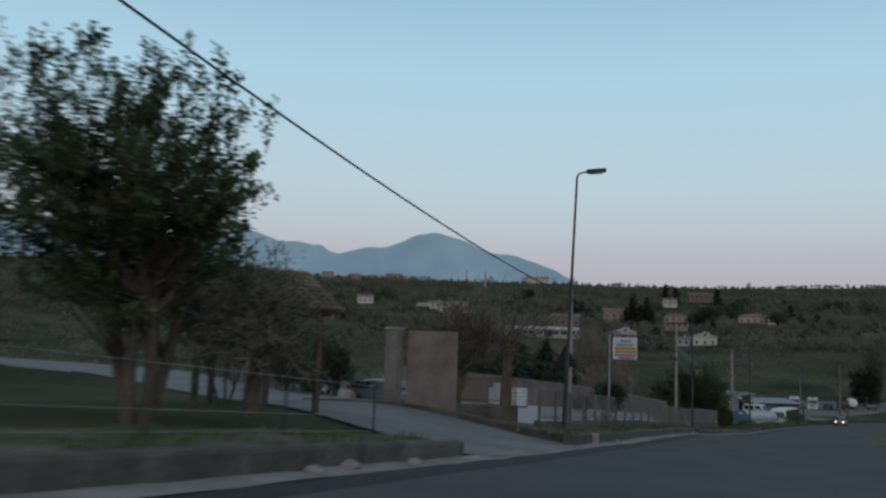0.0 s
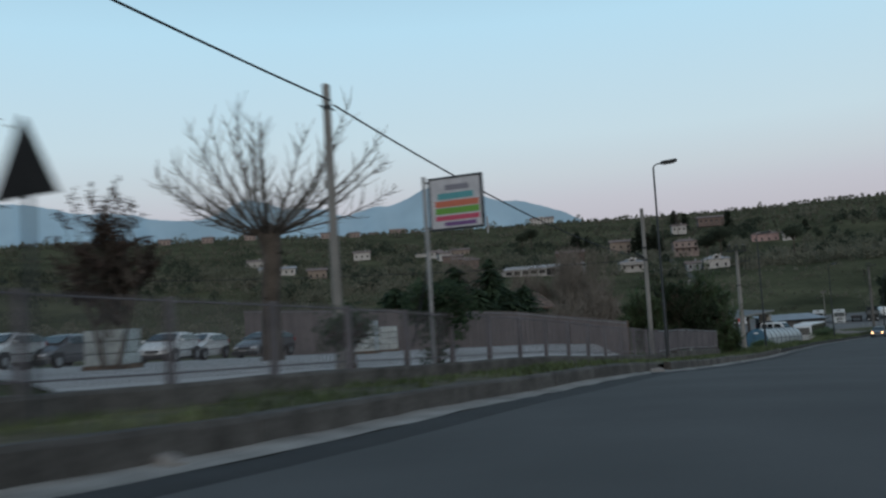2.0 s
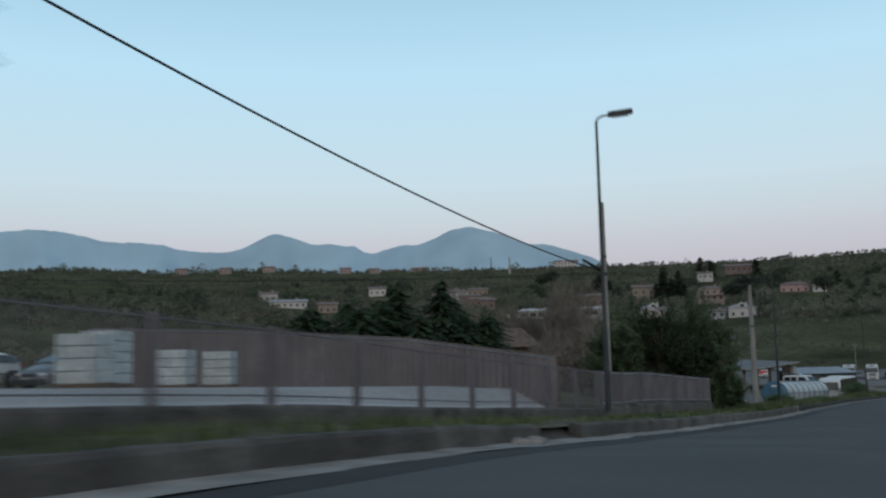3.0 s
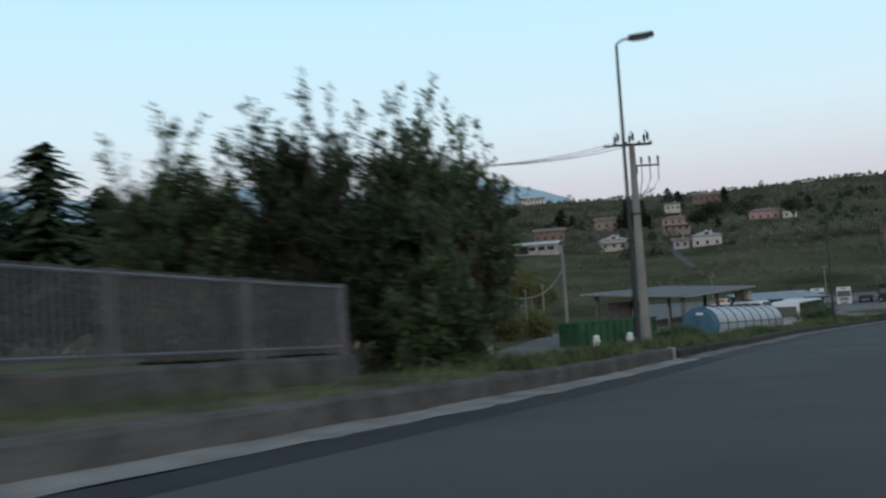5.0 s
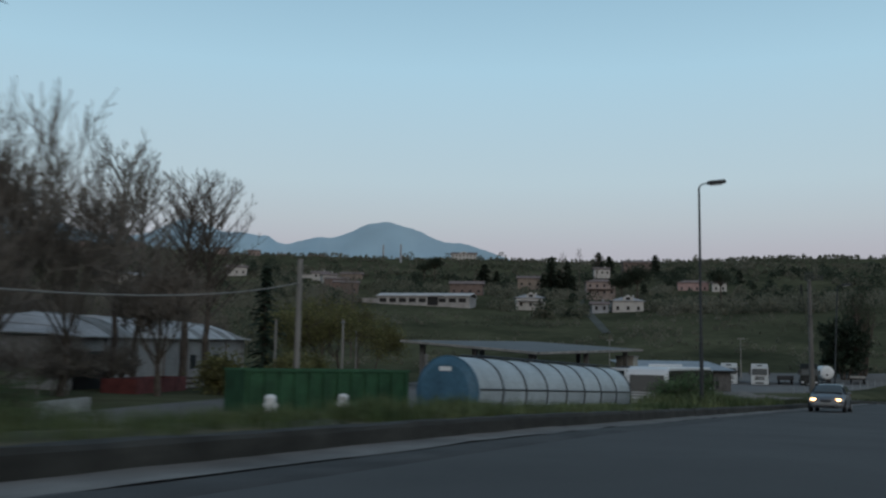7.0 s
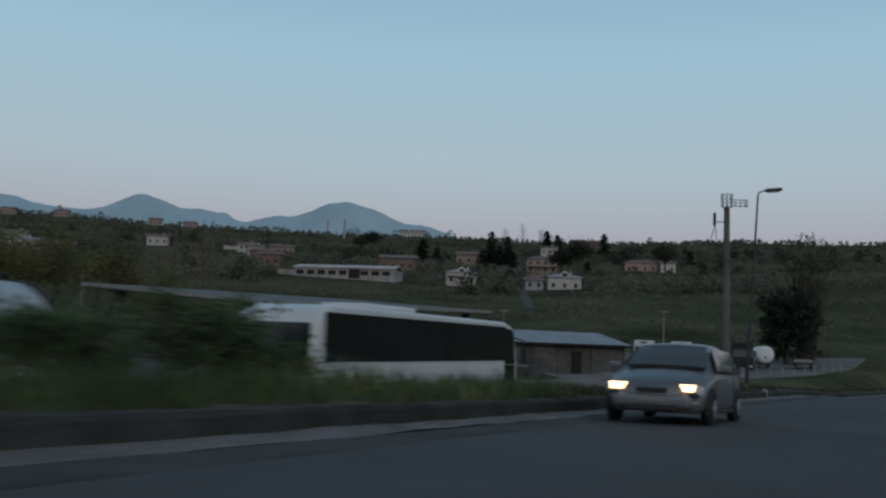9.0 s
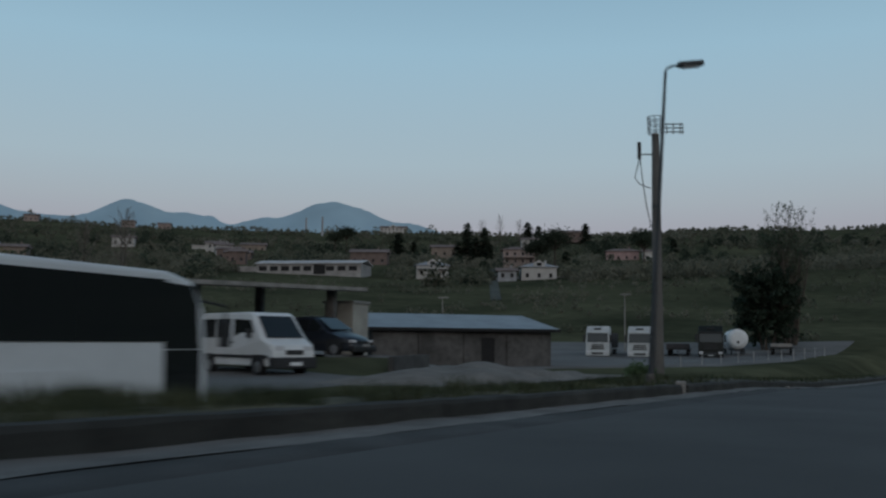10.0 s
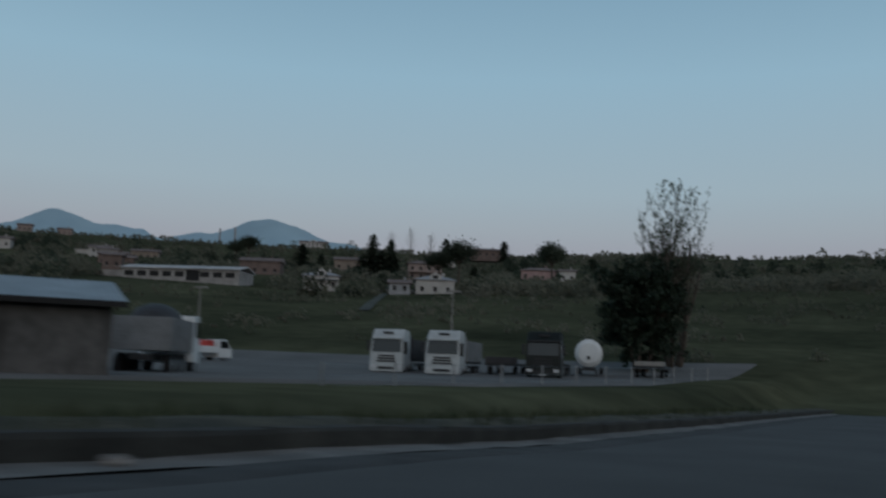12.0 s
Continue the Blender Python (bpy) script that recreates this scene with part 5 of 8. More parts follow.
def van(m, paint, label):
    root = tagged(empty("van", m), label, "van")
    W = 0.98
    prof = [(-2.4, 0.35), (-2.45, 1.0), (-2.38, 2.0), (-2.2, 2.16), (0.9, 2.18), (1.15, 2.08), (1.85, 1.28), (2.35, 1.08), (2.45, 0.85), (2.45, 0.35)]
    lofted(prof, W, paint, "body", root, bevel=0.07, tumble=lambda x, z: 1.0 - 0.10 * max(0, (z - 1.1) / 1.1) - (0.10 if x > 2.2 else 0))
    quad_panel([(1.87, -0.80, 1.31), (1.87, 0.80, 1.31), (1.20, 0.72, 2.03), (1.20, -0.72, 2.03)], GLASS, "windscreen", root, 0.03)
    for s in (-1, 1):
        y = s * 0.935
        for x0, x1 in ((-2.1, -1.25), (-1.1, -0.25)):
            side_panel([(x0, 1.3), (x1, 1.3), (x1, 1.95), (x0, 1.95)], y, 0.06, GLASS, "side_window", root)
        side_panel([(0.05, 1.28), (1.45, 1.28), (1.05, 1.9), (0.05, 1.95)], y, 0.06, GLASS, "cab_window", root)
        side_panel([(-2.4, 0.62), (2.2, 0.62), (2.2, 0.72), (-2.4, 0.72)], s * (W + 0.006), 0.02, PLASTIC, "rub_strip", root)
        part("door_handle", box(-0.15, s * W - 0.02, 1.12, 0.05, s * W + 0.03, 1.17, 0.01), PLASTIC, root)
        for x in (-1.55, 1.6):
            side_panel([(x - 0.40, 0.34), (x + 0.40, 0.34), (x + 0.30, 0.74), (x - 0.30, 0.74)], s * (W + 0.004), 0.02, PLASTIC, "wheel_arch", root)
            wheel(root, x, s * (W - 0.10), 0.33, 0.33, 0.22, s)
        part("mirror", box(1.15, s * 1.12 - 0.09, 1.3, 1.25, s * 1.12 + 0.09, 1.6, 0.03), PLASTIC, root)
        part("headlamp", box(2.36, s * 0.62 - 0.2, 0.86, 2.44, s * 0.62 + 0.2, 1.04, 0.03), LENS, root)
    part("bumper", box(2.2, -0.93, 0.28, 2.56, 0.93, 0.66, 0.06), PLASTIC, root, "dark plastic bumper")
    part("grille", box(2.40, -0.38, 0.74, 2.475, 0.38, 0.9, 0.01), PLASTIC, root)
    part("number_plate", box(2.55, -0.26, 0.38, 2.575, 0.26, 0.50, 0.004), WHITE, root, "plain number plate")
    return root


van(heading(199.4, 24.6, -8.62, 246) @ Matrix.Diagonal((1.08, 1.08, 1.14, 1)), WHITE, "white minibus van with a dark bumper parked")
DARK_BLUE = material("dark_blue_paint", (0.016, 0.02, 0.03), 0.3, vary=0.1, scale=0.5, grain=6, bump=0.0, spec=0.5)
SILVER = material("silver_paint", (0.16, 0.17, 0.185), 0.35, metal=0.4, vary=0.06, scale=0.5, grain=6, bump=0.0, spec=0.5)
BEAM = emitter("lit_headlamp", (1.0, 0.56, 0.24), 7.0)


def car(m, paint, label, H=1.62):
    root = tagged(empty("car", m), label, "car")
    W = 0.88
    k = H / 1.62
    prof = [(-2.1, 0.24), (-2.15, 0.7), (-2.12, 0.92), (-2.0, 1.08), (-1.85, 1.30 * k), (-1.6, 1.46 * k), (-1.15, 1.56 * k), (-0.6, 1.61 * k), (-0.2, H), (0.1, 1.60 * k), (0.3, 1.55 * k), (0.7, 1.30 * k), (1.08, 1.02), (1.4, 0.94), (1.7, 0.85), (1.92, 0.76), (2.06, 0.66), (2.13, 0.52), (2.14, 0.24)]
    bm = prism_y(prof, -W, W)
    bmesh.ops.subdivide_edges(bm, edges=[e for e in bm.edges if abs(e.verts[0].co.y - e.verts[1].co.y) > 0.5], cuts=7)
    for v in bm.verts:
        u = v.co.y / W
        v.co.y *= (1.0 - 0.24 * max(0, (v.co.z - 0.95) / 0.67) ** 1.2) * (1.0 if abs(v.co.x) < 1.6 else 1.0 - 0.22 * (abs(v.co.x) - 1.6) / 0.55)
        v.co.x -= 0.16 * u * u * max(0, (v.co.x - 0.4) / 1.7) - 0.10 * u * u * max(0, (-v.co.x - 1.2) / 0.9)
        v.co.z -= 0.06 * u ** 4 * (1 if v.co.z > 0.85 else 0)
    bmesh.ops.bevel(bm, geom=[e for e in bm.edges if len(e.link_faces) == 2 and e.calc_face_angle(0) > 0.9 and e.verts[0].co.z + e.verts[1].co.z > 0.9], offset=0.05, segments=3, affect="EDGES", profile=0.6)
    part("body", bm, paint, root, smooth=True)
    quad_panel([(1.07, -0.72, 1.07), (1.07, 0.72, 1.07), (0.36, 0.60, 1.52 * k), (0.36, -0.60, 1.52 * k)], GLASS, "windscreen", root, 0.03)
    quad_panel([(-2.0, 0.68, 1.10), (-2.0, -0.68, 1.10), (-1.72, -0.58, 1.41 * k), (-1.72, 0.58, 1.41 * k)], GLASS, "rear_window", root, 0.03)
    for s in (-1, 1):
        for x0, x1, x2, x3 in ((-1.75, -0.85, -0.85, -1.35), (-0.78, 0.02, 0.02, -0.78), (0.09, 0.88, 0.32, 0.09)):
            zt = 1.46 * k
            y0, y1 = s * W * 0.962, s * W * 0.835
            quad_panel([(x0, y0, 1.02), (x1, y0, 1.02), (x2, y1, zt), (x3, y1, zt)] if s < 0 else [(x1, y0, 1.02), (x0, y0, 1.02), (x3, y1, zt), (x2, y1, zt)], GLASS, "side_window", root, 0.02)
        for x in (-1.3, 1.32):
            side_panel([(x - 0.40, 0.32), (x + 0.40, 0.32), (x + 0.28, 0.70), (x - 0.28, 0.70)], s * (W + 0.002), 0.02, PLASTIC, "wheel_arch", root)
            wheel(root, x, s * (W - 0.09), 0.31, 0.31, 0.2, s)
        part("mirror", box(0.72, s * 0.98 - 0.08, 1.0, 0.84, s * 0.98 + 0.08, 1.13, 0.03), paint, root)
        part("headlamp", box(1.86, s * 0.56 - 0.14, 0.57, 2.09, s * 0.56 + 0.14, 0.68, 0.04), LENS, root, "clear headlamp")
        side_panel([(-1.9, 0.55), (1.9, 0.55), (1.9, 0.60), (-1.9, 0.60)], s * (W + 0.004), 0.02, PLASTIC, "rub_strip", root)
        part("tail_lamp", box(-2.13, s * 0.66 - 0.06, 0.82, -2.03, s * 0.66 + 0.06, 1.0, 0.03), RED_LENS, root)
    part("bumper", box(1.95, -0.78, 0.20, 2.24, 0.78, 0.46, 0.09), PLASTIC, root)
    part("grille", box(2.04, -0.33, 0.53, 2.15, 0.33, 0.64, 0.02), PLASTIC, root)
    part("air_intake", box(2.20, -0.5, 0.30, 2.255, 0.5, 0.40, 0.01), PLASTIC, root)
    part("number_plate", box(2.235, -0.26, 0.42, 2.262, 0.26, 0.52, 0.004), PLATE, root, "plain number plate")
    return root


# the sky's reflection is put into this glass as a paler base colour
SCREEN_GLASS = glass_dark("sky_toned_glass", (0.075, 0.088, 0.092))
PLATE = material("dull_number_plate", (0.22, 0.22, 0.215), 0.6, vary=0.1, bump=0)
car(heading(208.7, 26.6, -8.04, 257) @ Matrix.Diagonal((1.32, 1.14, 1.25, 1)), DARK_BLUE, "dark blue people carrier parked beside the van")


def hatchback(m, paint, label):
    """A small rounded five-door car with lit headlamps, lofted over cross-sections."""
    root = tagged(empty("car", m), label, "car")
    stations = ((2.04, 0.60, 0.58, 0.40), (2.00, 0.66, 0.68, 0.50), (1.90, 0.735, 0.755, 0.58), (1.70, 0.82, 0.81, 0.65), (1.40, 0.91, 0.835, 0.70), (1.08, 0.985, 0.85, 0.72), (0.75, 1.20, 0.85, 0.66), (0.38, 1.415, 0.85, 0.585), (0.10, 1.475, 0.85, 0.58), (-0.35, 1.50, 0.85, 0.58), (-0.85, 1.495, 0.85, 0.575), (-1.35, 1.44, 0.84, 0.56), (-1.70, 1.30, 0.82, 0.56), (-1.88, 1.05, 0.79, 0.60), (-1.95, 0.75, 0.75, 0.60), (-1.93, 0.50, 0.70, 0.55))
    bm = bmesh.new()
    rings = []
    for x, zt, wb, wt in stations:
        belt = min(0.90, zt - 0.10)
        half = [(0.0, zt), (wt * 0.55, zt - 0.008), (wt * 0.88, zt - 0.03), (wt, zt - 0.07), (wt + (wb - wt) * 0.75, belt + 0.03), (wb, belt - 0.12), (wb + 0.01, 0.50), (wb - 0.01, 0.32), (wb - 0.08, 0.20), (0.0, 0.20)]
        ring = half + [(-y_, z_) for y_, z_ in half[-2:0:-1]]
        rings.append([bm.verts.new((x - 0.13 * (y_ / 0.85) ** 2 * max(0.0, x - 0.6) - 0.05 * (z_ < 0.45) * (x > 1.9), y_, z_)) for y_, z_ in ring])
    n = len(rings[0])
    for a, b in zip(rings[:-1], rings[1:]):
        for k in range(n):
            bm.faces.new((a[k], a[(k + 1) % n], b[(k + 1) % n], b[k]))
    bm.faces.new(rings[0])
    bm.faces.new(rings[-1][::-1])
    bmesh.ops.recalc_face_normals(bm, faces=bm.faces)
    part("body", bm, paint, root, smooth=True)
    # windscreen follows the body's curve in three strips
    bm = bmesh.new()
    rows_ = []
    for x, z, w in ((1.06, 1.020, 0.70), (0.75, 1.225, 0.645), (0.42, 1.412, 0.565)):
        rows_.append([bm.verts.new((x + 0.02 - 0.10 * (u * u), w * u, z - 0.02 * u * u)) for u in (-1, -0.5, 0, 0.5, 1)])
    for a, b in zip(rows_[:-1], rows_[1:]):
        for k in range(4):
            bm.faces.new((a[k], a[k + 1], b[k + 1], b[k]))
    ex = bmesh.ops.extrude_face_region(bm, geom=list(bm.faces))
    bmesh.ops.translate(bm, vec=(0.02, 0, 0.022), verts=[v for v in ex["geom"] if isinstance(v, bmesh.types.BMVert)])
    bmesh.ops.recalc_face_normals(bm, faces=bm.faces)
    part("windscreen", bm, SCREEN_GLASS, root, "windscreen with the sky's reflection in its colour", smooth=False)
    part("wiper_cowl", box(1.02, -0.66, 0.985, 1.14, 0.66, 1.015, 0.012), PLASTIC, root)
    for s in (-1, 1):
        for x0, x1, x2, x3, nm in ((-1.62, -0.86, -0.86, -1.38, "rear_side_window"), (-0.80, 0.02, 0.02, -0.80, "middle_side_window"), (0.08, 0.86, 0.36, 0.08, "front_side_window")):
            y0, y1 = s * 0.835, s * 0.635
            pts_ = [(x0, y0, 0.945), (x1, y0, 0.945), (x2, y1, 1.375), (x3, y1, 1.375)]
            quad_panel(pts_ if s < 0 else pts_[1::-1] + pts_[:1:-1], SCREEN_GLASS, nm, root, 0.025)
        for x in (-1.22, 1.28):
            bm = bmesh.new()
            add_tube(bm, (x, s * 0.80, 0.31), (x, s * 0.868, 0.31), 0.36, 0.35, 20)
            part("wheel_arch", bm, PLASTIC, root)
            wheel(root, x, s * 0.79, 0.285, 0.285, 0.19, s)
        bm = bmesh.new()
        add_box(bm, 0.70, s * 0.97 - 0.09, 0.95, 0.82, s * 0.97 + 0.09, 1.07, 0.035)
        add_box(bm, 0.72, min(s * 0.80, s * 0.90), 0.95, 0.80, max(s * 0.80, s * 0.90), 0.98)
        part("mirror", bm, paint, root)
        lm = Matrix.Translation((1.86, s * 0.60, 0.610)) @ Matrix.Rotation(s * radians(-24), 4, "Z") @ Matrix.Rotation(radians(-16), 4, "Y")
        hl = part("headlamp", box(-0.12, -0.19, -0.085, 0.10, 0.19, 0.085, 0.05, lm), LENS, root, "clear headlamp housing")
        part("lamp_bowl", box(0.09, -0.15, -0.06, 0.115, 0.15, 0.055, 0.01, lm), BEAM, hl, "glowing headlamp bowl")
        part("fog_lamp", tube((1.93, s * 0.52, 0.36), (1.985, s * 0.52, 0.36), 0.05, None, 12), LENS, root)
        part("door_handle", box(-0.10, s * 0.853 - 0.012, 0.80, 0.06, s * 0.853 + 0.018, 0.83, 0.008), paint, root)
        part("door_seam", box(-0.775, s * 0.862 - 0.004, 0.34, -0.765, s * 0.862 + 0.004, 0.90), PLASTIC, root)
        part("sill", box(-0.85, s * 0.83 - 0.03, 0.19, 0.92, s * 0.83 + 0.04, 0.27, 0.015), PLASTIC, root)
        part("tail_lamp", box(-1.93, s * 0.70 - 0.05, 0.80, -1.80, s * 0.70 + 0.07, 1.02, 0.03), RED_LENS, root)
    part("grille", box(1.99, -0.26, 0.555, 2.055, 0.26, 0.625, 0.015), PLASTIC, root)
    part("bumper", box(1.86, -0.64, 0.28, 2.075, 0.64, 0.50, 0.075), paint, root)
    part("air_intake", box(2.03, -0.42, 0.24, 2.082, 0.42, 0.33, 0.015), PLASTIC, root)
    part("number_plate", box(2.07, -0.24, 0.385, 2.085, 0.24, 0.48, 0.004), PLATE, root, "plain number plate")
    return root


hatchback(Matrix.Translation(at(166.71, 3.52, 0.02)) @ Matrix.Rotation(radians(174.7), 4, "Z") @ Matrix.Rotation(radians(-1.8), 4, "Y") @ Matrix.Diagonal((1, 1, 0.94, 1)), SILVER, "silver grey hatchback with lit headlamps on the road")
for i, (x, y, az, mat, lab) in enumerate(((66.0, 36.0, 200, WHITE, "white parked car in the courtyard"), (70.5, 38.0, 195, WHITE, "white parked car in the courtyard"), (60.0, 36.5, 190, SILVER, "silver parked car in the courtyard"), (73.5, 36.0, 185, SILVER, "silver parked car in the courtyard"), (40.2, 20.5, 250, SILVER, "silver green parked car behind the short railing"), (56.8, 36.2, 200, WHITE, "white parked car in the courtyard"))):
    car(heading(x, y, ground_height(x, y) + 0.05, az), mat, lab, H=1.45)
STACK = material("pale_crate", (0.42, 0.46, 0.46), 0.8, vary=0.2, scale=0.5, grain=8, bump=0.2)
for x, y, w, h in ((66.0, 25.6, 1.2, 1.5), (71.4, 28.2, 1.5, 1.3), (73.4, 28.0, 1.6, 1.3), (63.0, 23.0, 1.0, 1.4), (48.5, 21.5, 1.1, 0.9)):
    r_ = tagged(empty("pallet_stack", Matrix.Translation((x, y, ground_height(x, y) + 0.05)) @ Matrix.Rotation(radians(20 * w), 4, "Z")), "pale wrapped pallet stack in the courtyard", "pallet stack", "pallet stacks")
    for i in range(int(h / 0.3)):
        part("layer", box(-w / 2, -0.5, 0.12 + i * 0.3, w / 2, 0.5, 0.40 + i * 0.3, 0.03), STACK, r_)
    part("pallet", box(-w / 2 - 0.05, -0.55, 0, w / 2 + 0.05, 0.55, 0.12, 0.01), RUST, r_)


# lorries
LORRY_WHITE = material("dusty_lorry_white", (0.46, 0.49, 0.50), 0.5, vary=0.12, scale=0.8, grain=6, bump=0.02, spec=0.5)


def lorry(m, paint, label, bed="box", bed_mat=None, length=8.5):
    root = tagged(empty("lorry", m), label, "lorry", "parked lorries")
    W = 1.25
    prof = [(-2.2, 0.75), (-2.2, 3.1), (-1.9, 3.35), (-0.75, 3.42), (-0.35, 3.0), (-0.12, 2.75), (0.02, 1.75), (0.06, 1.0), (0.04, 0.4), (-0.5, 0.38)]
    cab = lofted(prof, W, paint, "cab", root, bevel=0.07, tumble=lambda x, z: 1.0 - 0.05 * max(0, (z - 1.6) / 1.8))
    quad_panel([(0.055, -1.10, 1.72), (0.055, 1.10, 1.72), (-0.10, 1.06, 2.62), (-0.10, -1.06, 2.62)], GLASS, "windscreen", cab, 0.025)
    part("sun_visor", box(-0.2, -1.12, 2.66, 0.12, 1.12, 2.78, 0.03), paint if paint is LORRY_WHITE else PLASTIC, cab)
    part("roof_lamp_bar", box(-0.46, -0.38, 3.06, -0.30, 0.38, 3.22, 0.02), PLASTIC, cab)
    for i in range(3):
        part("grille_bar", box(0.05, -0.72 + 0.05 * i, 0.98 + i * 0.2, 0.10, 0.72 - 0.05 * i, 1.11 + i * 0.2, 0.02), PLASTIC, cab)
    part("bumper", box(-0.4, -1.24, 0.30, 0.16, 1.24, 0.78, 0.06), paint, cab)
    part("intake", box(0.13, -0.6, 0.45, 0.18, 0.6, 0.65, 0.01), PLASTIC, cab)
    part("number_plate", box(0.165, -0.26, 0.32, 0.19, 0.26, 0.43, 0.004), LORRY_WHITE, cab, "plain number plate")
    for s in (-1, 1):
        part("headlamp", box(0.05, s * 0.95 - 0.2, 0.55, 0.18, s * 0.95 + 0.2, 0.76, 0.03), LENS, cab)
        side_panel([(-1.25, 1.6), (-0.12, 1.6), (-0.2, 2.5), (-1.25, 2.5)], s * W * 0.985, 0.06, GLASS, "side_window", cab)
        bm = bmesh.new()
        add_box(bm, -0.1, s * 1.42 - 0.10, 1.75, 0.02, s * 1.42 + 0.10, 2.5, 0.03)
        add_tube(bm, (-0.1, s * 1.2, 2.4), (-0.05, s * 1.42, 2.4), 0.025, None, 6)
        part("mirror", bm, PLASTIC, cab)
        for x in (-1.15, -length + 2.2, -length + 0.9):
            wheel(root, x, s * (W - 0.16), 0.5, 0.5, 0.3, s)
        part("fuel_tank", box(-3.6, s * 0.95 - 0.25, 0.5, -2.5, s * 0.95 + 0.25, 1.0, 0.08), STEEL, root)
    part("chassis", box(-length, -0.45, 0.72, -0.8, 0.45, 0.98, 0.02), PLASTIC, root)
    if bed == "tipper":
        part("tipper_floor", box(-length - 0.2, -1.25, 1.1, -2.5, 1.25, 1.25, 0.02), PLASTIC, root)
        for s in (-1, 1):
            part("tipper_side", box(-length - 0.2, s * 1.25 - 0.04, 1.25, -2.5, s * 1.25 + 0.04, 2.75, 0.02), bed_mat, root)
            for i in range(6):
                x = -length + 0.2 + i * (length - 3.0) / 5
                part("side_rib", box(x, s * 1.25 - 0.08, 1.25, x + 0.08, s * 1.25 + 0.08, 2.75, 0.01), bed_mat, root)
        part("headboard", box(-2.62, -1.25, 1.25, -2.5, 1.25, 2.95, 0.02), bed_mat, root)
        part("tailgate", box(-length - 0.25, -1.25, 1.25, -length - 0.17, 1.25, 2.7, 0.02), bed_mat, root)
    elif bed == "flat":
        part("flatbed", box(-length, -1.2, 1.02, -2.5, 1.2, 1.2, 0.02), PLASTIC, root)
    return root


DARK_CAB = material("dark_green_cab", (0.012, 0.015, 0.014), 0.45, vary=0.1, bump=0, spec=0.25)
GREY_BED = material("grey_tipper_steel", (0.19, 0.20, 0.21), 0.6, vary=0.2, scale=0.8, grain=10, bump=0.1)
DARK_BED = material("dark_tipper_steel", (0.05, 0.05, 0.055), 0.7, vary=0.2, scale=0.8, grain=10, bump=0.1)
lorry(heading(265.3, 23.6, -8.95, 184), LORRY_WHITE, "white lorry with a tall cab and dark tipper", "tipper", DARK_BED)
lorry(heading(264.4, 19.05, -8.98, 184), LORRY_WHITE, "white lorry with a tall cab and grey tipper", "tipper", GREY_BED)
lorry(heading(266.0, 12.1, -8.85, 184), DARK_CAB, "dark lorry with an open flatbed", "flat")

lt = tagged(empty("low_trailer", heading(268.0, 15.6, -8.9, 184)), "low dark trailer parked between two lorries", "trailer")
part("deck", box(-7, -1.2, 0.95, 0, 1.2, 1.15, 0.02), PLASTIC, lt)
part("headboard", box(-0.08, -1.2, 1.15, 0, 1.2, 1.6, 0.01), DARK_BED, lt)
part("drawbar", box(0, -0.08, 0.7, 1.6, 0.08, 0.85, 0.01), STEEL_DARK, lt)
for s in (-1, 1):
    for x in (-0.9, -5.2, -6.3):
        wheel(lt, x, s * 0.95, 0.48, 0.48, 0.3, s)

# tanker semitrailer
tk = tagged(empty("tanker_trailer", heading(272.2, 9.75, -8.8, 187)), "white tanker trailer parked without its tractor", "tanker")
bm = bmesh.new()
add_tube(bm, (0, 0, 2.05), (-9, 0, 2.05), 1.05, None, 24)
part("tank", bm, WHITE, tk)
bm = bmesh.new()
add_tube(bm, (0, 0, 2.05), (0.22, 0, 2.05), 1.05, 0.75, 24)
end_ = part("end_cap", bm, WHITE, tk)
part("valve", tube((0.2, 0, 1.7), (0.35, 0, 1.7), 0.14, None, 10), STEEL_DARK, end_)
part("walkway", box(-8, -0.3, 3.08, -0.5, 0.3, 3.16, 0.01), STEEL, tk)
part("chassis", box(-9, -0.5, 0.75, 0.2, 0.5, 1.02, 0.02), PLASTIC, tk)
for s in (-1, 1):
    for x in (-6.2, -7.5, -8.7):
        wheel(tk, x, s * 0.98, 0.5, 0.5, 0.3, s)
    part("landing_leg", box(-1.6, s * 0.6 - 0.07, 0, -1.45, s * 0.6 + 0.07, 0.8, 0.01), STEEL_DARK, tk)
fl = tagged(empty("flat_trailer", heading(274.0, 5.4, -8.75, 180)), "low dark flatbed trailer with a pale load", "trailer")
part("deck", box(-9, -1.2, 1.0, 0, 1.2, 1.2, 0.02), PLASTIC, fl)
part("load", box(-3.2, -1.1, 1.2, -0.2, 1.1, 1.55, 0.03), CONCRETE, fl, "pale slab load")
for s in (-1, 1):
    for x in (-6.5, -7.8, -1.2):
        wheel(fl, x, s * 0.95, 0.48, 0.48, 0.3, s)

# dump truck seen from its side, and a small flatbed truck
dt = tagged(empty("dump_truck", heading(234.0, 23.0, -9.05, 22)), "grey three-axle dump truck parked by the shed", "dump truck")
part("chassis", box(0, -0.45, 0.75, 7.4, 0.45, 1.0, 0.02), PLASTIC, dt)
bm = prism([(-1.2, 1.15), (1.2, 1.15), (1.25, 2.55), (-1.25, 2.55)], 0.0, 5.2, 0.03)
body_ = part("dump_body", bm, GREY_BED, dt, "grey steel dump body")
for i in range(6):
    for s in (-1, 1):
        part("rib", box(0.3 + i * 0.9, s * 1.24 - 0.05, 1.2, 0.4 + i * 0.9, s * 1.24 + 0.05, 2.55, 0.01), GREY_BED, body_)
bm = bmesh.new()
bmesh.ops.create_icosphere(bm, subdivisions=3, radius=1)
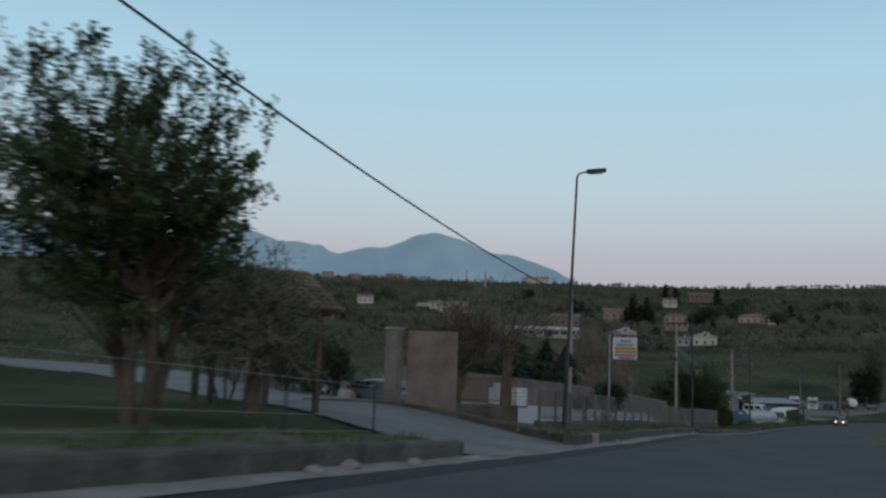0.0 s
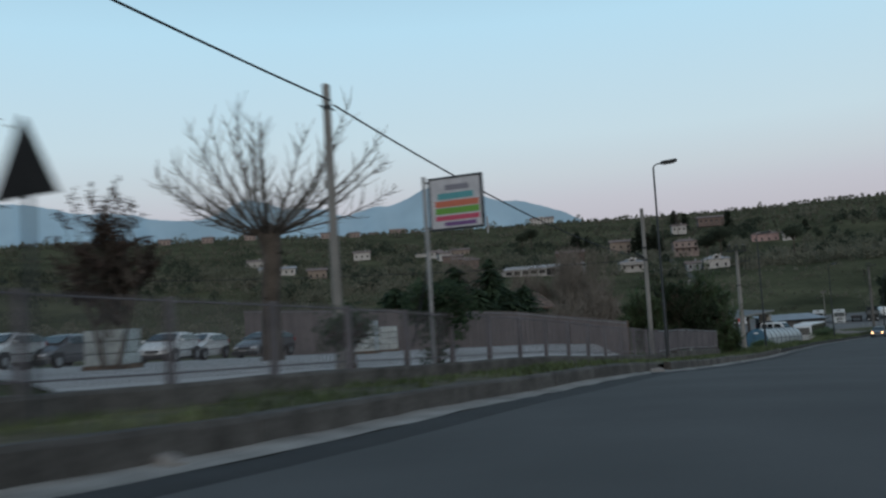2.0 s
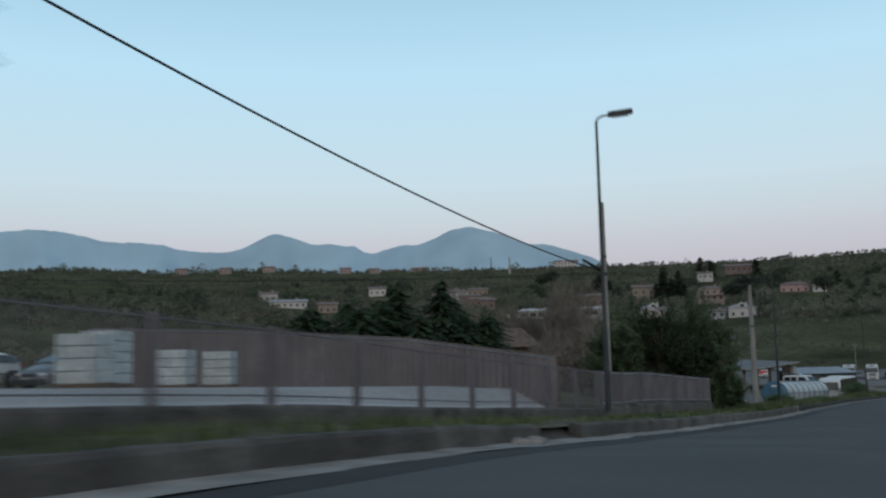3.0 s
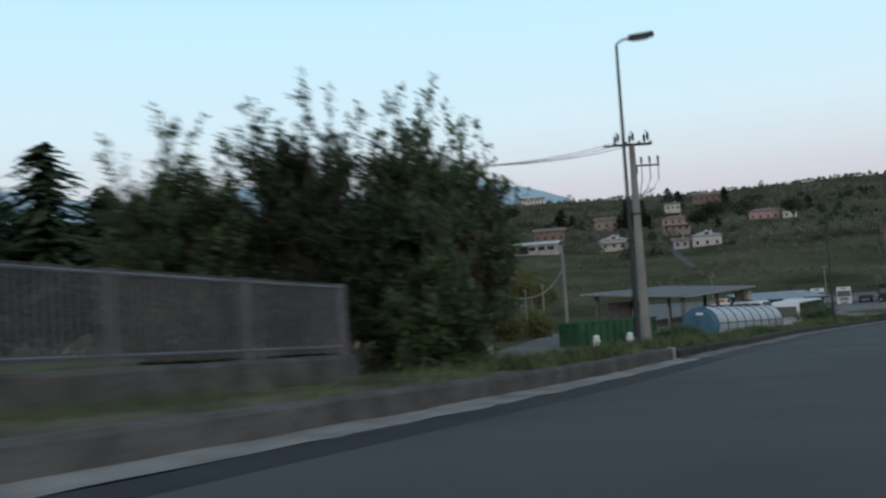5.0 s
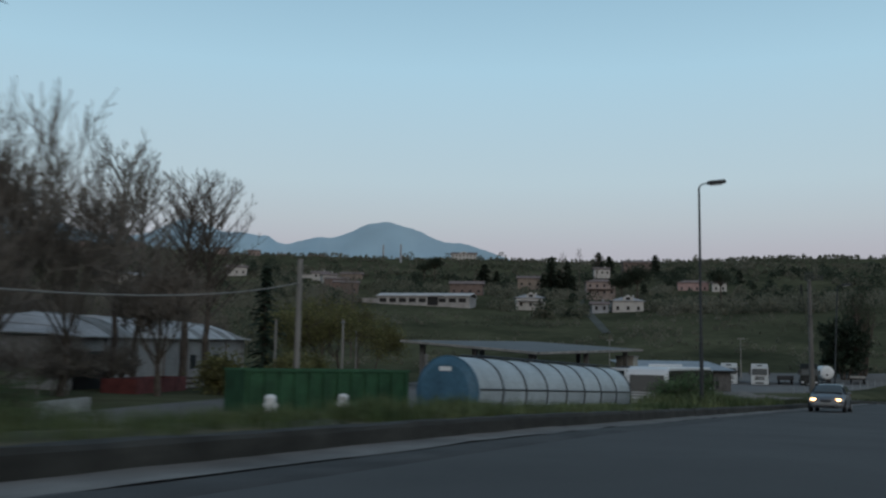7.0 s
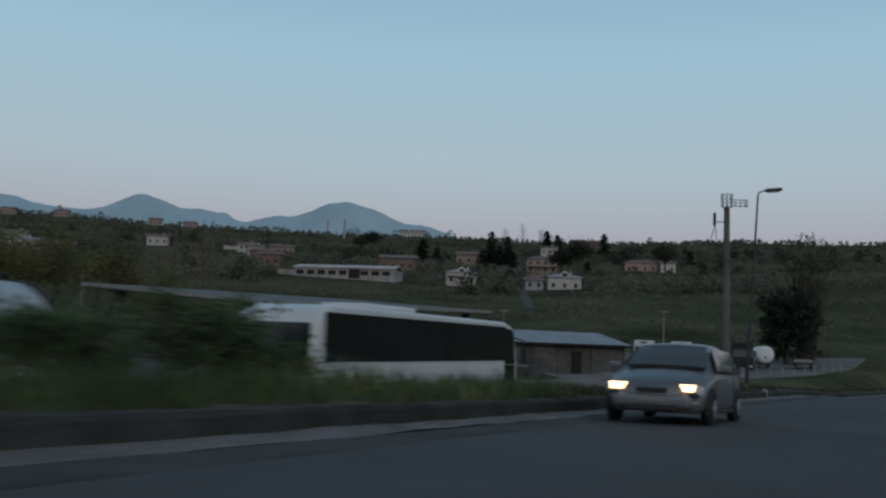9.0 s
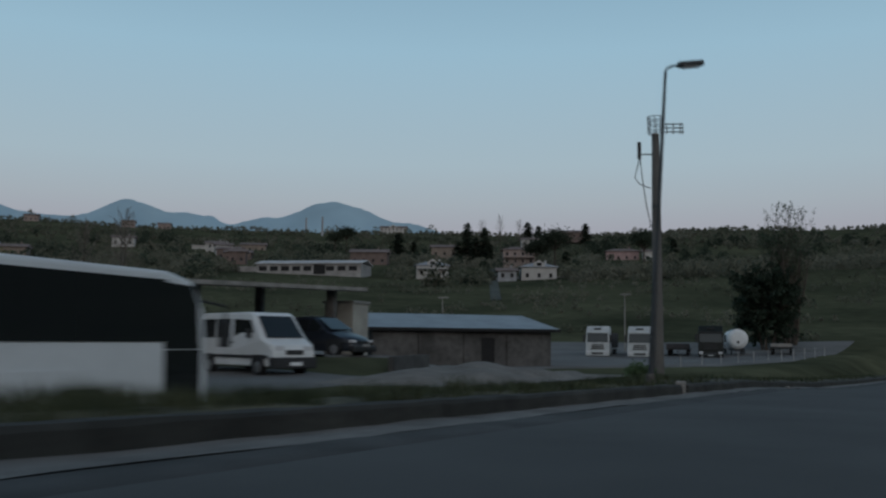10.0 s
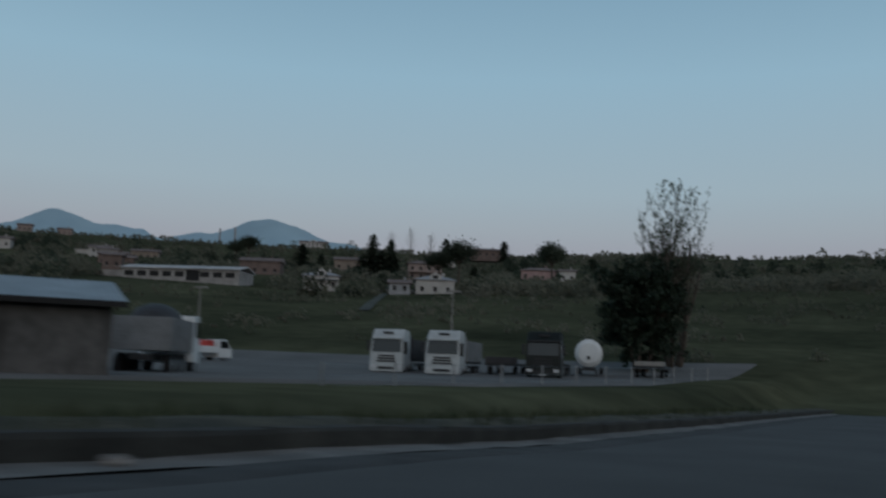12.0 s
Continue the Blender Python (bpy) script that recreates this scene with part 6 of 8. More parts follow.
for v in bm.verts:
    v.co = Vector((2.8 + v.co.x * 2.2, v.co.y * 1.1, 2.4 + max(-0.2, v.co.z) * 0.85))
part("covered_load", bm, DARK_BED, body_, "dark tarpaulin over a load")
lofted([(5.5, 0.7), (5.5, 2.85), (6.9, 2.9), (7.35, 1.9), (7.45, 0.6)], 1.22, WHITE, "cab", dt, bevel=0.07)
for s in (-1, 1):
    side_panel([(5.9, 1.85), (7.15, 1.85), (6.9, 2.6), (5.9, 2.6)], s * 1.22, 0.05, GLASS, "side_window", dt)
    for x in (0.9, 2.3, 3.7, 6.4):
        wheel(dt, x, s * 1.02, 0.52, 0.52, 0.32, s)
ft = tagged(empty("flatbed_truck", heading(268.5, 42.5, -8.55, -10)), "small white flatbed truck with a red load", "truck")
lofted([(3.2, 0.45), (3.2, 1.95), (4.2, 2.0), (4.9, 1.2), (5.0, 0.45)], 0.95, WHITE, "cab", ft, bevel=0.06)
part("bed", box(-0.6, -1.0, 0.85, 3.1, 1.0, 1.05, 0.02), WHITE, ft)
part("drop_side", box(-0.6, -1.03, 1.05, 3.1, -0.98, 1.4, 0.01), WHITE, ft)
part("load", box(1.9, -0.7, 1.05, 2.8, 0.7, 1.9, 0.03), material("red_load", (0.45, 0.06, 0.05), 0.6, vary=0.15, bump=0.05), ft, "red crate")
for s in (-1, 1):
    side_panel([(3.4, 1.25), (4.6, 1.25), (4.2, 1.85), (3.4, 1.85)], s * 0.95, 0.05, GLASS, "side_window", ft)
    for x in (0.3, 4.1):
        wheel(ft, x, s * 0.82, 0.34, 0.34, 0.22, s)

# storage tank
TANK_BLUE = material("tank_blue", (0.05, 0.12, 0.18), 0.5, vary=0.2, scale=0.8, grain=10, bump=0.05)
TANK_PALE = material("tank_pale_blue", (0.36, 0.41, 0.44), 0.45, vary=0.15, scale=1.2, grain=8, bump=0.05)
tank = tagged(empty("storage_tank", Matrix.Translation((146.2, 20.3, -8.15)) @ Matrix.Rotation(math.atan2(-2.2, 15.2), 4, "Z") @ Matrix.Rotation(radians(1.6), 4, "Y")), "long pale blue cylindrical storage tank lying down", "tank")
R_ = 1.28
for i in range(8):
    part("shell_ring", tube((0.05 + i * 1.92, 0, 1.38), (1.94 + i * 1.92, 0, 1.38), R_, None, 36), TANK_PALE, tank)
for i in range(9):
    part("hoop", tube((0.0 + i * 1.92, 0, 1.38), (0.07 + i * 1.92, 0, 1.38), R_ + 0.035, None, 36), STEEL_DARK if i else TANK_BLUE, tank, "dark hoop band" if i else "")
bm = bmesh.new()
add_tube(bm, (0.02, 0, 1.38), (-0.20, 0, 1.38), R_, R_ * 0.8, 36)
end_ = part("end_plate", bm, TANK_BLUE, tank, "blue end plate")
part("label_plate", box(-0.215, -0.28, 2.12, -0.195, 0.22, 2.28, 0.004), WHITE, end_, "small white label plate")
part("manhole", tube((-0.19, 0.15, 0.75), (-0.27, 0.15, 0.75), 0.30, None, 16), PLASTIC, end_, "dark manhole cover")
for x in (2, 7.5, 13):
    part("saddle", box(x - 0.2, -1.0, -0.3, x + 0.2, 1.0, 0.35, 0.02), CONCRETE, tank)
for s in (-1, 1):
    part("side_pipe", tube((0.2, s * (R_ + 0.02), 1.5), (15.2, s * (R_ + 0.02), 1.5), 0.03, None, 6), STEEL_DARK, tank)
bm = bmesh.new()
for s in (-0.35, 0.35):
    add_tube(bm, (1.5, s, 2.75), (15.0, s, 2.75), 0.025, None, 6)
    for i in range(8):
        add_tube(bm, (1.6 + i * 1.9, s, 2.55), (1.6 + i * 1.9, s, 2.76), 0.02, None, 5)
part("top_rail", bm, STEEL_DARK, tank)

# green skip and white bollards
GREEN = material("green_container_paint", (0.024, 0.078, 0.038), 0.7, vary=0.3, scale=0.8, grain=12, bump=0.1)
a_, b_ = Vector((146.9, 29.5)), Vector((153.4, 25.2))
ang = math.atan2(b_.y - a_.y, b_.x - a_.x)
Ls = (b_ - a_).length
skip = tagged(empty("waste_container", Matrix.Translation((a_.x, a_.y, -8.1)) @ Matrix.Rotation(ang, 4, "Z")), "long green steel waste container with ribbed sides", "container")
for nm, bb in (("floor", (0, 0, 0.15, Ls, 2.3, 0.27)), ("side", (0, 0, 0.27, Ls, 0.06, 1.9)), ("side", (0, 2.24, 0.27, Ls, 2.3, 1.9)), ("end", (0, 0.06, 0.27, 0.06, 2.24, 1.9)), ("end", (Ls - 0.06, 0.06, 0.27, Ls, 2.24, 1.9))):
    part(nm, box(*bb, 0.01), GREEN, skip)
for i in range(12):
    x = 0.15 + i * (Ls - 0.4) / 11
    for y in (-0.06, 2.36):
        part("rib", box(x, y - 0.06, 0.27, x + 0.1, y + 0.06, 1.85, 0.01), GREEN, skip)
bm = bmesh.new()
add_box(bm, -0.04, -0.08, 1.84, Ls + 0.04, 0.05, 1.96, 0.01)
add_box(bm, -0.04, 2.25, 1.84, Ls + 0.04, 2.38, 1.96, 0.01)
part("top_rim", bm, GREEN, skip)
for x in (0.6, Ls - 0.8):
    part("skid", box(x, 0.2, 0.0, x + 0.3, 2.1, 0.15, 0.01), RUST, skip)
for x, y in ((146.4, 27.9), (149.2, 26.2)):
    bl = tagged(empty("hydrant", Matrix.Translation((x, y, -8.05))), "squat white painted hydrant in the grass", "hydrant", "white hydrants")
    part("body", tube((0, 0, -0.2), (0, 0, 0.75), 0.24, 0.22, 14), WHITE, bl)
    bm = bmesh.new()
    bmesh.ops.create_uvsphere(bm, u_segments=14, v_segments=8, radius=0.24)
    for v in bm.verts:
        v.co.z = v.co.z * 0.7 + 0.78
    part("dome", bm, WHITE, bl)
    part("outlet", tube((0, -0.3, 0.5), (0, 0.3, 0.5), 0.09, None, 10), WHITE, bl)

# ---------------------------------------------------------------- far houses
FAR_WHITE = material("far_white_plaster", (0.42, 0.41, 0.40), 0.9, vary=0.12, scale=2, grain=3, bump=0)
FAR_PINK = material("far_pink_plaster", (0.27, 0.22, 0.205), 0.9, vary=0.15, scale=2, grain=3, bump=0)
FAR_ROSE = material("far_rose_plaster", (0.32, 0.225, 0.22), 0.9, vary=0.15, scale=2, grain=3, bump=0)
FAR_BRICK = material("far_raw_brick", (0.155, 0.118, 0.108), 0.95, vary=0.2, scale=2, grain=3, bump=0)
FAR_ORANGE = material("far_orange_plaster", (0.24, 0.20, 0.172), 0.9, vary=0.15, scale=2, grain=3, bump=0)
FAR_TILE = material("far_roof_tile", (0.19, 0.15, 0.14), 0.95, vary=0.2, scale=2, grain=3, bump=0)
FAR_GREY = material("far_grey_roof", (0.30, 0.31, 0.33), 0.9, vary=0.15, scale=2, grain=3, bump=0)


def house(x, y, w, d, h, az, wall, roof, label, pitch=0.35, z=None, hip=False, dormer=False, porch=False):
    """A far house: w along its front, which faces az."""
    zb = ground_height(x, y) - 0.5 if z is None else z
    HOUSES.append((x, y, w))
    root = tagged(empty("house", Matrix.Translation((x, y, zb)) @ Matrix.Rotation(radians(az + 90), 4, "Z")), label, "house", "houses on the far hillside")
    part("wall", box(-w / 2, -d / 2, -2, w / 2, d / 2, h), wall, root)
    rise = d / 2 * pitch
    bm = bmesh.new()
    ov = 0.7
    e = [(-w / 2 - ov, -d / 2 - ov, h), (w / 2 + ov, -d / 2 - ov, h), (w / 2 + ov, d / 2 + ov, h), (-w / 2 - ov, d / 2 + ov, h)]
    inset = d / 2 if hip else 0
    r = [(-w / 2 - ov + inset, 0, h + rise), (w / 2 + ov - inset, 0, h + rise)]
    vb = [bm.verts.new((p[0], p[1], p[2] - 0.15)) for p in e]
    vt = [bm.verts.new(p) for p in e]
    vr = [bm.verts.new(p) for p in r]
    bm.faces.new(vb[::-1])
    for i in range(4):
        bm.faces.new((vb[i], vb[(i + 1) % 4], vt[(i + 1) % 4], vt[i]))
    bm.faces.new((vt[0], vt[1], vr[1], vr[0]))
    bm.faces.new((vt[2], vt[3], vr[0], vr[1]))
    bm.faces.new((vt[1], vt[2], vr[1]))
    bm.faces.new((vt[3], vt[0], vr[0]))
    bmesh.ops.recalc_face_normals(bm, faces=bm.faces)
    rf = part("roof", bm, roof, root)
    part("chimney", box(w * 0.2, 0.5, h + rise * 0.4, w * 0.2 + 0.6, 1.1, h + rise + 0.9), wall, rf)
    floors = max(1, int(h / 3))
    n = max(2, int(w / 3.2))
    for fl_ in range(floors):
        for i in range(n):
            xx = -w / 2 + w * (i + 0.5) / n
            zz = 1.0 + fl_ * 3.0
            wd = part("window", box(xx - 0.5, -d / 2 - 0.05, zz, xx + 0.5, -d / 2 + 0.02, zz + 1.35), BLACK, root, "dark window")
            part("sill", box(xx - 0.6, -d / 2 - 0.15, zz - 0.12, xx + 0.6, -d / 2, zz), FAR_GREY, wd)
        for i in range(2):
            yy = -d / 4 + i * d / 2
            part("window", box(-w / 2 - 0.05, yy - 0.5, 1.0 + fl_ * 3, -w / 2 + 0.02, yy + 0.5, 2.35 + fl_ * 3), BLACK, root, "dark window")
    if dormer:
        dm = part("dormer", prism_y([(-w * 0.16, h - 0.1), (w * 0.16, h - 0.1), (w * 0.16, h + 1.0), (0, h + 2.3), (-w * 0.16, h + 1.0)], -d / 2 - 0.1, 0.0), wall, root)
        part("dormer_window", box(-0.8, -d / 2 - 0.16, h + 0.3, 0.8, -d / 2 - 0.08, h + 1.3), BLACK, dm)
    if porch:
        pr_ = part("porch_roof", box(-w / 2, -d / 2 - 2.2, 2.9, w / 2, -d / 2, 3.1), roof, root)
        for i in range(4):
            xx = -w / 2 + 0.3 + i * (w - 0.6) / 3
            part("porch_column", box(xx - 0.15, -d / 2 - 2.1, 0, xx + 0.15, -d / 2 - 1.8, 2.9), wall, pr_)
    return root


W_ = 200
HOUSES = []
house(480, 125.4, 11.5, 9, 4.4, W_ + 3, FAR_WHITE, FAR_GREY, "white villa with a dormer gable and wide eaves", z=15.0, hip=True, dormer=True, porch=True)
house(468, 83, 11.5, 9, 4.5, W_, FAR_WHITE, FAR_GREY, "white villa with a grey hipped roof and dormer", z=12.6, hip=True, dormer=True)
house(462, 92, 6, 7, 3.2, W_, FAR_GREY, FAR_TILE, "low grey annexe beside a white villa", z=12.4)
house(557, 115, 13.5, 9, 6.6, W_, FAR_PINK, FAR_TILE, "pinkish two-storey villa with a verandah", z=25.4, hip=True, porch=True)
house(617, 80, 15.5, 9, 4.8, W_ - 8, FAR_ROSE, FAR_TILE, "rose-painted villa with a low tiled roof", z=31.2, hip=True)
house(612, 66, 7, 6, 4.6, W_ - 8, FAR_WHITE, FAR_TILE, "small white house beside an umbrella pine")
house(527, 172, 15.5, 10, 5.2, W_ - 2, FAR_BRICK, FAR_TILE, "unfinished red brick house with a tiled roof", z=24.2)
house(586, 160, 12.5, 9, 7.8, W_, FAR_ORANGE, FAR_TILE, "orange plastered house among tall conifers", z=29.2)
house(938, 340, 24, 12, 6.4, W_, FAR_WHITE, FAR_TILE, "large pale house on the ridge", dormer=True)
house(709, 128, 18, 9, 4.0, W_, FAR_BRICK, FAR_TILE, "long low house with a brown roof on the crest", z=53.0)
house(705, 150, 10, 8, 4.0, W_, FAR_WHITE, FAR_TILE, "pale house just under the crest", z=49.0)
house(576, 290, 11, 8, 5.2, W_ + 6, FAR_WHITE, FAR_GREY, "white plastered village house with a flat grey roof", pitch=0.1, z=35.5)
house(566, 276, 9, 8, 6.2, W_ + 6, FAR_WHITE, FAR_TILE, "tall white plastered village house", z=34.0)
house(558, 266, 8, 8, 4.6, W_ + 20, FAR_WHITE, FAR_TILE, "low white village house turned to the lane", z=33.6)
house(548, 255, 12, 8, 5.0, W_ + 2, FAR_BRICK, FAR_TILE, "reddish brick village house", z=30.0)
house(536, 243, 12, 8, 4.2, W_ + 6, FAR_BRICK, FAR_TILE, "long reddish village house", z=27.8)
house(600, 275, 13, 8, 4.2, W_ + 6, FAR_ORANGE, FAR_TILE, "orange village house higher up", z=38.5)
house(500, 220, 7, 7, 8.0, W_ + 6, FAR_BRICK, FAR_TILE, "narrow unfinished brick house of three storeys", z=20.6)
house(560, 328, 11, 8, 4.4, W_ + 12, FAR_WHITE, FAR_TILE, "small white house in the fields")
house(812, 350, 12, 10, 5, W_, FAR_WHITE, FAR_TILE, "pale house near the ridge", z=66)
house(459, 322, 20, 8, 3.6, W_ + 12, FAR_WHITE, FAR_GREY, "long low white farm building")
house(511, 378, 12, 8, 4.5, W_ + 12, FAR_WHITE, FAR_TILE, "white farm house in fields")
house(447, 287, 10, 8, 4.5, W_ + 12, FAR_ORANGE, FAR_TILE, "orange plastered farm house")
for hx, hy in ((665, 598), (690, 570), (713, 540), (758, 487), (780, 470), (900, 520), (960, 500)):
    house(hx, hy, 10, 8, 4.5, W_ + 15, FAR_PINK, FAR_TILE, "pale house on the skyline")
tower = tagged(empty("apartment_block", Matrix.Translation((1134, 621, ground_height(1134, 621))) @ Matrix.Rotation(radians(W_ + 90), 4, "Z")), "reddish apartment block on the skyline", "apartment block")
part("wall", box(-11, -7, -3, 11, 7, 17), FAR_PINK, tower)
part("roof", box(-11.4, -7.4, 17, 11.4, 7.4, 17.8), FAR_GREY, tower)
for fl_ in range(5):
    for i in range(6):
        part("window", box(-9.6 + i * 3.4, -7.1, 1.2 + fl_ * 3.1, -7.8 + i * 3.4, -6.98, 2.8 + fl_ * 3.1), BLACK, tower, "dark window")
# long low works building
lb = tagged(empty("works_building", Matrix.Translation((461.0, 163.0, ground_height(461, 163) - 0.6)) @ Matrix.Rotation(math.atan2(-37, 7), 4, "Z") @ Matrix.Diagonal((0.95, 1, 1, 1))), "long low works building with a pale roof", "works building")
part("wall", box(-20, -7, -2, 20, 7, 3.6), HALL_WALL, lb)
part("wing", box(-30, -5, -2, -20, 5, 3.0), HALL_WALL, lb)
for s in (-1, 1):
    part("roof", prism([(0, 5.4), (s * 7.8, 3.9), (s * 7.8, 3.6), (0, 5.1)], -20.5, 20.5), HALL_ROOF, lb)
for i in range(9):
    part("window", box(-19 + i * 4.3, -7.08, 1.2, -16 + i * 4.3, -6.98, 2.8), BLACK, lb, "dark window strip")
# the door's dark inside is a flat black panel
part("big_door", box(2, -7.1, 0, 6.5, -6.97, 3.3), BLACK, lb, "black panel for the dark inside of a doorway")
for x, y, zt in ((814, 347, 88.5), (864, 389, 95.5)):
    zc = ground_height(x, y)
    tagged(link_mesh("factory_chimney", tube((x, y, zc - 2), (x, y, zt), 0.9, 0.7, 12), FAR_GREY), "slim factory chimney on the skyline", "chimney", "factory chimneys")
sheet("hill_lane", ([(372, 68.6), (389, 74.2), (504, 110.7), (560, 128.2), (640, 154)], [(372.6, 66.6), (389.7, 72.2), (504.7, 108.7), (560.7, 126.2), (640.7, 152)]), lambda x, y: ground_height(x, y) + 0.25, LANE, "grey lane climbing between the hillside villas", "lane", 80)
for x, y, w, d in ((470, 112, 40, 0.5), (500, 60, 60, 0.5)):
    wall_between("terrace_wall", (x, y), (x + 6, y - w), ground_height(x, y - w / 2) - 2, ground_height(x, y - w / 2) + 1.4, 0.5, FAR_WHITE if d > 1 else CONCRETE, "pale terrace wall on the hillside")

# ---------------------------------------------------------------- trees


def limb(verts, faces, p0, p1, r0, r1, sides):
    d = (p1 - p0)
    if d.length < 1e-5:
        return
    d.normalize()
    u = d.orthogonal().normalized()
    w = d.cross(u)
    k = len(verts)
    for p, r in ((p0, r0), (p1, r1)):
        for i in range(sides):
            a = 2 * math.pi * i / sides
            verts.append(tuple(p + u * (math.cos(a) * r) + w * (math.sin(a) * r)))
    for i in range(sides):
        j = (i + 1) % sides
        faces.append((k + i, k + j, k + sides + j, k + sides + i))


def grow(rng, bins, tips, p, d, length, r, level, levels, spread, kids, up=0.25, thin=0.012, first=1.0):
    """A bent branch in short steps, with its side branches."""
    steps = 4 if level < 2 else 3
    verts, faces = bins[0 if level < 2 else 1]
    q, dirn = Vector(p), Vector(d)
    pts = [q.copy()]
    for i in range(steps):
        dirn = (dirn + Vector((rng.uniform(-1, 1), rng.uniform(-1, 1), rng.uniform(-0.6, 1) * 1.0)) * 0.16 + Vector((0, 0, up * 0.15))).normalized()
        q = q + dirn * (length / steps)
        pts.append(q.copy())
    rr = [max(thin, r * (1 - 0.62 * i / steps)) for i in range(steps + 1)]
    sides = 8 if level == 0 else 5 if level == 1 else 3
    for i in range(steps):
        limb(verts, faces, pts[i], pts[i + 1], rr[i], rr[i + 1], sides)
    if level >= levels:
        tips.append((pts[-1], dirn))
        tips.append((pts[-2], dirn))
        return
    n = kids[min(level, len(kids) - 1)]
    for i in range(n):
        t = rng.uniform(0.35, 1.0) if level else rng.uniform(0.6, 1.0)
        idx = min(steps - 1, int(t * steps))
        at_ = pts[idx].lerp(pts[idx + 1], t * steps - idx)
        a = rng.uniform(0, 2 * math.pi)
        u = dirn.orthogonal().normalized()
        w = dirn.cross(u)
        s = spread * rng.uniform(0.6, 1.2)
        nd = (dirn + (u * math.cos(a) + w * math.sin(a)) * s + Vector((0, 0, up))).normalized()
        grow(rng, bins, tips, at_, nd, length * rng.uniform(0.55, 0.8) * (first if level == 0 else 1.0), max(thin, rr[idx] * 0.55), level + 1, levels, spread, kids, up, thin)


def leaf_cloud(rng, centres, per, reach, size, flat=1.0):
    verts, faces = [], []
    for c in centres:
        for _ in range(per):
            o = Vector((rng.gauss(0, 1), rng.gauss(0, 1), rng.gauss(0, 1))) * reach
            o.z *= flat
            s = size * rng.uniform(0.6, 1.3)
            a = Vector((rng.uniform(-1, 1), rng.uniform(-1, 1), rng.uniform(-1, 1))).normalized()
            b = a.orthogonal().normalized()
            b = (b * math.cos(2.1 * o.x + 9 * o.y) + a.cross(b) * math.sin(2.1 * o.x + 9 * o.y)) * 0.6
            p = Vector(c) + o
            k = len(verts)
            verts += [tuple(p - a * s), tuple(p + b * s), tuple(p + a * s), tuple(p - b * s)]
            faces.append((k, k + 1, k + 2, k + 3))
    return verts, faces


def tree(x, y, z, height, label, seed, levels=4, spread=0.75, kids=(5, 4, 4, 4), trunk=0.3, r=0.16, leaves=None, per=0, reach=0.25, size=0.1, up=0.25, thin=0.012, lean=(0, 0), category="tree", name="tree", bark=None, first=1.4, crown=2.0, skirt=0, twig=None, skirt_low=0.04, skirt_high=0.8):
    """A branching tree; crown is the crown's radius, skirt the leafy clumps that fill it to the ground."""
    rng = random.Random(seed)
    root = tagged(empty(name, Matrix.Translation((x, y, z))), label, category)
    bins, tips = (([], []), ([], [])), []
    th_ = height * trunk
    limb(*bins[0], Vector((0, 0, -0.4)), Vector((0, 0, 0.25)), r * 1.5, r * 1.08, 8)
    grow(rng, bins, tips, Vector((0, 0, 0.2)), Vector((lean[0], lean[1], 1)).normalized(), th_, r * 1.1, 0, levels, spread, kids, up, thin, first)
    tops = sorted(t[0].z for t in tips)
    k = height / tops[-1]
    radii = sorted(math.hypot(t[0].x, t[0].y) for t in tips)
    kw = crown / radii[int(len(radii) * 0.9)]

    def fit(v):
        f = smooth01((v[2] * k) / (height * 0.25) + math.hypot(v[0], v[1]) * 2 - r * 3)
        g = 1 + (kw - 1) * f
        return (v[0] * g, v[1] * g, v[2] * k)

    data_mesh("trunk", [fit(v) for v in bins[0][0]], bins[0][1], bark or BARK, root, smooth=True)
    data_mesh("branch_spray", [fit(v) for v in bins[1][0]], bins[1][1], twig or bark or BARK, root)
    if leaves is not None:
        centres = [Vector(fit(t[0])) for t in tips]
        for _ in range(skirt):
            a, u, t = rng.uniform(0, 6.283), rng.random() ** 0.5, rng.uniform(skirt_low, skirt_high)
            w = crown * 0.95 * (0.7 + 0.3 * math.sin(math.pi * t)) * u
            centres.append(Vector((w * math.cos(a), w * math.sin(a), height * t)))
        cv, cf = leaf_cloud(rng, centres, per, reach, size)
        data_mesh("crown", cv, cf, leaves, root)
    return root


def leaf_along(rng, verts, faces, p, q, n, size, off):
    """Leaves set alternately along a twig from p to q, each a folded blade of two faces."""
    d = (q - p)
    L_ = max(d.length, 1e-4)
    d = d / L_
    u = d.orthogonal().normalized()
    w = d.cross(u)
    for i in range(n):
        t = (i + rng.random()) / n
        a = rng.uniform(0, 6.283)
        side = u * math.cos(a) + w * math.sin(a)
        s_ = size * rng.uniform(0.65, 1.25)
        base = p + d * (L_ * t) + side * off * rng.random()
        axis_ = (side * 0.8 + d * 0.5 + Vector((0, 0, rng.uniform(-0.5, 0.25)))).normalized()
        wide = axis_.cross(Vector((rng.uniform(-0.5, 0.5), rng.uniform(-0.5, 0.5), 1))).normalized() * s_ * 0.36
        mid = base + axis_ * s_ * 0.5
        tip = base + axis_ * s_
        k = len(verts)
        verts += [tuple(base), tuple(mid + wide), tuple(tip), tuple(mid - wide)]
        faces.append((k, k + 1, k + 2, k + 3))


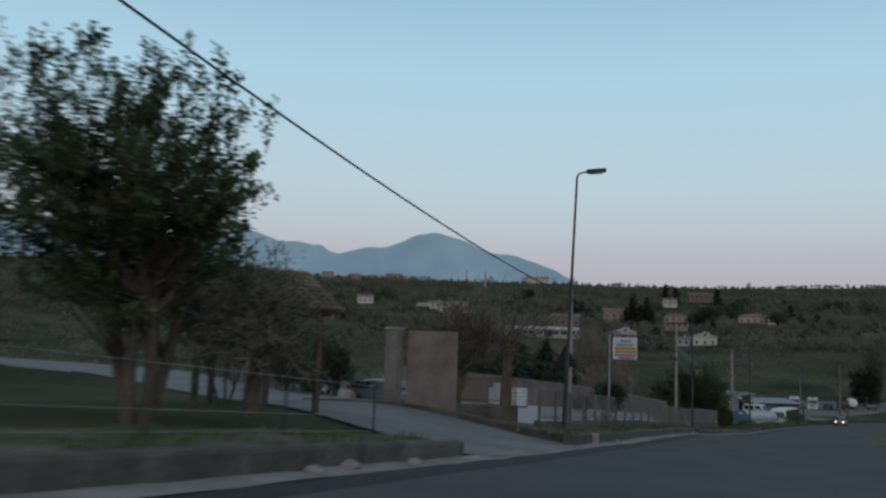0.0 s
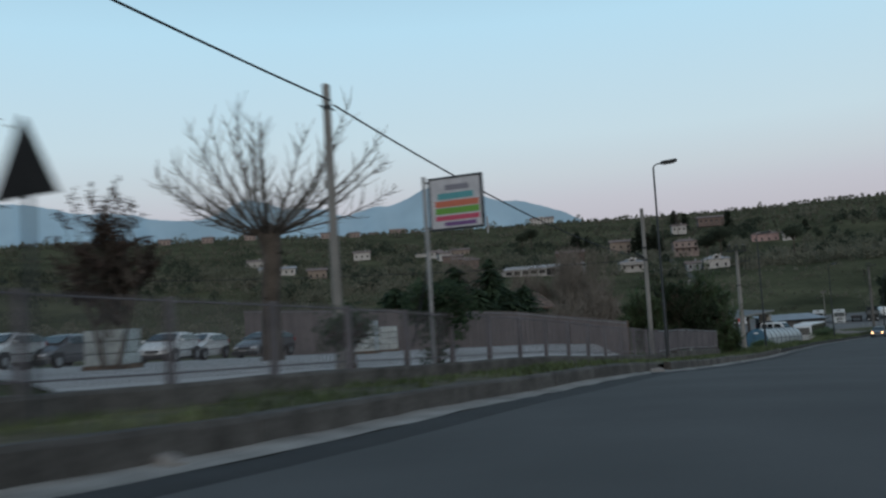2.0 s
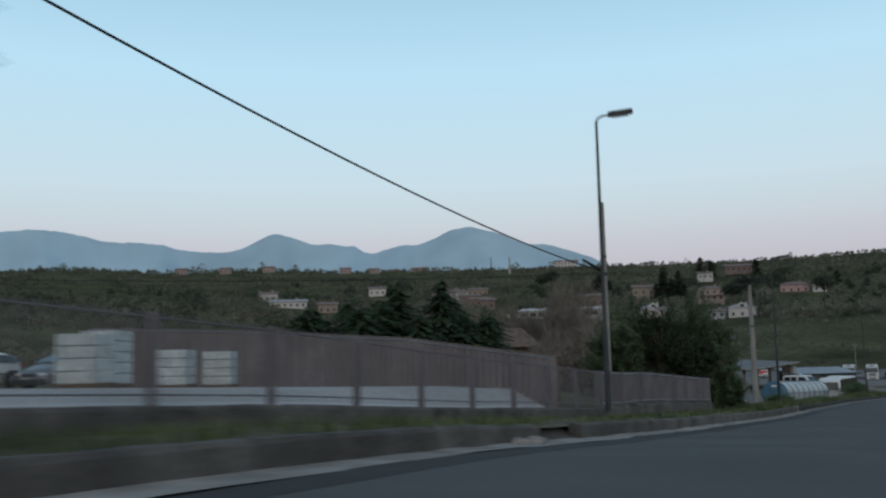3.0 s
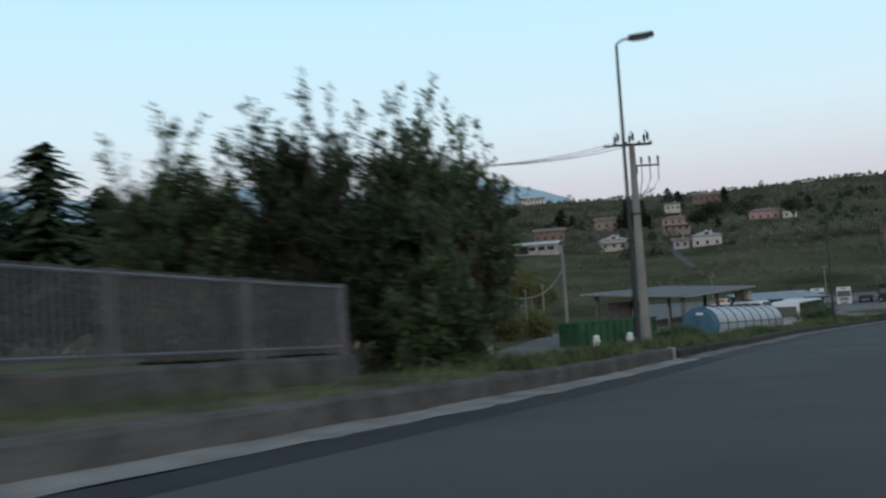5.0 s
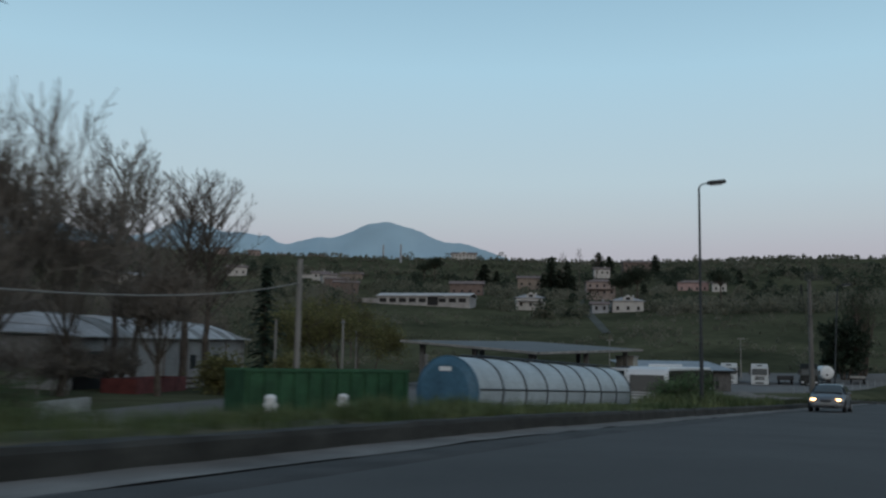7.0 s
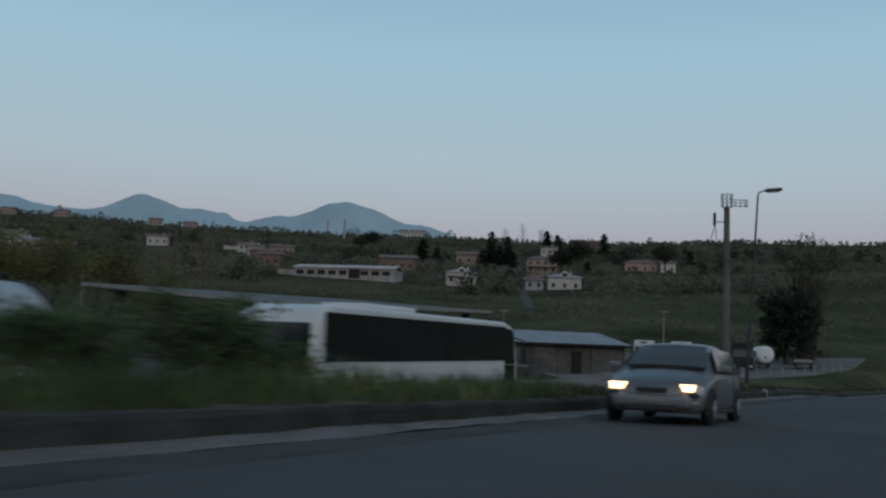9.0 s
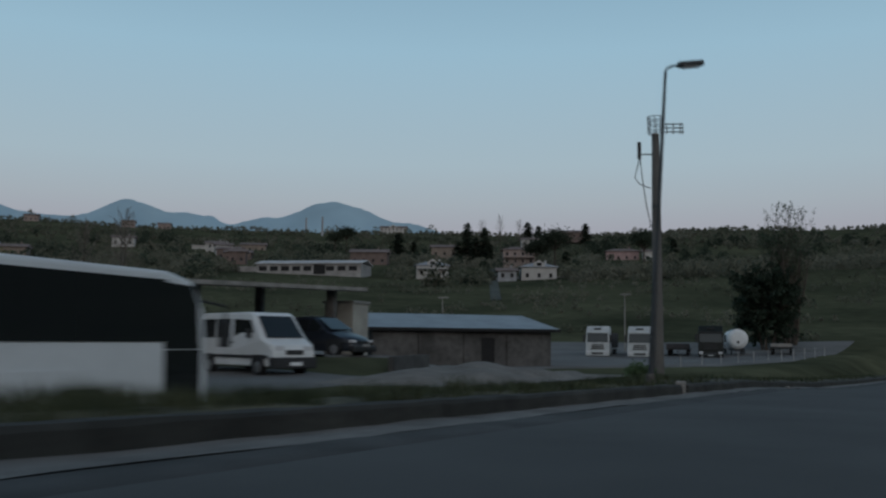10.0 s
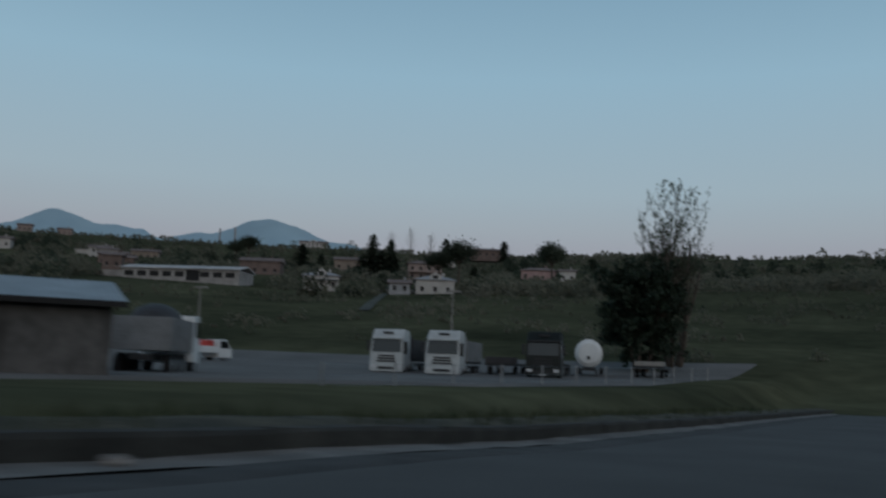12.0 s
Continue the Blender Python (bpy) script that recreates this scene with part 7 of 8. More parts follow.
def leafy_tree(x, y, z, label, seed, height, crown, low, stems=3, boughs=120, twigs=8, leaves=13, size=0.11, leaf=None, shoots=10, shoot=1.0, r=0.12, squash=1.0, name="tree", category="tree", bark=None, shift=(0, 0)):
    """Several rising stems; boughs fan out from them to an uneven crown between low and height; leaves sit on twigs."""
    rng = random.Random(seed)
    root = tagged(empty(name, Matrix.Translation((x, y, z))), label, category)
    cz, hz = (height + low) / 2, (height - low) / 2
    tops = []
    for i in range(stems):
        a = 6.283 * i / stems + rng.uniform(-0.5, 0.5)
        verts, faces = [], []
        p = Vector((math.cos(a) * r * 1.4, math.sin(a) * r * 1.4, -0.3))
        d = Vector((math.cos(a) * 0.28 + shift[0] * 0.1, math.sin(a) * 0.28 + shift[1] * 0.1, 1)).normalized()
        n, line_ = 7, [p.copy()]
        for j in range(n):
            d = (d + Vector((rng.uniform(-1, 1), rng.uniform(-1, 1), 0.4)) * 0.14).normalized()
            q = p + d * (height * 0.72 + 0.3) / n
            limb(verts, faces, p, q, r * (1 - 0.78 * j / n), r * (1 - 0.78 * (j + 1) / n), 7)
            p = q
            line_.append(p.copy())
        data_mesh("trunk", verts, faces, bark or BARK, root, smooth=True)
        tops.append(line_)
    bv, bf, lv, lf = [], [], [], []

    def one_bough(start, end, leafy_from, thick, n_tw):
        n = 6
        pts = [start.lerp(end, j / n) + Vector((rng.uniform(-1, 1), rng.uniform(-1, 1), rng.uniform(-1, 1))) * 0.05 * (end - start).length * (0 < j < n) + Vector((0, 0, math.sin(math.pi * j / n) * 0.10 * (end - start).length)) for j in range(n + 1)]
        for j in range(n):
            limb(bv, bf, pts[j], pts[j + 1], thick * (1 - 0.85 * j / n), thick * (1 - 0.85 * (j + 1) / n), 4)
        for j in range(n_tw):
            t = leafy_from + (1 - leafy_from) * (j + rng.random()) / n_tw
            f = min(n - 1e-4, t * n)
            p = pts[int(f)].lerp(pts[int(f) + 1], f - int(f))
            d = (pts[int(f) + 1] - pts[int(f)]).normalized()
            o = Vector((rng.uniform(-1, 1), rng.uniform(-1, 1), rng.uniform(-0.5, 1)))
            e = (d * 0.7 + o * 0.8 + Vector((0, 0, 0.25))).normalized()
            L_ = rng.uniform(0.25, 0.6) * (0.7 + 0.10 * crown)
            q = p + e * L_
            limb(bv, bf, p, q, 0.010, 0.004, 3)
            leaf_along(rng, lv, lf, p.lerp(q, 0.1), q, leaves, size, size * 0.5)
        leaf_along(rng, lv, lf, pts[-2], pts[-1], leaves, size, size * 0.5)

    for i in range(boughs):
        v = Vector((rng.gauss(0, 1), rng.gauss(0, 1), rng.gauss(0, 1))).normalized()
        lump = 0.80 + 0.34 * noise.noise(v * 2.3 + Vector((seed, 0, 0)))
        rad = lump * (rng.uniform(0.45, 1.0) if i % 3 == 0 else rng.uniform(0.82, 1.12))
        end = Vector((v.x * crown * rad + shift[0], v.y * crown * squash * rad + shift[1], cz + v.z * hz * rad))
        line_ = rng.choice(tops)
        k = min(len(line_) - 1, max(2, int(len(line_) * (0.25 + 0.55 * (end.z - low) / max(0.1, height - low)))))
        start = line_[k]
        one_bough(start, end, 0.45, 0.035, twigs)
    for i in range(shoots):
        a, u = rng.uniform(0, 6.283), rng.uniform(0.2, 0.85)
        p = Vector((math.cos(a) * crown * u + shift[0], math.sin(a) * crown * squash * u + shift[1], cz + hz * 0.62 * (1 - u * u) ** 0.5))
        one_bough(p, p + Vector((rng.uniform(-0.5, 0.5), rng.uniform(-0.5, 0.5), rng.uniform(0.9, 1.5))) * shoot, 0.1, 0.014, twigs // 2 + 1)
    data_mesh("branch_spray", bv, bf, bark or BARK, root)
    data_mesh("crown", lv, lf, leaf or LEAF, root)
    return root


def pollard(x, y, z, fork, label, seed, rods=24):
    """A pollarded tree: thick bole, knuckled head, long rods bending upwards."""
    rng = random.Random(seed)
    root = tagged(empty("tree", Matrix.Translation((x, y, z))), label, "tree")
    verts, faces = [], []
    hts = (-0.4, 0.2, fork * 0.5, fork * 0.85, fork, fork + 0.35)
    rad = (0.42, 0.33, 0.27, 0.28, 0.36, 0.16)
    off = [Vector((rng.uniform(-0.06, 0.06), rng.uniform(-0.06, 0.06), h)) for h in hts]
    for i in range(5):
        limb(verts, faces, off[i], off[i + 1], rad[i], rad[i + 1], 10)
    data_mesh("trunk", verts, faces, BARK, root, smooth=True)
    tv, tf = [], []
    for i in range(rods):
        verts, faces = [], []
        a = 6.283 * i / rods + rng.uniform(-0.25, 0.25)
        out = rng.uniform(0.3, 2.4)
        d = Vector((math.cos(a) * out, math.sin(a) * out, 0.5)).normalized()
        p = off[4] + Vector((math.cos(a), math.sin(a), 0)) * 0.2
        n, length = 9, rng.uniform(2.9, 4.6)
        rr = rng.uniform(0.032, 0.055)
        for j in range(n):
            d = (d + Vector((rng.uniform(-1, 1), rng.uniform(-1, 1), rng.uniform(-0.2, 1.0))) * 0.13).normalized()
            q = p + d * (length / n)
            r0, r1 = rr * (1 - 0.85 * j / n), rr * (1 - 0.85 * (j + 1) / n)
            limb(verts, faces, p, q, r0, r1, 5)
            if j > 0:
                for _ in range(5):
                    b = rng.uniform(0, 6.283)
                    u = d.orthogonal().normalized()
                    e = (d * 0.7 + (u * math.cos(b) + d.cross(u) * math.sin(b)) * 0.8 + Vector((0, 0, 0.3))).normalized()
                    s = p.lerp(q, rng.random())
                    l_ = rng.uniform(0.3, 1.2) * (1.0 - 0.4 * j / n)
                    m_ = s + e * l_ * 0.5
                    limb(tv, tf, s, m_, 0.014, 0.010, 3)
                    limb(tv, tf, m_, m_ + (e + Vector((0, 0, 0.4))).normalized() * l_ * 0.5, 0.010, 0.006, 3)
            p = q
        data_mesh("rod", verts, faces, BARK, root)
    data_mesh("twig_spray", tv, tf, TWIG, root)
    return root


def conifer(x, y, z, h, radius, label, seed, mat=None, dens=1.0, shape=1.0, tuft=1.0):
    rng = random.Random(seed)
    root = tagged(empty("conifer", Matrix.Translation((x, y, z))), label, "conifer")
    verts, faces = [], []
    limb(verts, faces, Vector((0, 0, -0.4)), Vector((0, 0, h)), h * 0.022 + 0.05, 0.02, 7)
    data_mesh("trunk", verts, faces, BARK, root)
    verts, faces = [], []
    n = int(h * 5 * dens)
    for i in range(n):
        t = (i + rng.random()) / n
        zz0 = h * (0.06 + 0.93 * t)
        for _ in range(5):
            zz = min(h, max(0.2, zz0 + rng.uniform(-0.03, 0.03) * h))
            L_ = radius * (1 - zz / h) ** (0.8 * shape) * rng.uniform(0.35, 1.2) + 0.15
            a = rng.uniform(0, 2 * math.pi)
            d = Vector((math.cos(a), math.sin(a), rng.uniform(-0.30, 0.12)))
            m = max(3, int(L_ / (0.22 * tuft)))
            for j in range(m):
                p = Vector((0, 0, zz)) + d * (L_ * (j + 1) / m) - Vector((0, 0, 0.25 * (j / m) ** 2))
                s = rng.uniform(0.16, 0.30) * (1.2 - 0.5 * j / m) * tuft
                side = Vector((-d.y, d.x, rng.uniform(-0.3, 0.3))) * s
                k = len(verts)
                tipv = p + d * s * 1.3 - Vector((0, 0, s * rng.uniform(0, 0.6)))
                verts += [tuple(p - side), tuple(tipv), tuple(p + side), tuple(p - d * s * 0.3 + Vector((0, 0, 0.06)))]
                faces.append((k, k + 1, k + 2, k + 3))
    data_mesh("crown", verts, faces, mat or NEEDLE, root)
    return root


def fan_tree(x, y, z, h, r, crown, label, seed, low=0.34, boughs=46, twig=None):
    """A bare tree with one straight stem and a dome of rising boughs."""
    rng = random.Random(seed)
    root = tagged(empty("tree", Matrix.Translation((x, y, z))), label, "tree")
    verts, faces = [], []
    stem = [Vector((0, 0, -0.4))] + [Vector((rng.uniform(-0.12, 0.12), rng.uniform(-0.12, 0.12), h * 0.96 * (i + 1) / 9)) for i in range(9)]
    for i in range(9):
        limb(verts, faces, stem[i], stem[i + 1], max(0.03, r * (1.15 - i / 9)), max(0.02, r * (1.15 - (i + 1) / 9)), 8)
    data_mesh("trunk", verts, faces, BARK, root, smooth=True)
    bv, bf, tv, tf = [], [], [], []
    for i in range(boughs):
        t = low + (0.93 - low) * (i / boughs) ** 0.9
        f = t * 9 * 1.04
        p = stem[min(9, int(f))].lerp(stem[min(9, int(f) + 1)], f - int(f))
        a = i * 2.4 + rng.uniform(-0.4, 0.4)
        reach_ = crown * (1.0 - ((t - low) / (1.0 - low)) ** 2.2) ** 0.5 * rng.uniform(0.75, 1.1) + 0.3
        d = Vector((math.cos(a), math.sin(a), 0.35 + 0.9 * t)).normalized()
        n = 7
        rr = 0.035 + 0.07 * (1 - t)
        for j in range(n):
            d = (d + Vector((rng.uniform(-1, 1), rng.uniform(-1, 1), rng.uniform(-0.4, 1.0))) * 0.12).normalized()
            q = p + d * (reach_ * 1.25 / n)
            limb(bv, bf, p, q, rr * (1 - 0.8 * j / n), rr * (1 - 0.8 * (j + 1) / n), 4)
            for _ in range(2 if j > 0 else 0):
                b = rng.uniform(0, 6.283)
                u = d.orthogonal().normalized()
                e = (d + (u * math.cos(b) + d.cross(u) * math.sin(b)) * 0.75 + Vector((0, 0, 0.2))).normalized()
                s = p.lerp(q, rng.random())
                l_ = rng.uniform(0.5, 1.3) * (0.5 + 0.1 * reach_)
                m_ = s + e * l_ * 0.5
                limb(tv, tf, s, m_, 0.020, 0.015, 3)
                limb(tv, tf, m_, m_ + (e + Vector((0, 0, 0.35))).normalized() * l_ * 0.6, 0.015, 0.009, 3)
                for _ in range(2):
                    g_ = (e + Vector((rng.uniform(-1, 1), rng.uniform(-1, 1), rng.uniform(-0.3, 1))) * 0.6).normalized()
                    limb(tv, tf, m_, m_ + g_ * l_ * rng.uniform(0.3, 0.6), 0.012, 0.008, 3)
            p = q
    data_mesh("bough_spray", bv, bf, twig or BARK, root)
    data_mesh("twig_spray", tv, tf, twig or BARK, root)
    return root


GH = ground_height
for i, (x, y, h, r, cr) in enumerate(((171.9, 50.7, 14.5, 0.25, 4.5), (169.3, 50.5, 14.3, 0.24, 4.1), (170.3, 51.6, 13.0, 0.14, 2.4), (161.9, 48.4, 13.8, 0.16, 2.9), (158.6, 47.2, 14.5, 0.18, 3.0))):
    fan_tree(x, y, GH(x, y), h, r, cr, "tall bare tree with a straight dark stem", 300 + i, boughs=46 if r > 0.15 else 20, twig=TWIG if i > 2 else None)
# by the junction
leafy_tree(17.2, 13.5, -1.75, "leafy broad green tree on the grassy corner", 3, height=7.35, crown=3.45, low=1.8, stems=4, boughs=240, twigs=9, leaves=11, size=0.135, shoots=22, shoot=0.9, shift=(-0.3, 0.4), r=0.15, leaf=LEAF)
tree(20.0, 12.9, -1.2, 3.1, "grey leafless garden tree with drooping twigs", 4, levels=5, spread=1.3, kids=(11, 5, 4, 4, 3), trunk=0.28, r=0.13, leaves=LEAF_DARK, per=1, reach=0.20, size=0.035, up=-0.10, thin=0.008, first=1.6, crown=1.8, twig=TWIG)
tree(12.5, 19.5, -1.7, 3.0, "bushy bare shrub by the side road", 44, levels=4, spread=1.1, kids=(7, 5, 4, 3), trunk=0.3, r=0.08, up=0.1, thin=0.009, bark=TWIG, crown=1.5)
tree(36.8, 15.6, -2.0, 4.4, "round twiggy fruit tree just budding", 6, levels=4, spread=1.1, kids=(9, 5, 5, 4), trunk=0.26, r=0.12, leaves=LEAF_PALE, per=1, reach=0.12, size=0.045, up=0.08, thin=0.009, first=1.6, crown=2.3)
tree(41.0, 18.5, -2.3, 4.0, "small bare garden tree", 7, levels=4, spread=0.9, kids=(6, 4, 4, 3), trunk=0.3, r=0.10, up=0.2, thin=0.009, crown=1.6)
tree(23.0, 27.5, GH(23, 27.5), 4.4, "bare garden tree beyond the shelter", 8, levels=4, spread=0.9, kids=(6, 4, 4, 3), trunk=0.3, r=0.12, up=0.2, crown=2.0)
leafy_tree(24.6, 17.2, -1.8, "dark climbing vine smothering the shelter roof", 77, height=4.2, crown=2.1, low=2.7, stems=3, boughs=60, twigs=7, leaves=8, size=0.09, shoots=8, shoot=0.7, r=0.05, leaf=LEAF_DARK, name="vine", category="vine")
for i, (x, y, h, cr) in enumerate(((38.6, 23.2, 2.6, 1.3), (40.6, 25.4, 3.0, 1.6), (43.0, 29.0, 3.2, 1.7))):
    leafy_tree(x + 1.5, y + 0.2, GH(x, y), "dense dull green bush behind the gate pillar", 180 + i, height=h, crown=cr, low=0.15, boughs=60, twigs=7, leaves=9, size=0.11, shoots=5, shoot=0.4, r=0.05, leaf=LEAF_DARK, category="bush", name="bush")
# pollard beside the telephone pole
pollard(53.3, 20.1, GH(53.3, 20.1), 0.9 - GH(53.3, 20.1), "pollarded bare tree with long upright rods", 9)
leafy_tree(48.0, 21.0, GH(48, 21), "reddish dark-leaved shrub behind the railing", 10, height=4.3, crown=1.5, low=1.0, boughs=70, twigs=6, leaves=9, size=0.11, shoots=6, shoot=0.6, r=0.07, leaf=leafy(material("reddish_leaf", (0.075, 0.052, 0.042), 0.8, vary=0.3, bump=0, per_island=0.3), 0.3))
tree(50.9, 13.5, GH(50.9, 13.5) + 0.4, 2.1, "small dark evergreen bush by the railing", 11, levels=3, spread=0.8, kids=(8, 5, 4), trunk=0.25, r=0.06, leaves=LEAF_DARK, per=14, reach=0.16, size=0.06, crown=0.6, skirt=60)
tree(47.3, 13.6, GH(47.3, 13.6) + 0.4, 1.3, "low grey bush by the railing", 12, levels=3, spread=0.9, kids=(7, 4, 4), trunk=0.25, r=0.05, leaves=LEAF_DARK, per=6, reach=0.15, size=0.05, crown=0.5)
# big evergreen shrubs at the end of the railing
for i, (x, y, h, cr) in enumerate(((99.9, 17.1, 6.9, 1.7), (97.6, 18.8, 6.8, 2.1), (95.3, 20.2, 5.8, 1.9), (101.2, 16.3, 6.3, 1.5), (97.6, 16.6, 5.0, 1.6), (98.0, 15.8, 4.0, 1.0), (96.6, 14.9, 3.2, 1.1))):
    leafy_tree(x, y, -6.0, "overgrown evergreen shrub with whippy shoots", 20 + i, height=h - 0.5, crown=cr, low=0.25 if x < 100 else 0.9, stems=3, boughs=int(150 * cr), twigs=8, leaves=11, size=0.12, shoots=9, shoot=1.3, r=0.07, leaf=LEAF if i % 3 != 1 else LEAF_DARK, category="shrub", name="shrub")
# conifers behind the railing
for i, (x, y, h) in enumerate(((103.9, 36.1, 8.2), (100.9, 38, 7.6), (97.2, 37.0, 6.4), (108, 37.5, 6.9), (111.5, 39, 7.0), (94, 40, 5.8), (106.0, 41, 6.5), (115, 40, 6.6), (99.2, 35.2, 5.4), (102.4, 40.5, 6.4), (113.2, 36.6, 5.8), (110.0, 35.6, 5.5), (106.0, 35.4, 5.2), (93.5, 36, 5.6), (95.6, 38.5, 6.2), (91.5, 38.5, 5.6))):
    conifer(x + 1.5, y, -4.6, h * 0.92, 3.3, "dark young spruce in a row", 40 + i, mat=LEAF_DARK, dens=2.3, shape=0.62, tuft=0.8)
# bare trees of the lower yard
for i, (x, y, h, cr, th_) in enumerate(((145.2, 41.7, 15.2, 4.3, 0.2), (138.4, 38.0, 10.5, 3.2, 0.2), (150.5, 43.0, 12.5, 3.6, 0.22), (133.0, 36.0, 8.6, 2.5, 0.2), (136.5, 39.0, 8.6, 2.5, 0.2), (128.0, 37.5, 7.4, 2.4, 0.2), (155.8, 41.4, 8.8, 2.8, 0.22), (156.0, 61.0, 15.5, 4.0, 0.24), (148.6, 58.5, 15.0, 3.6, 0.24), (147.0, 48.5, 12.0, 3.4, 0.24), (122.0, 40.0, 8.2, 2.6, 0.2))):
    tree(x, y, GH(x, y), h, "bare deciduous tree with fine grey-brown twigs", 60 + i, levels=5, spread=1.0 if h > 14 else 0.85, kids=(13, 4, 4, 3, 3) if th_ > 0.4 else (9, 4, 4, 4, 4), trunk=th_, r=0.13 + h * (0.009 if th_ > 0.4 else 0.006), up=0.26, thin=0.018, bark=BARK, twig=BARK if th_ > 0.4 else TWIG, first=1.5 if th_ > 0.4 else 1.9, crown=cr)
for i in range(26):
    rng = random.Random(500 + i)
    x, y = rng.uniform(112, 160), rng.uniform(30, 44)
    y = max(y, 24 + (x - 112) * 0.42 + 3)
    tree(x, y, GH(x, y), rng.uniform(1.6, 3.6), "tangled bare brush in the lower yard", 520 + i, levels=3, spread=1.2, kids=(12, 6, 5), trunk=0.16, r=0.05, up=0.1, thin=0.012, bark=TWIG, first=2.4, category="brush", name="brush", crown=rng.uniform(1.0, 1.8))
# brown leafless thicket trees towards the valley
for i in range(12):
    rng = random.Random(700 + i)
    k = i / 11
    x, y = 172 + 34 * k + rng.uniform(-3, 3), 70 + 6 * k + rng.uniform(-2, 4)
    tree(x, y, GH(x, y), rng.uniform(7.0, 10.5), "slender brownish leafless thicket tree", 720 + i, levels=4, spread=0.9, kids=(10, 5, 5, 4), trunk=0.16, r=0.12, up=0.2, thin=0.018, bark=TWIG, first=2.4, crown=rng.uniform(2.4, 3.4))
conifer(178.5, 50.0, -8.0, 9.6, 2.2, "dark spruce beside bare trees", 80)
for i, (x, y, h) in enumerate(((196, 55, 8.0), (204, 57.5, 9.0), (213, 60, 8.5), (201, 61, 9.0), (221, 62, 7.5), (161, 41, 1.5), (167, 40, 1.6), (172, 43, 1.8), (178, 45, 1.8))):
    tree(x, y, GH(x, y), h, "willow in fresh yellow-green leaf" if h > 5 else "dull green hedge shrub", 90 + i, levels=4, spread=0.9, kids=(6, 4, 4, 3), trunk=0.3, r=0.14, leaves=LEAF_PALE, per=10 if h > 5 else 6, reach=0.5, size=0.12, up=0.15, crown=h * 0.42)
for i, (x, y, h) in enumerate(((121.6, 16.2, 1.15), (122.4, 16.5, 1.2), (128.5, 17.9, 0.7), (130.0, 17.4, 0.6), (158.3, 14.2, 1.3), (160.5, 14.0, 1.7), (162.4, 13.8, 1.1), (201.2, 9.6, 0.5))):
    tree(x, y, GH(x, y) + 0.1, h, "low green bush in the verge", 110 + i, levels=3, spread=1.2, kids=(9, 5, 4), trunk=0.3, r=0.04, leaves=LEAF, per=8, reach=0.12, size=0.055, up=0.0, category="bush", name="bush", crown=h * 0.8, skirt=40)
leafy_tree(289, 7.2, -8.6, "broad dark evergreen tree beside the lorry park", 130, height=11.6, crown=5.2, low=0.4, stems=4, boughs=320, twigs=8, leaves=9, size=0.34, shoots=8, shoot=1.2, r=0.22, leaf=NEEDLE)
leafy_tree(295, 4.6, -8.4, "tall thin-crowned tree just coming into leaf", 131, height=18.6, crown=4.4, low=9.5, stems=4, boughs=150, twigs=7, leaves=4, size=0.22, shoots=30, shoot=1.8, r=0.26, leaf=LEAF_DARK)
for i, (x, y, h) in enumerate(((604, 147, 21), (609, 139, 23), (612, 130, 20))):
    fan_tree(x, y, GH(x, y), h, 0.22, 3.0, "tall bare poplar on the far slope", 340 + i, low=0.45, boughs=26, twig=TWIG)
for i, (x, y, h) in enumerate(((282, 99, 12.6), (286, 103, 11.6), (279, 104, 10.4))):
    fan_tree(x, y, GH(x, y), h - GH(x, y), 0.2, 2.6, "tall bare tree above the meadow", 350 + i, low=0.3, boughs=30, twig=TWIG)
# trees on the far slope that stand out
for i, (x, y, top, h, rad) in enumerate(((575.4, 144.7, 47.4, 22, 6.4), (573.6, 135.8, 44.6, 19, 5.6), (570, 139, 40, 16, 5.2), (572, 148, 38, 14, 5.0), (566, 131, 36, 14, 4.6), (686, 112, 59.2, 12, 5.0), (734, 159, 67.6, 14, 6.2), (726, 150, 64, 12, 5.0), (611, 195, 48.2, 15, 7.0), (640, 198, 47, 10, 3.4), (632, 205, 47, 9, 3.0), (560, 120, 34, 10, 3.0), (548, 92, 30, 8, 2.8), (655, 60, 46, 11, 3.6))):
    conifer(x, y, top - h, h, rad, "dark cypress-like conifer on the far slope", 140 + i, mat=WOOD_DARK, dens=0.9, shape=0.6, tuft=2.6)


def far_tree_mesh(spots, rng, leaf, n_leaf, dense=True):
    verts, faces = [], []
    for x, y, h, w in spots:
        z = GH(x, y)
        limb(verts, faces, Vector((x, y, z - 0.5)), Vector((x, y, z + h * 0.5)), 0.12 + h * 0.01, 0.05, 4)
        for _ in range(n_leaf):
            a, u = rng.uniform(0, 2 * math.pi), rng.random() ** 0.5
            t = rng.random()
            rr = w * u * math.cos(0.5 * math.pi * t) ** 0.5
            p = Vector((x + rr * math.cos(a), y + rr * math.sin(a), z + h * (0.08 + 0.92 * t)))
            s = leaf * rng.uniform(0.6, 1.4)
            d = Vector((rng.uniform(-1, 1), rng.uniform(-1, 1), rng.uniform(-1, 1))).normalized()
            e = d.orthogonal().normalized()
            k = len(verts)
            verts += [tuple(p - d * s), tuple(p + e * s * 0.7), tuple(p + d * s), tuple(p - e * s * 0.7)]
            faces.append((k, k + 1, k + 2, k + 3))
    return verts, faces


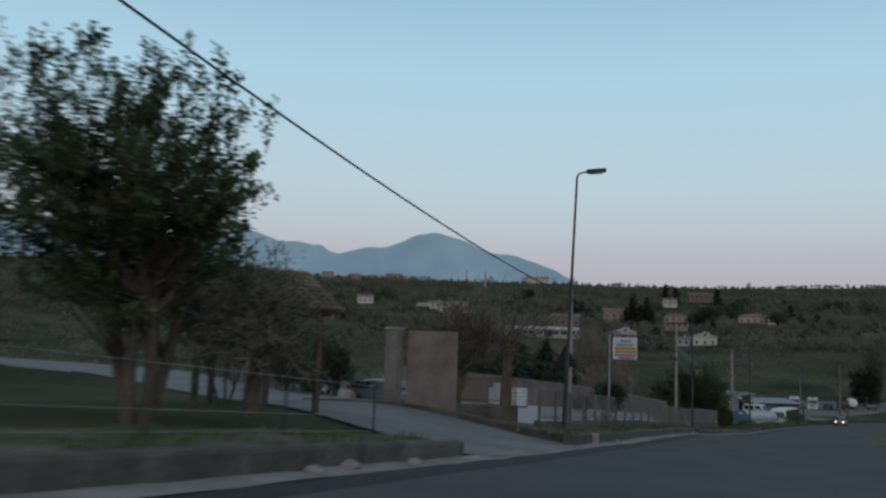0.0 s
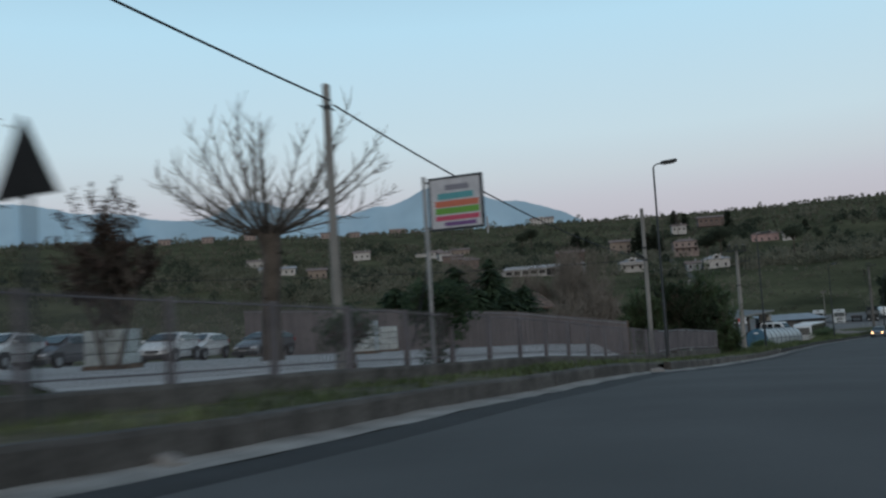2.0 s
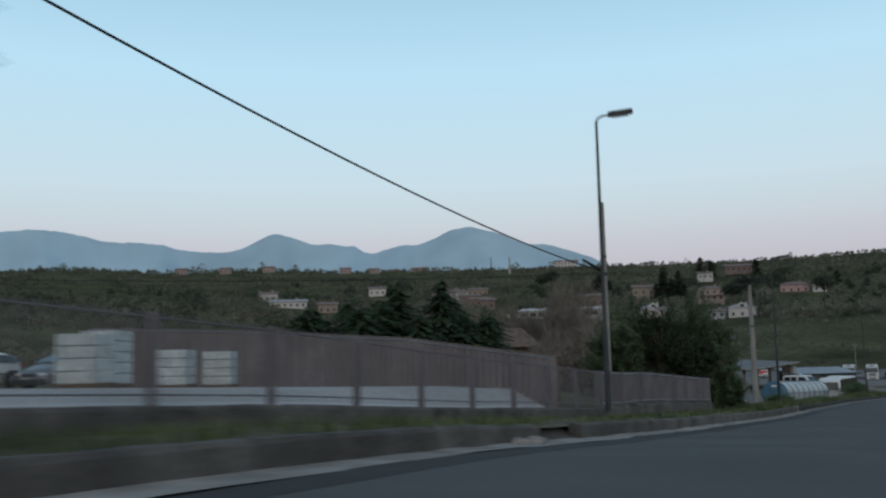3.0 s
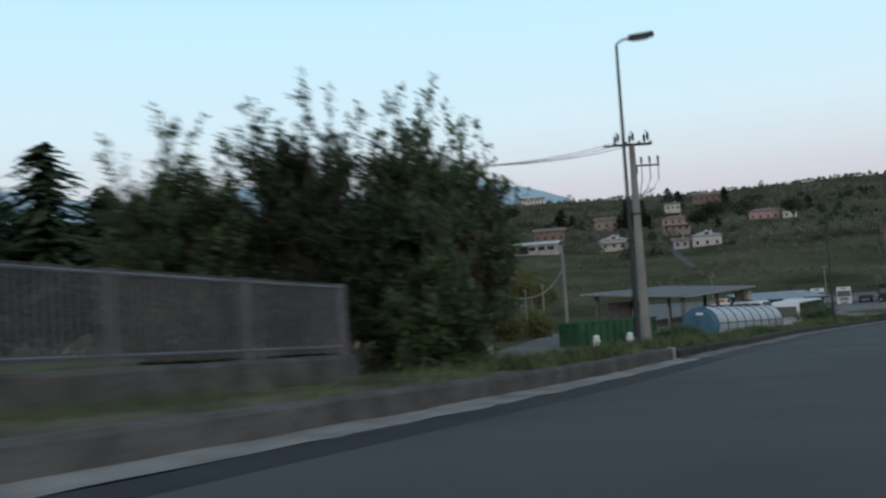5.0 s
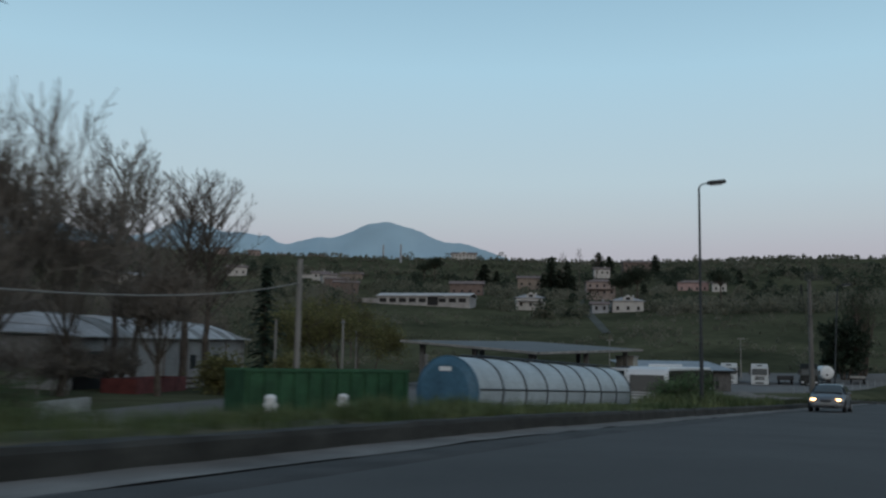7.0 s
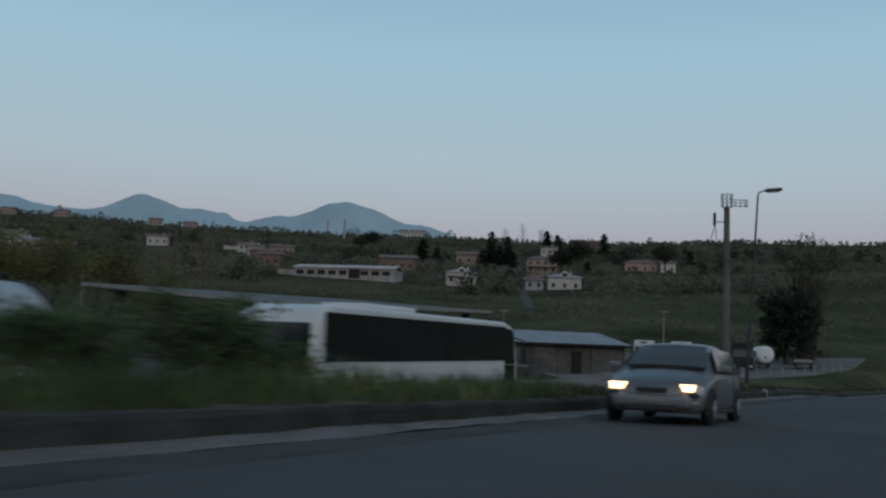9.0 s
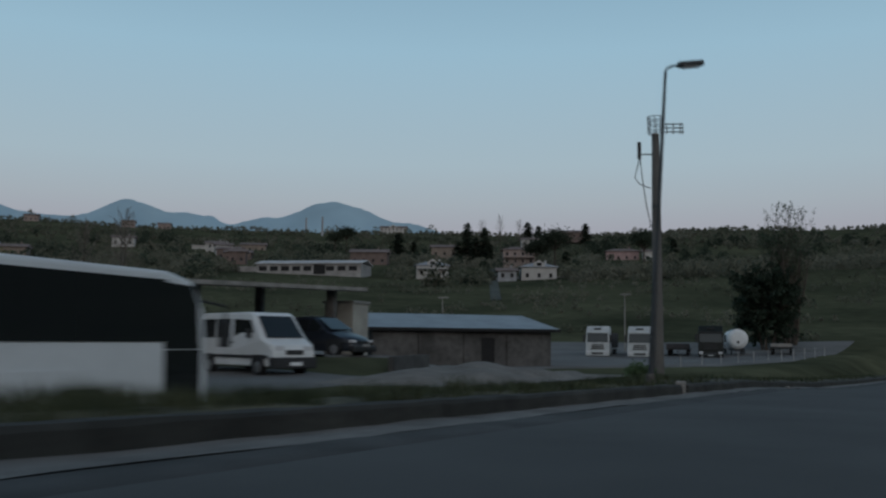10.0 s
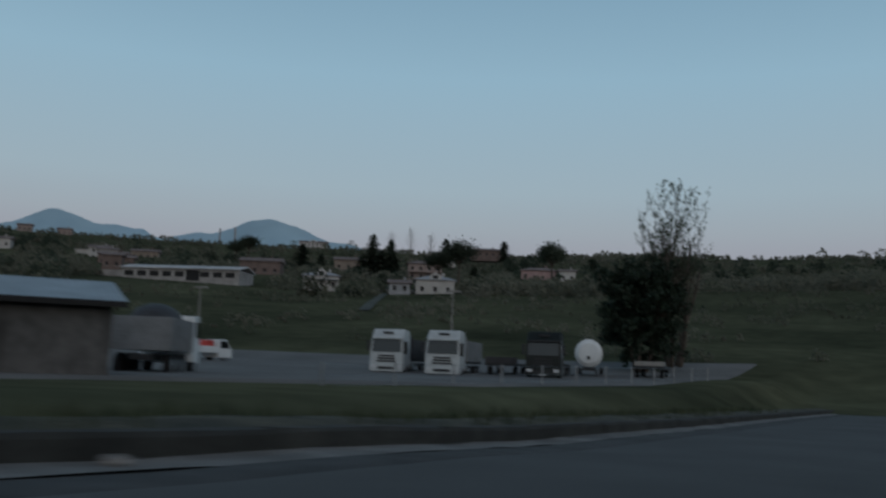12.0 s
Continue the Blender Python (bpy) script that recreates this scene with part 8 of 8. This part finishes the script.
def scatter(n, r0, r1, a0, a1, hmin, hmax, seed, keep):
    rng = random.Random(seed)
    out = []
    while len(out) < n:
        r, a = math.sqrt(rng.uniform(r0 * r0, r1 * r1)), radians(rng.uniform(a0, a1))
        x, y = 100 + r * math.cos(a), r * math.sin(a)
        if not keep(x, y, r, math.degrees(a)):
            continue
        h = rng.uniform(hmin, hmax)
        out.append((x, y, h, h * rng.uniform(0.55, 0.95)))
    return out, rng


def clumpy(x, y, r, a, lo=-0.05, s=60):
    return noise.noise(Vector((x / s, y / s, 7))) > lo


def open_field(x, y, r, a):
    """Meadow above the lorry park stays open."""
    return r < 345 and -15 < a < 33


def clear_of_houses(x, y):
    """No tree stands in a house or in its front garden, which faces the valley."""
    for hx, hy, w in HOUSES + [(461, 163, 48), (452, 161, 50), (443, 158, 50)]:
        ex, ey = hx - 170, hy - 5
        l = math.hypot(ex, ey)
        ex, ey = ex / l, ey / l
        u, v = (x - hx) * ex + (y - hy) * ey, (x - hx) * -ey + (y - hy) * ex
        if -58 < u < 9 and abs(v) < w * 0.5 + 2:
            return False
    return True


# far woods, their haze carried by the pale WOOD_FAR colour
spots, rng = scatter(2900, 330, 560, -40, 75, 2.0, 5, 1, lambda x, y, r, a: clumpy(x, y, r, a, -0.2) and not open_field(x, y, r, a) and clear_of_houses(x, y))
v_, f_ = far_tree_mesh(spots, rng, 0.46, 56)
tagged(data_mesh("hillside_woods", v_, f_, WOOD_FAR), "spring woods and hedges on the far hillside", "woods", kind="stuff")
spots, rng = scatter(5200, 560, 900, -40, 75, 1.2, 3.0, 2, lambda x, y, r, a: clumpy(x, y, r, a, -0.3) and clear_of_houses(x, y))
v_, f_ = far_tree_mesh(spots, rng, 0.62, 32)
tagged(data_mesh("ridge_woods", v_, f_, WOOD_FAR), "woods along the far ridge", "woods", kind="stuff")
spots, rng = scatter(46, 620, 880, -20, 75, 4.5, 8, 5, lambda x, y, r, a: clumpy(x, y, r, a, 0.1) and clear_of_houses(x, y))
v_, f_ = far_tree_mesh(spots, rng, 0.8, 70)
tagged(data_mesh("ridge_trees", v_, f_, WOOD_FAR), "scattered taller trees near the ridge", "woods", kind="stuff")
spots, rng = scatter(420, 90, 330, 20, 120, 3.0, 6.5, 4, lambda x, y, r, a: y > 52 and not (150 < x < 215 and y < 92) and not open_field(x, y, r, a) and clumpy(x, y, r, a, -0.1, 35))
v_, f_ = far_tree_mesh(spots, rng, 0.36, 130)
tagged(data_mesh("valley_thicket", v_, f_, WOOD_FAR), "tangled thicket and orchards in the valley", "thicket", kind="stuff")
spots, rng = scatter(1500, 335, 500, -22, 48, 2.2, 5.5, 8, lambda x, y, r, a: clumpy(x, y, r, a, -0.25, 30) and clear_of_houses(x, y))
v_, f_ = far_tree_mesh(spots, rng, 0.5, 50)
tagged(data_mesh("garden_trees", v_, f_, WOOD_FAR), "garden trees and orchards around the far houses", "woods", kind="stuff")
spots, rng = scatter(420, 335, 640, -22, 60, 3.0, 8.0, 9, lambda x, y, r, a: clumpy(x, y, r, a, 0.05, 40) and clear_of_houses(x, y))
v_, f_ = far_tree_mesh(spots, rng, 0.6, 90)
tagged(data_mesh("evergreen_clumps", v_, f_, WOOD_DARK), "dark evergreen clumps among the far houses", "woods", kind="stuff")
# low scrub over the meadow
spots, rng = scatter(800, 195, 345, -18, 34, 0.6, 1.8, 6, lambda x, y, r, a: clumpy(x, y, r, a, -0.05, 22) and not (x < 300 and y < 66))
v_, f_ = far_tree_mesh(spots, rng, 0.22, 26)
tagged(data_mesh("meadow_scrub", v_, f_, WOOD_FAR), "low brownish scrub scattered over the meadow", "scrub", kind="stuff")
# umbrella pines and round dark trees
for i, (x, y, h, w) in enumerate(((482, 50, 16.5, 4.3), (509.6, 87.3, 17.0, 6.5), (505, 93, 13.0, 5.0), (631, 235, 14.5, 5.5), (627, 240, 11, 4.5))):
    rng = random.Random(200 + i)
    rt = tagged(empty("umbrella_pine", Matrix.Translation((x, y, GH(x, y)))), "broad dark umbrella pine on the far slope", "pine", "umbrella pines")
    verts, faces = [], []
    limb(verts, faces, Vector((0, 0, -0.5)), Vector((0.3, 0, h * 0.62)), 0.4, 0.25, 7)
    tips_ = []
    for j in range(9):
        a = j * 0.7
        e_ = Vector((math.cos(a) * w * 0.7, math.sin(a) * w * 0.7, h * rng.uniform(0.72, 0.86)))
        limb(verts, faces, Vector((0.3, 0, h * 0.55)), e_, 0.2, 0.05, 5)
        tips_.append(e_)
        tips_.append(e_ * 0.5 + Vector((0, 0, h * 0.42)))
    tips_.append(Vector((0, 0, h * 0.9)))
    data_mesh("trunk", verts, faces, BARK, rt)
    cv, cf = leaf_cloud(rng, tips_, 150, w * 0.24, 0.36, 0.9)
    data_mesh("crown", cv, cf, WOOD_DARK, rt)

# ---------------------------------------------------------------- grass on the verge
rng = random.Random(77)


def blade(p, h, lean_a, w):
    k = len(verts)
    d = Vector((math.cos(lean_a), math.sin(lean_a), 0))
    s = Vector((-d.y, d.x, 0)) * w
    verts.extend([tuple(p - s), tuple(p + s), tuple(p + d * h * 0.25 + Vector((0, 0, h * 0.65)) + s * 0.6), tuple(p + d * h * 0.25 + Vector((0, 0, h * 0.65)) - s * 0.6), tuple(p + d * h * 0.6 + Vector((0, 0, h)))])
    faces.append((k, k + 1, k + 2, k + 3))
    faces.append((k + 3, k + 2, k + 4))


GREEN_VERGE = ((-25, 20.2, 9000, 5.95, 8.3, 0.12), (31.7, 106, 16000, 5.95, 7.7, 0.12), (95, 135, 16000, 5.95, 9.5, 0.22), (125, 152, 16000, 5.97, 9.6, 0.13), (150, 168.5, 11000, 5.97, 9.6, 0.36))
DULL_VERGE = ((167.5, 178, 6000, 5.97, 9.6, 0.17), (176, 196, 6000, 5.97, 8.2, 0.15), (196, 250, 7000, 5.97, 9.6, 0.16))
for stretches, mat_, words in ((GREEN_VERGE, BLADE, "ragged green and straw-coloured verge grass"), (DULL_VERGE, BLADE_DULL, "ragged dull dark verge grass")):
    verts, faces = [], []
    for x0, x1, n, d0, d1, hh in stretches:
        for _ in range(n):
            x, d = rng.uniform(x0, x1), rng.uniform(d0, d1)
            if noise.noise(Vector((x / 1.6, d / 1.1, 0))) < -0.12:
                continue
            wide = 7.75 if x < 106.6 else 8.4
            top_ = 0.33 if x < 106.6 else 0.22 if x < 192 else 0.27
            h0 = top_ if d < wide else top_ - 0.27 * (d - wide) / 1.6
            h = hh * rng.uniform(0.4, 1.7) * (1 + 0.7 * noise.noise(Vector((x / 5, d, 4))))
            blade(at(x, d, h0), max(0.04, h), rng.uniform(0, 6.28), 0.010 + 0.004 * rng.random())
    tagged(data_mesh("verge_grass", verts, faces, mat_), words, "grass", kind="stuff")
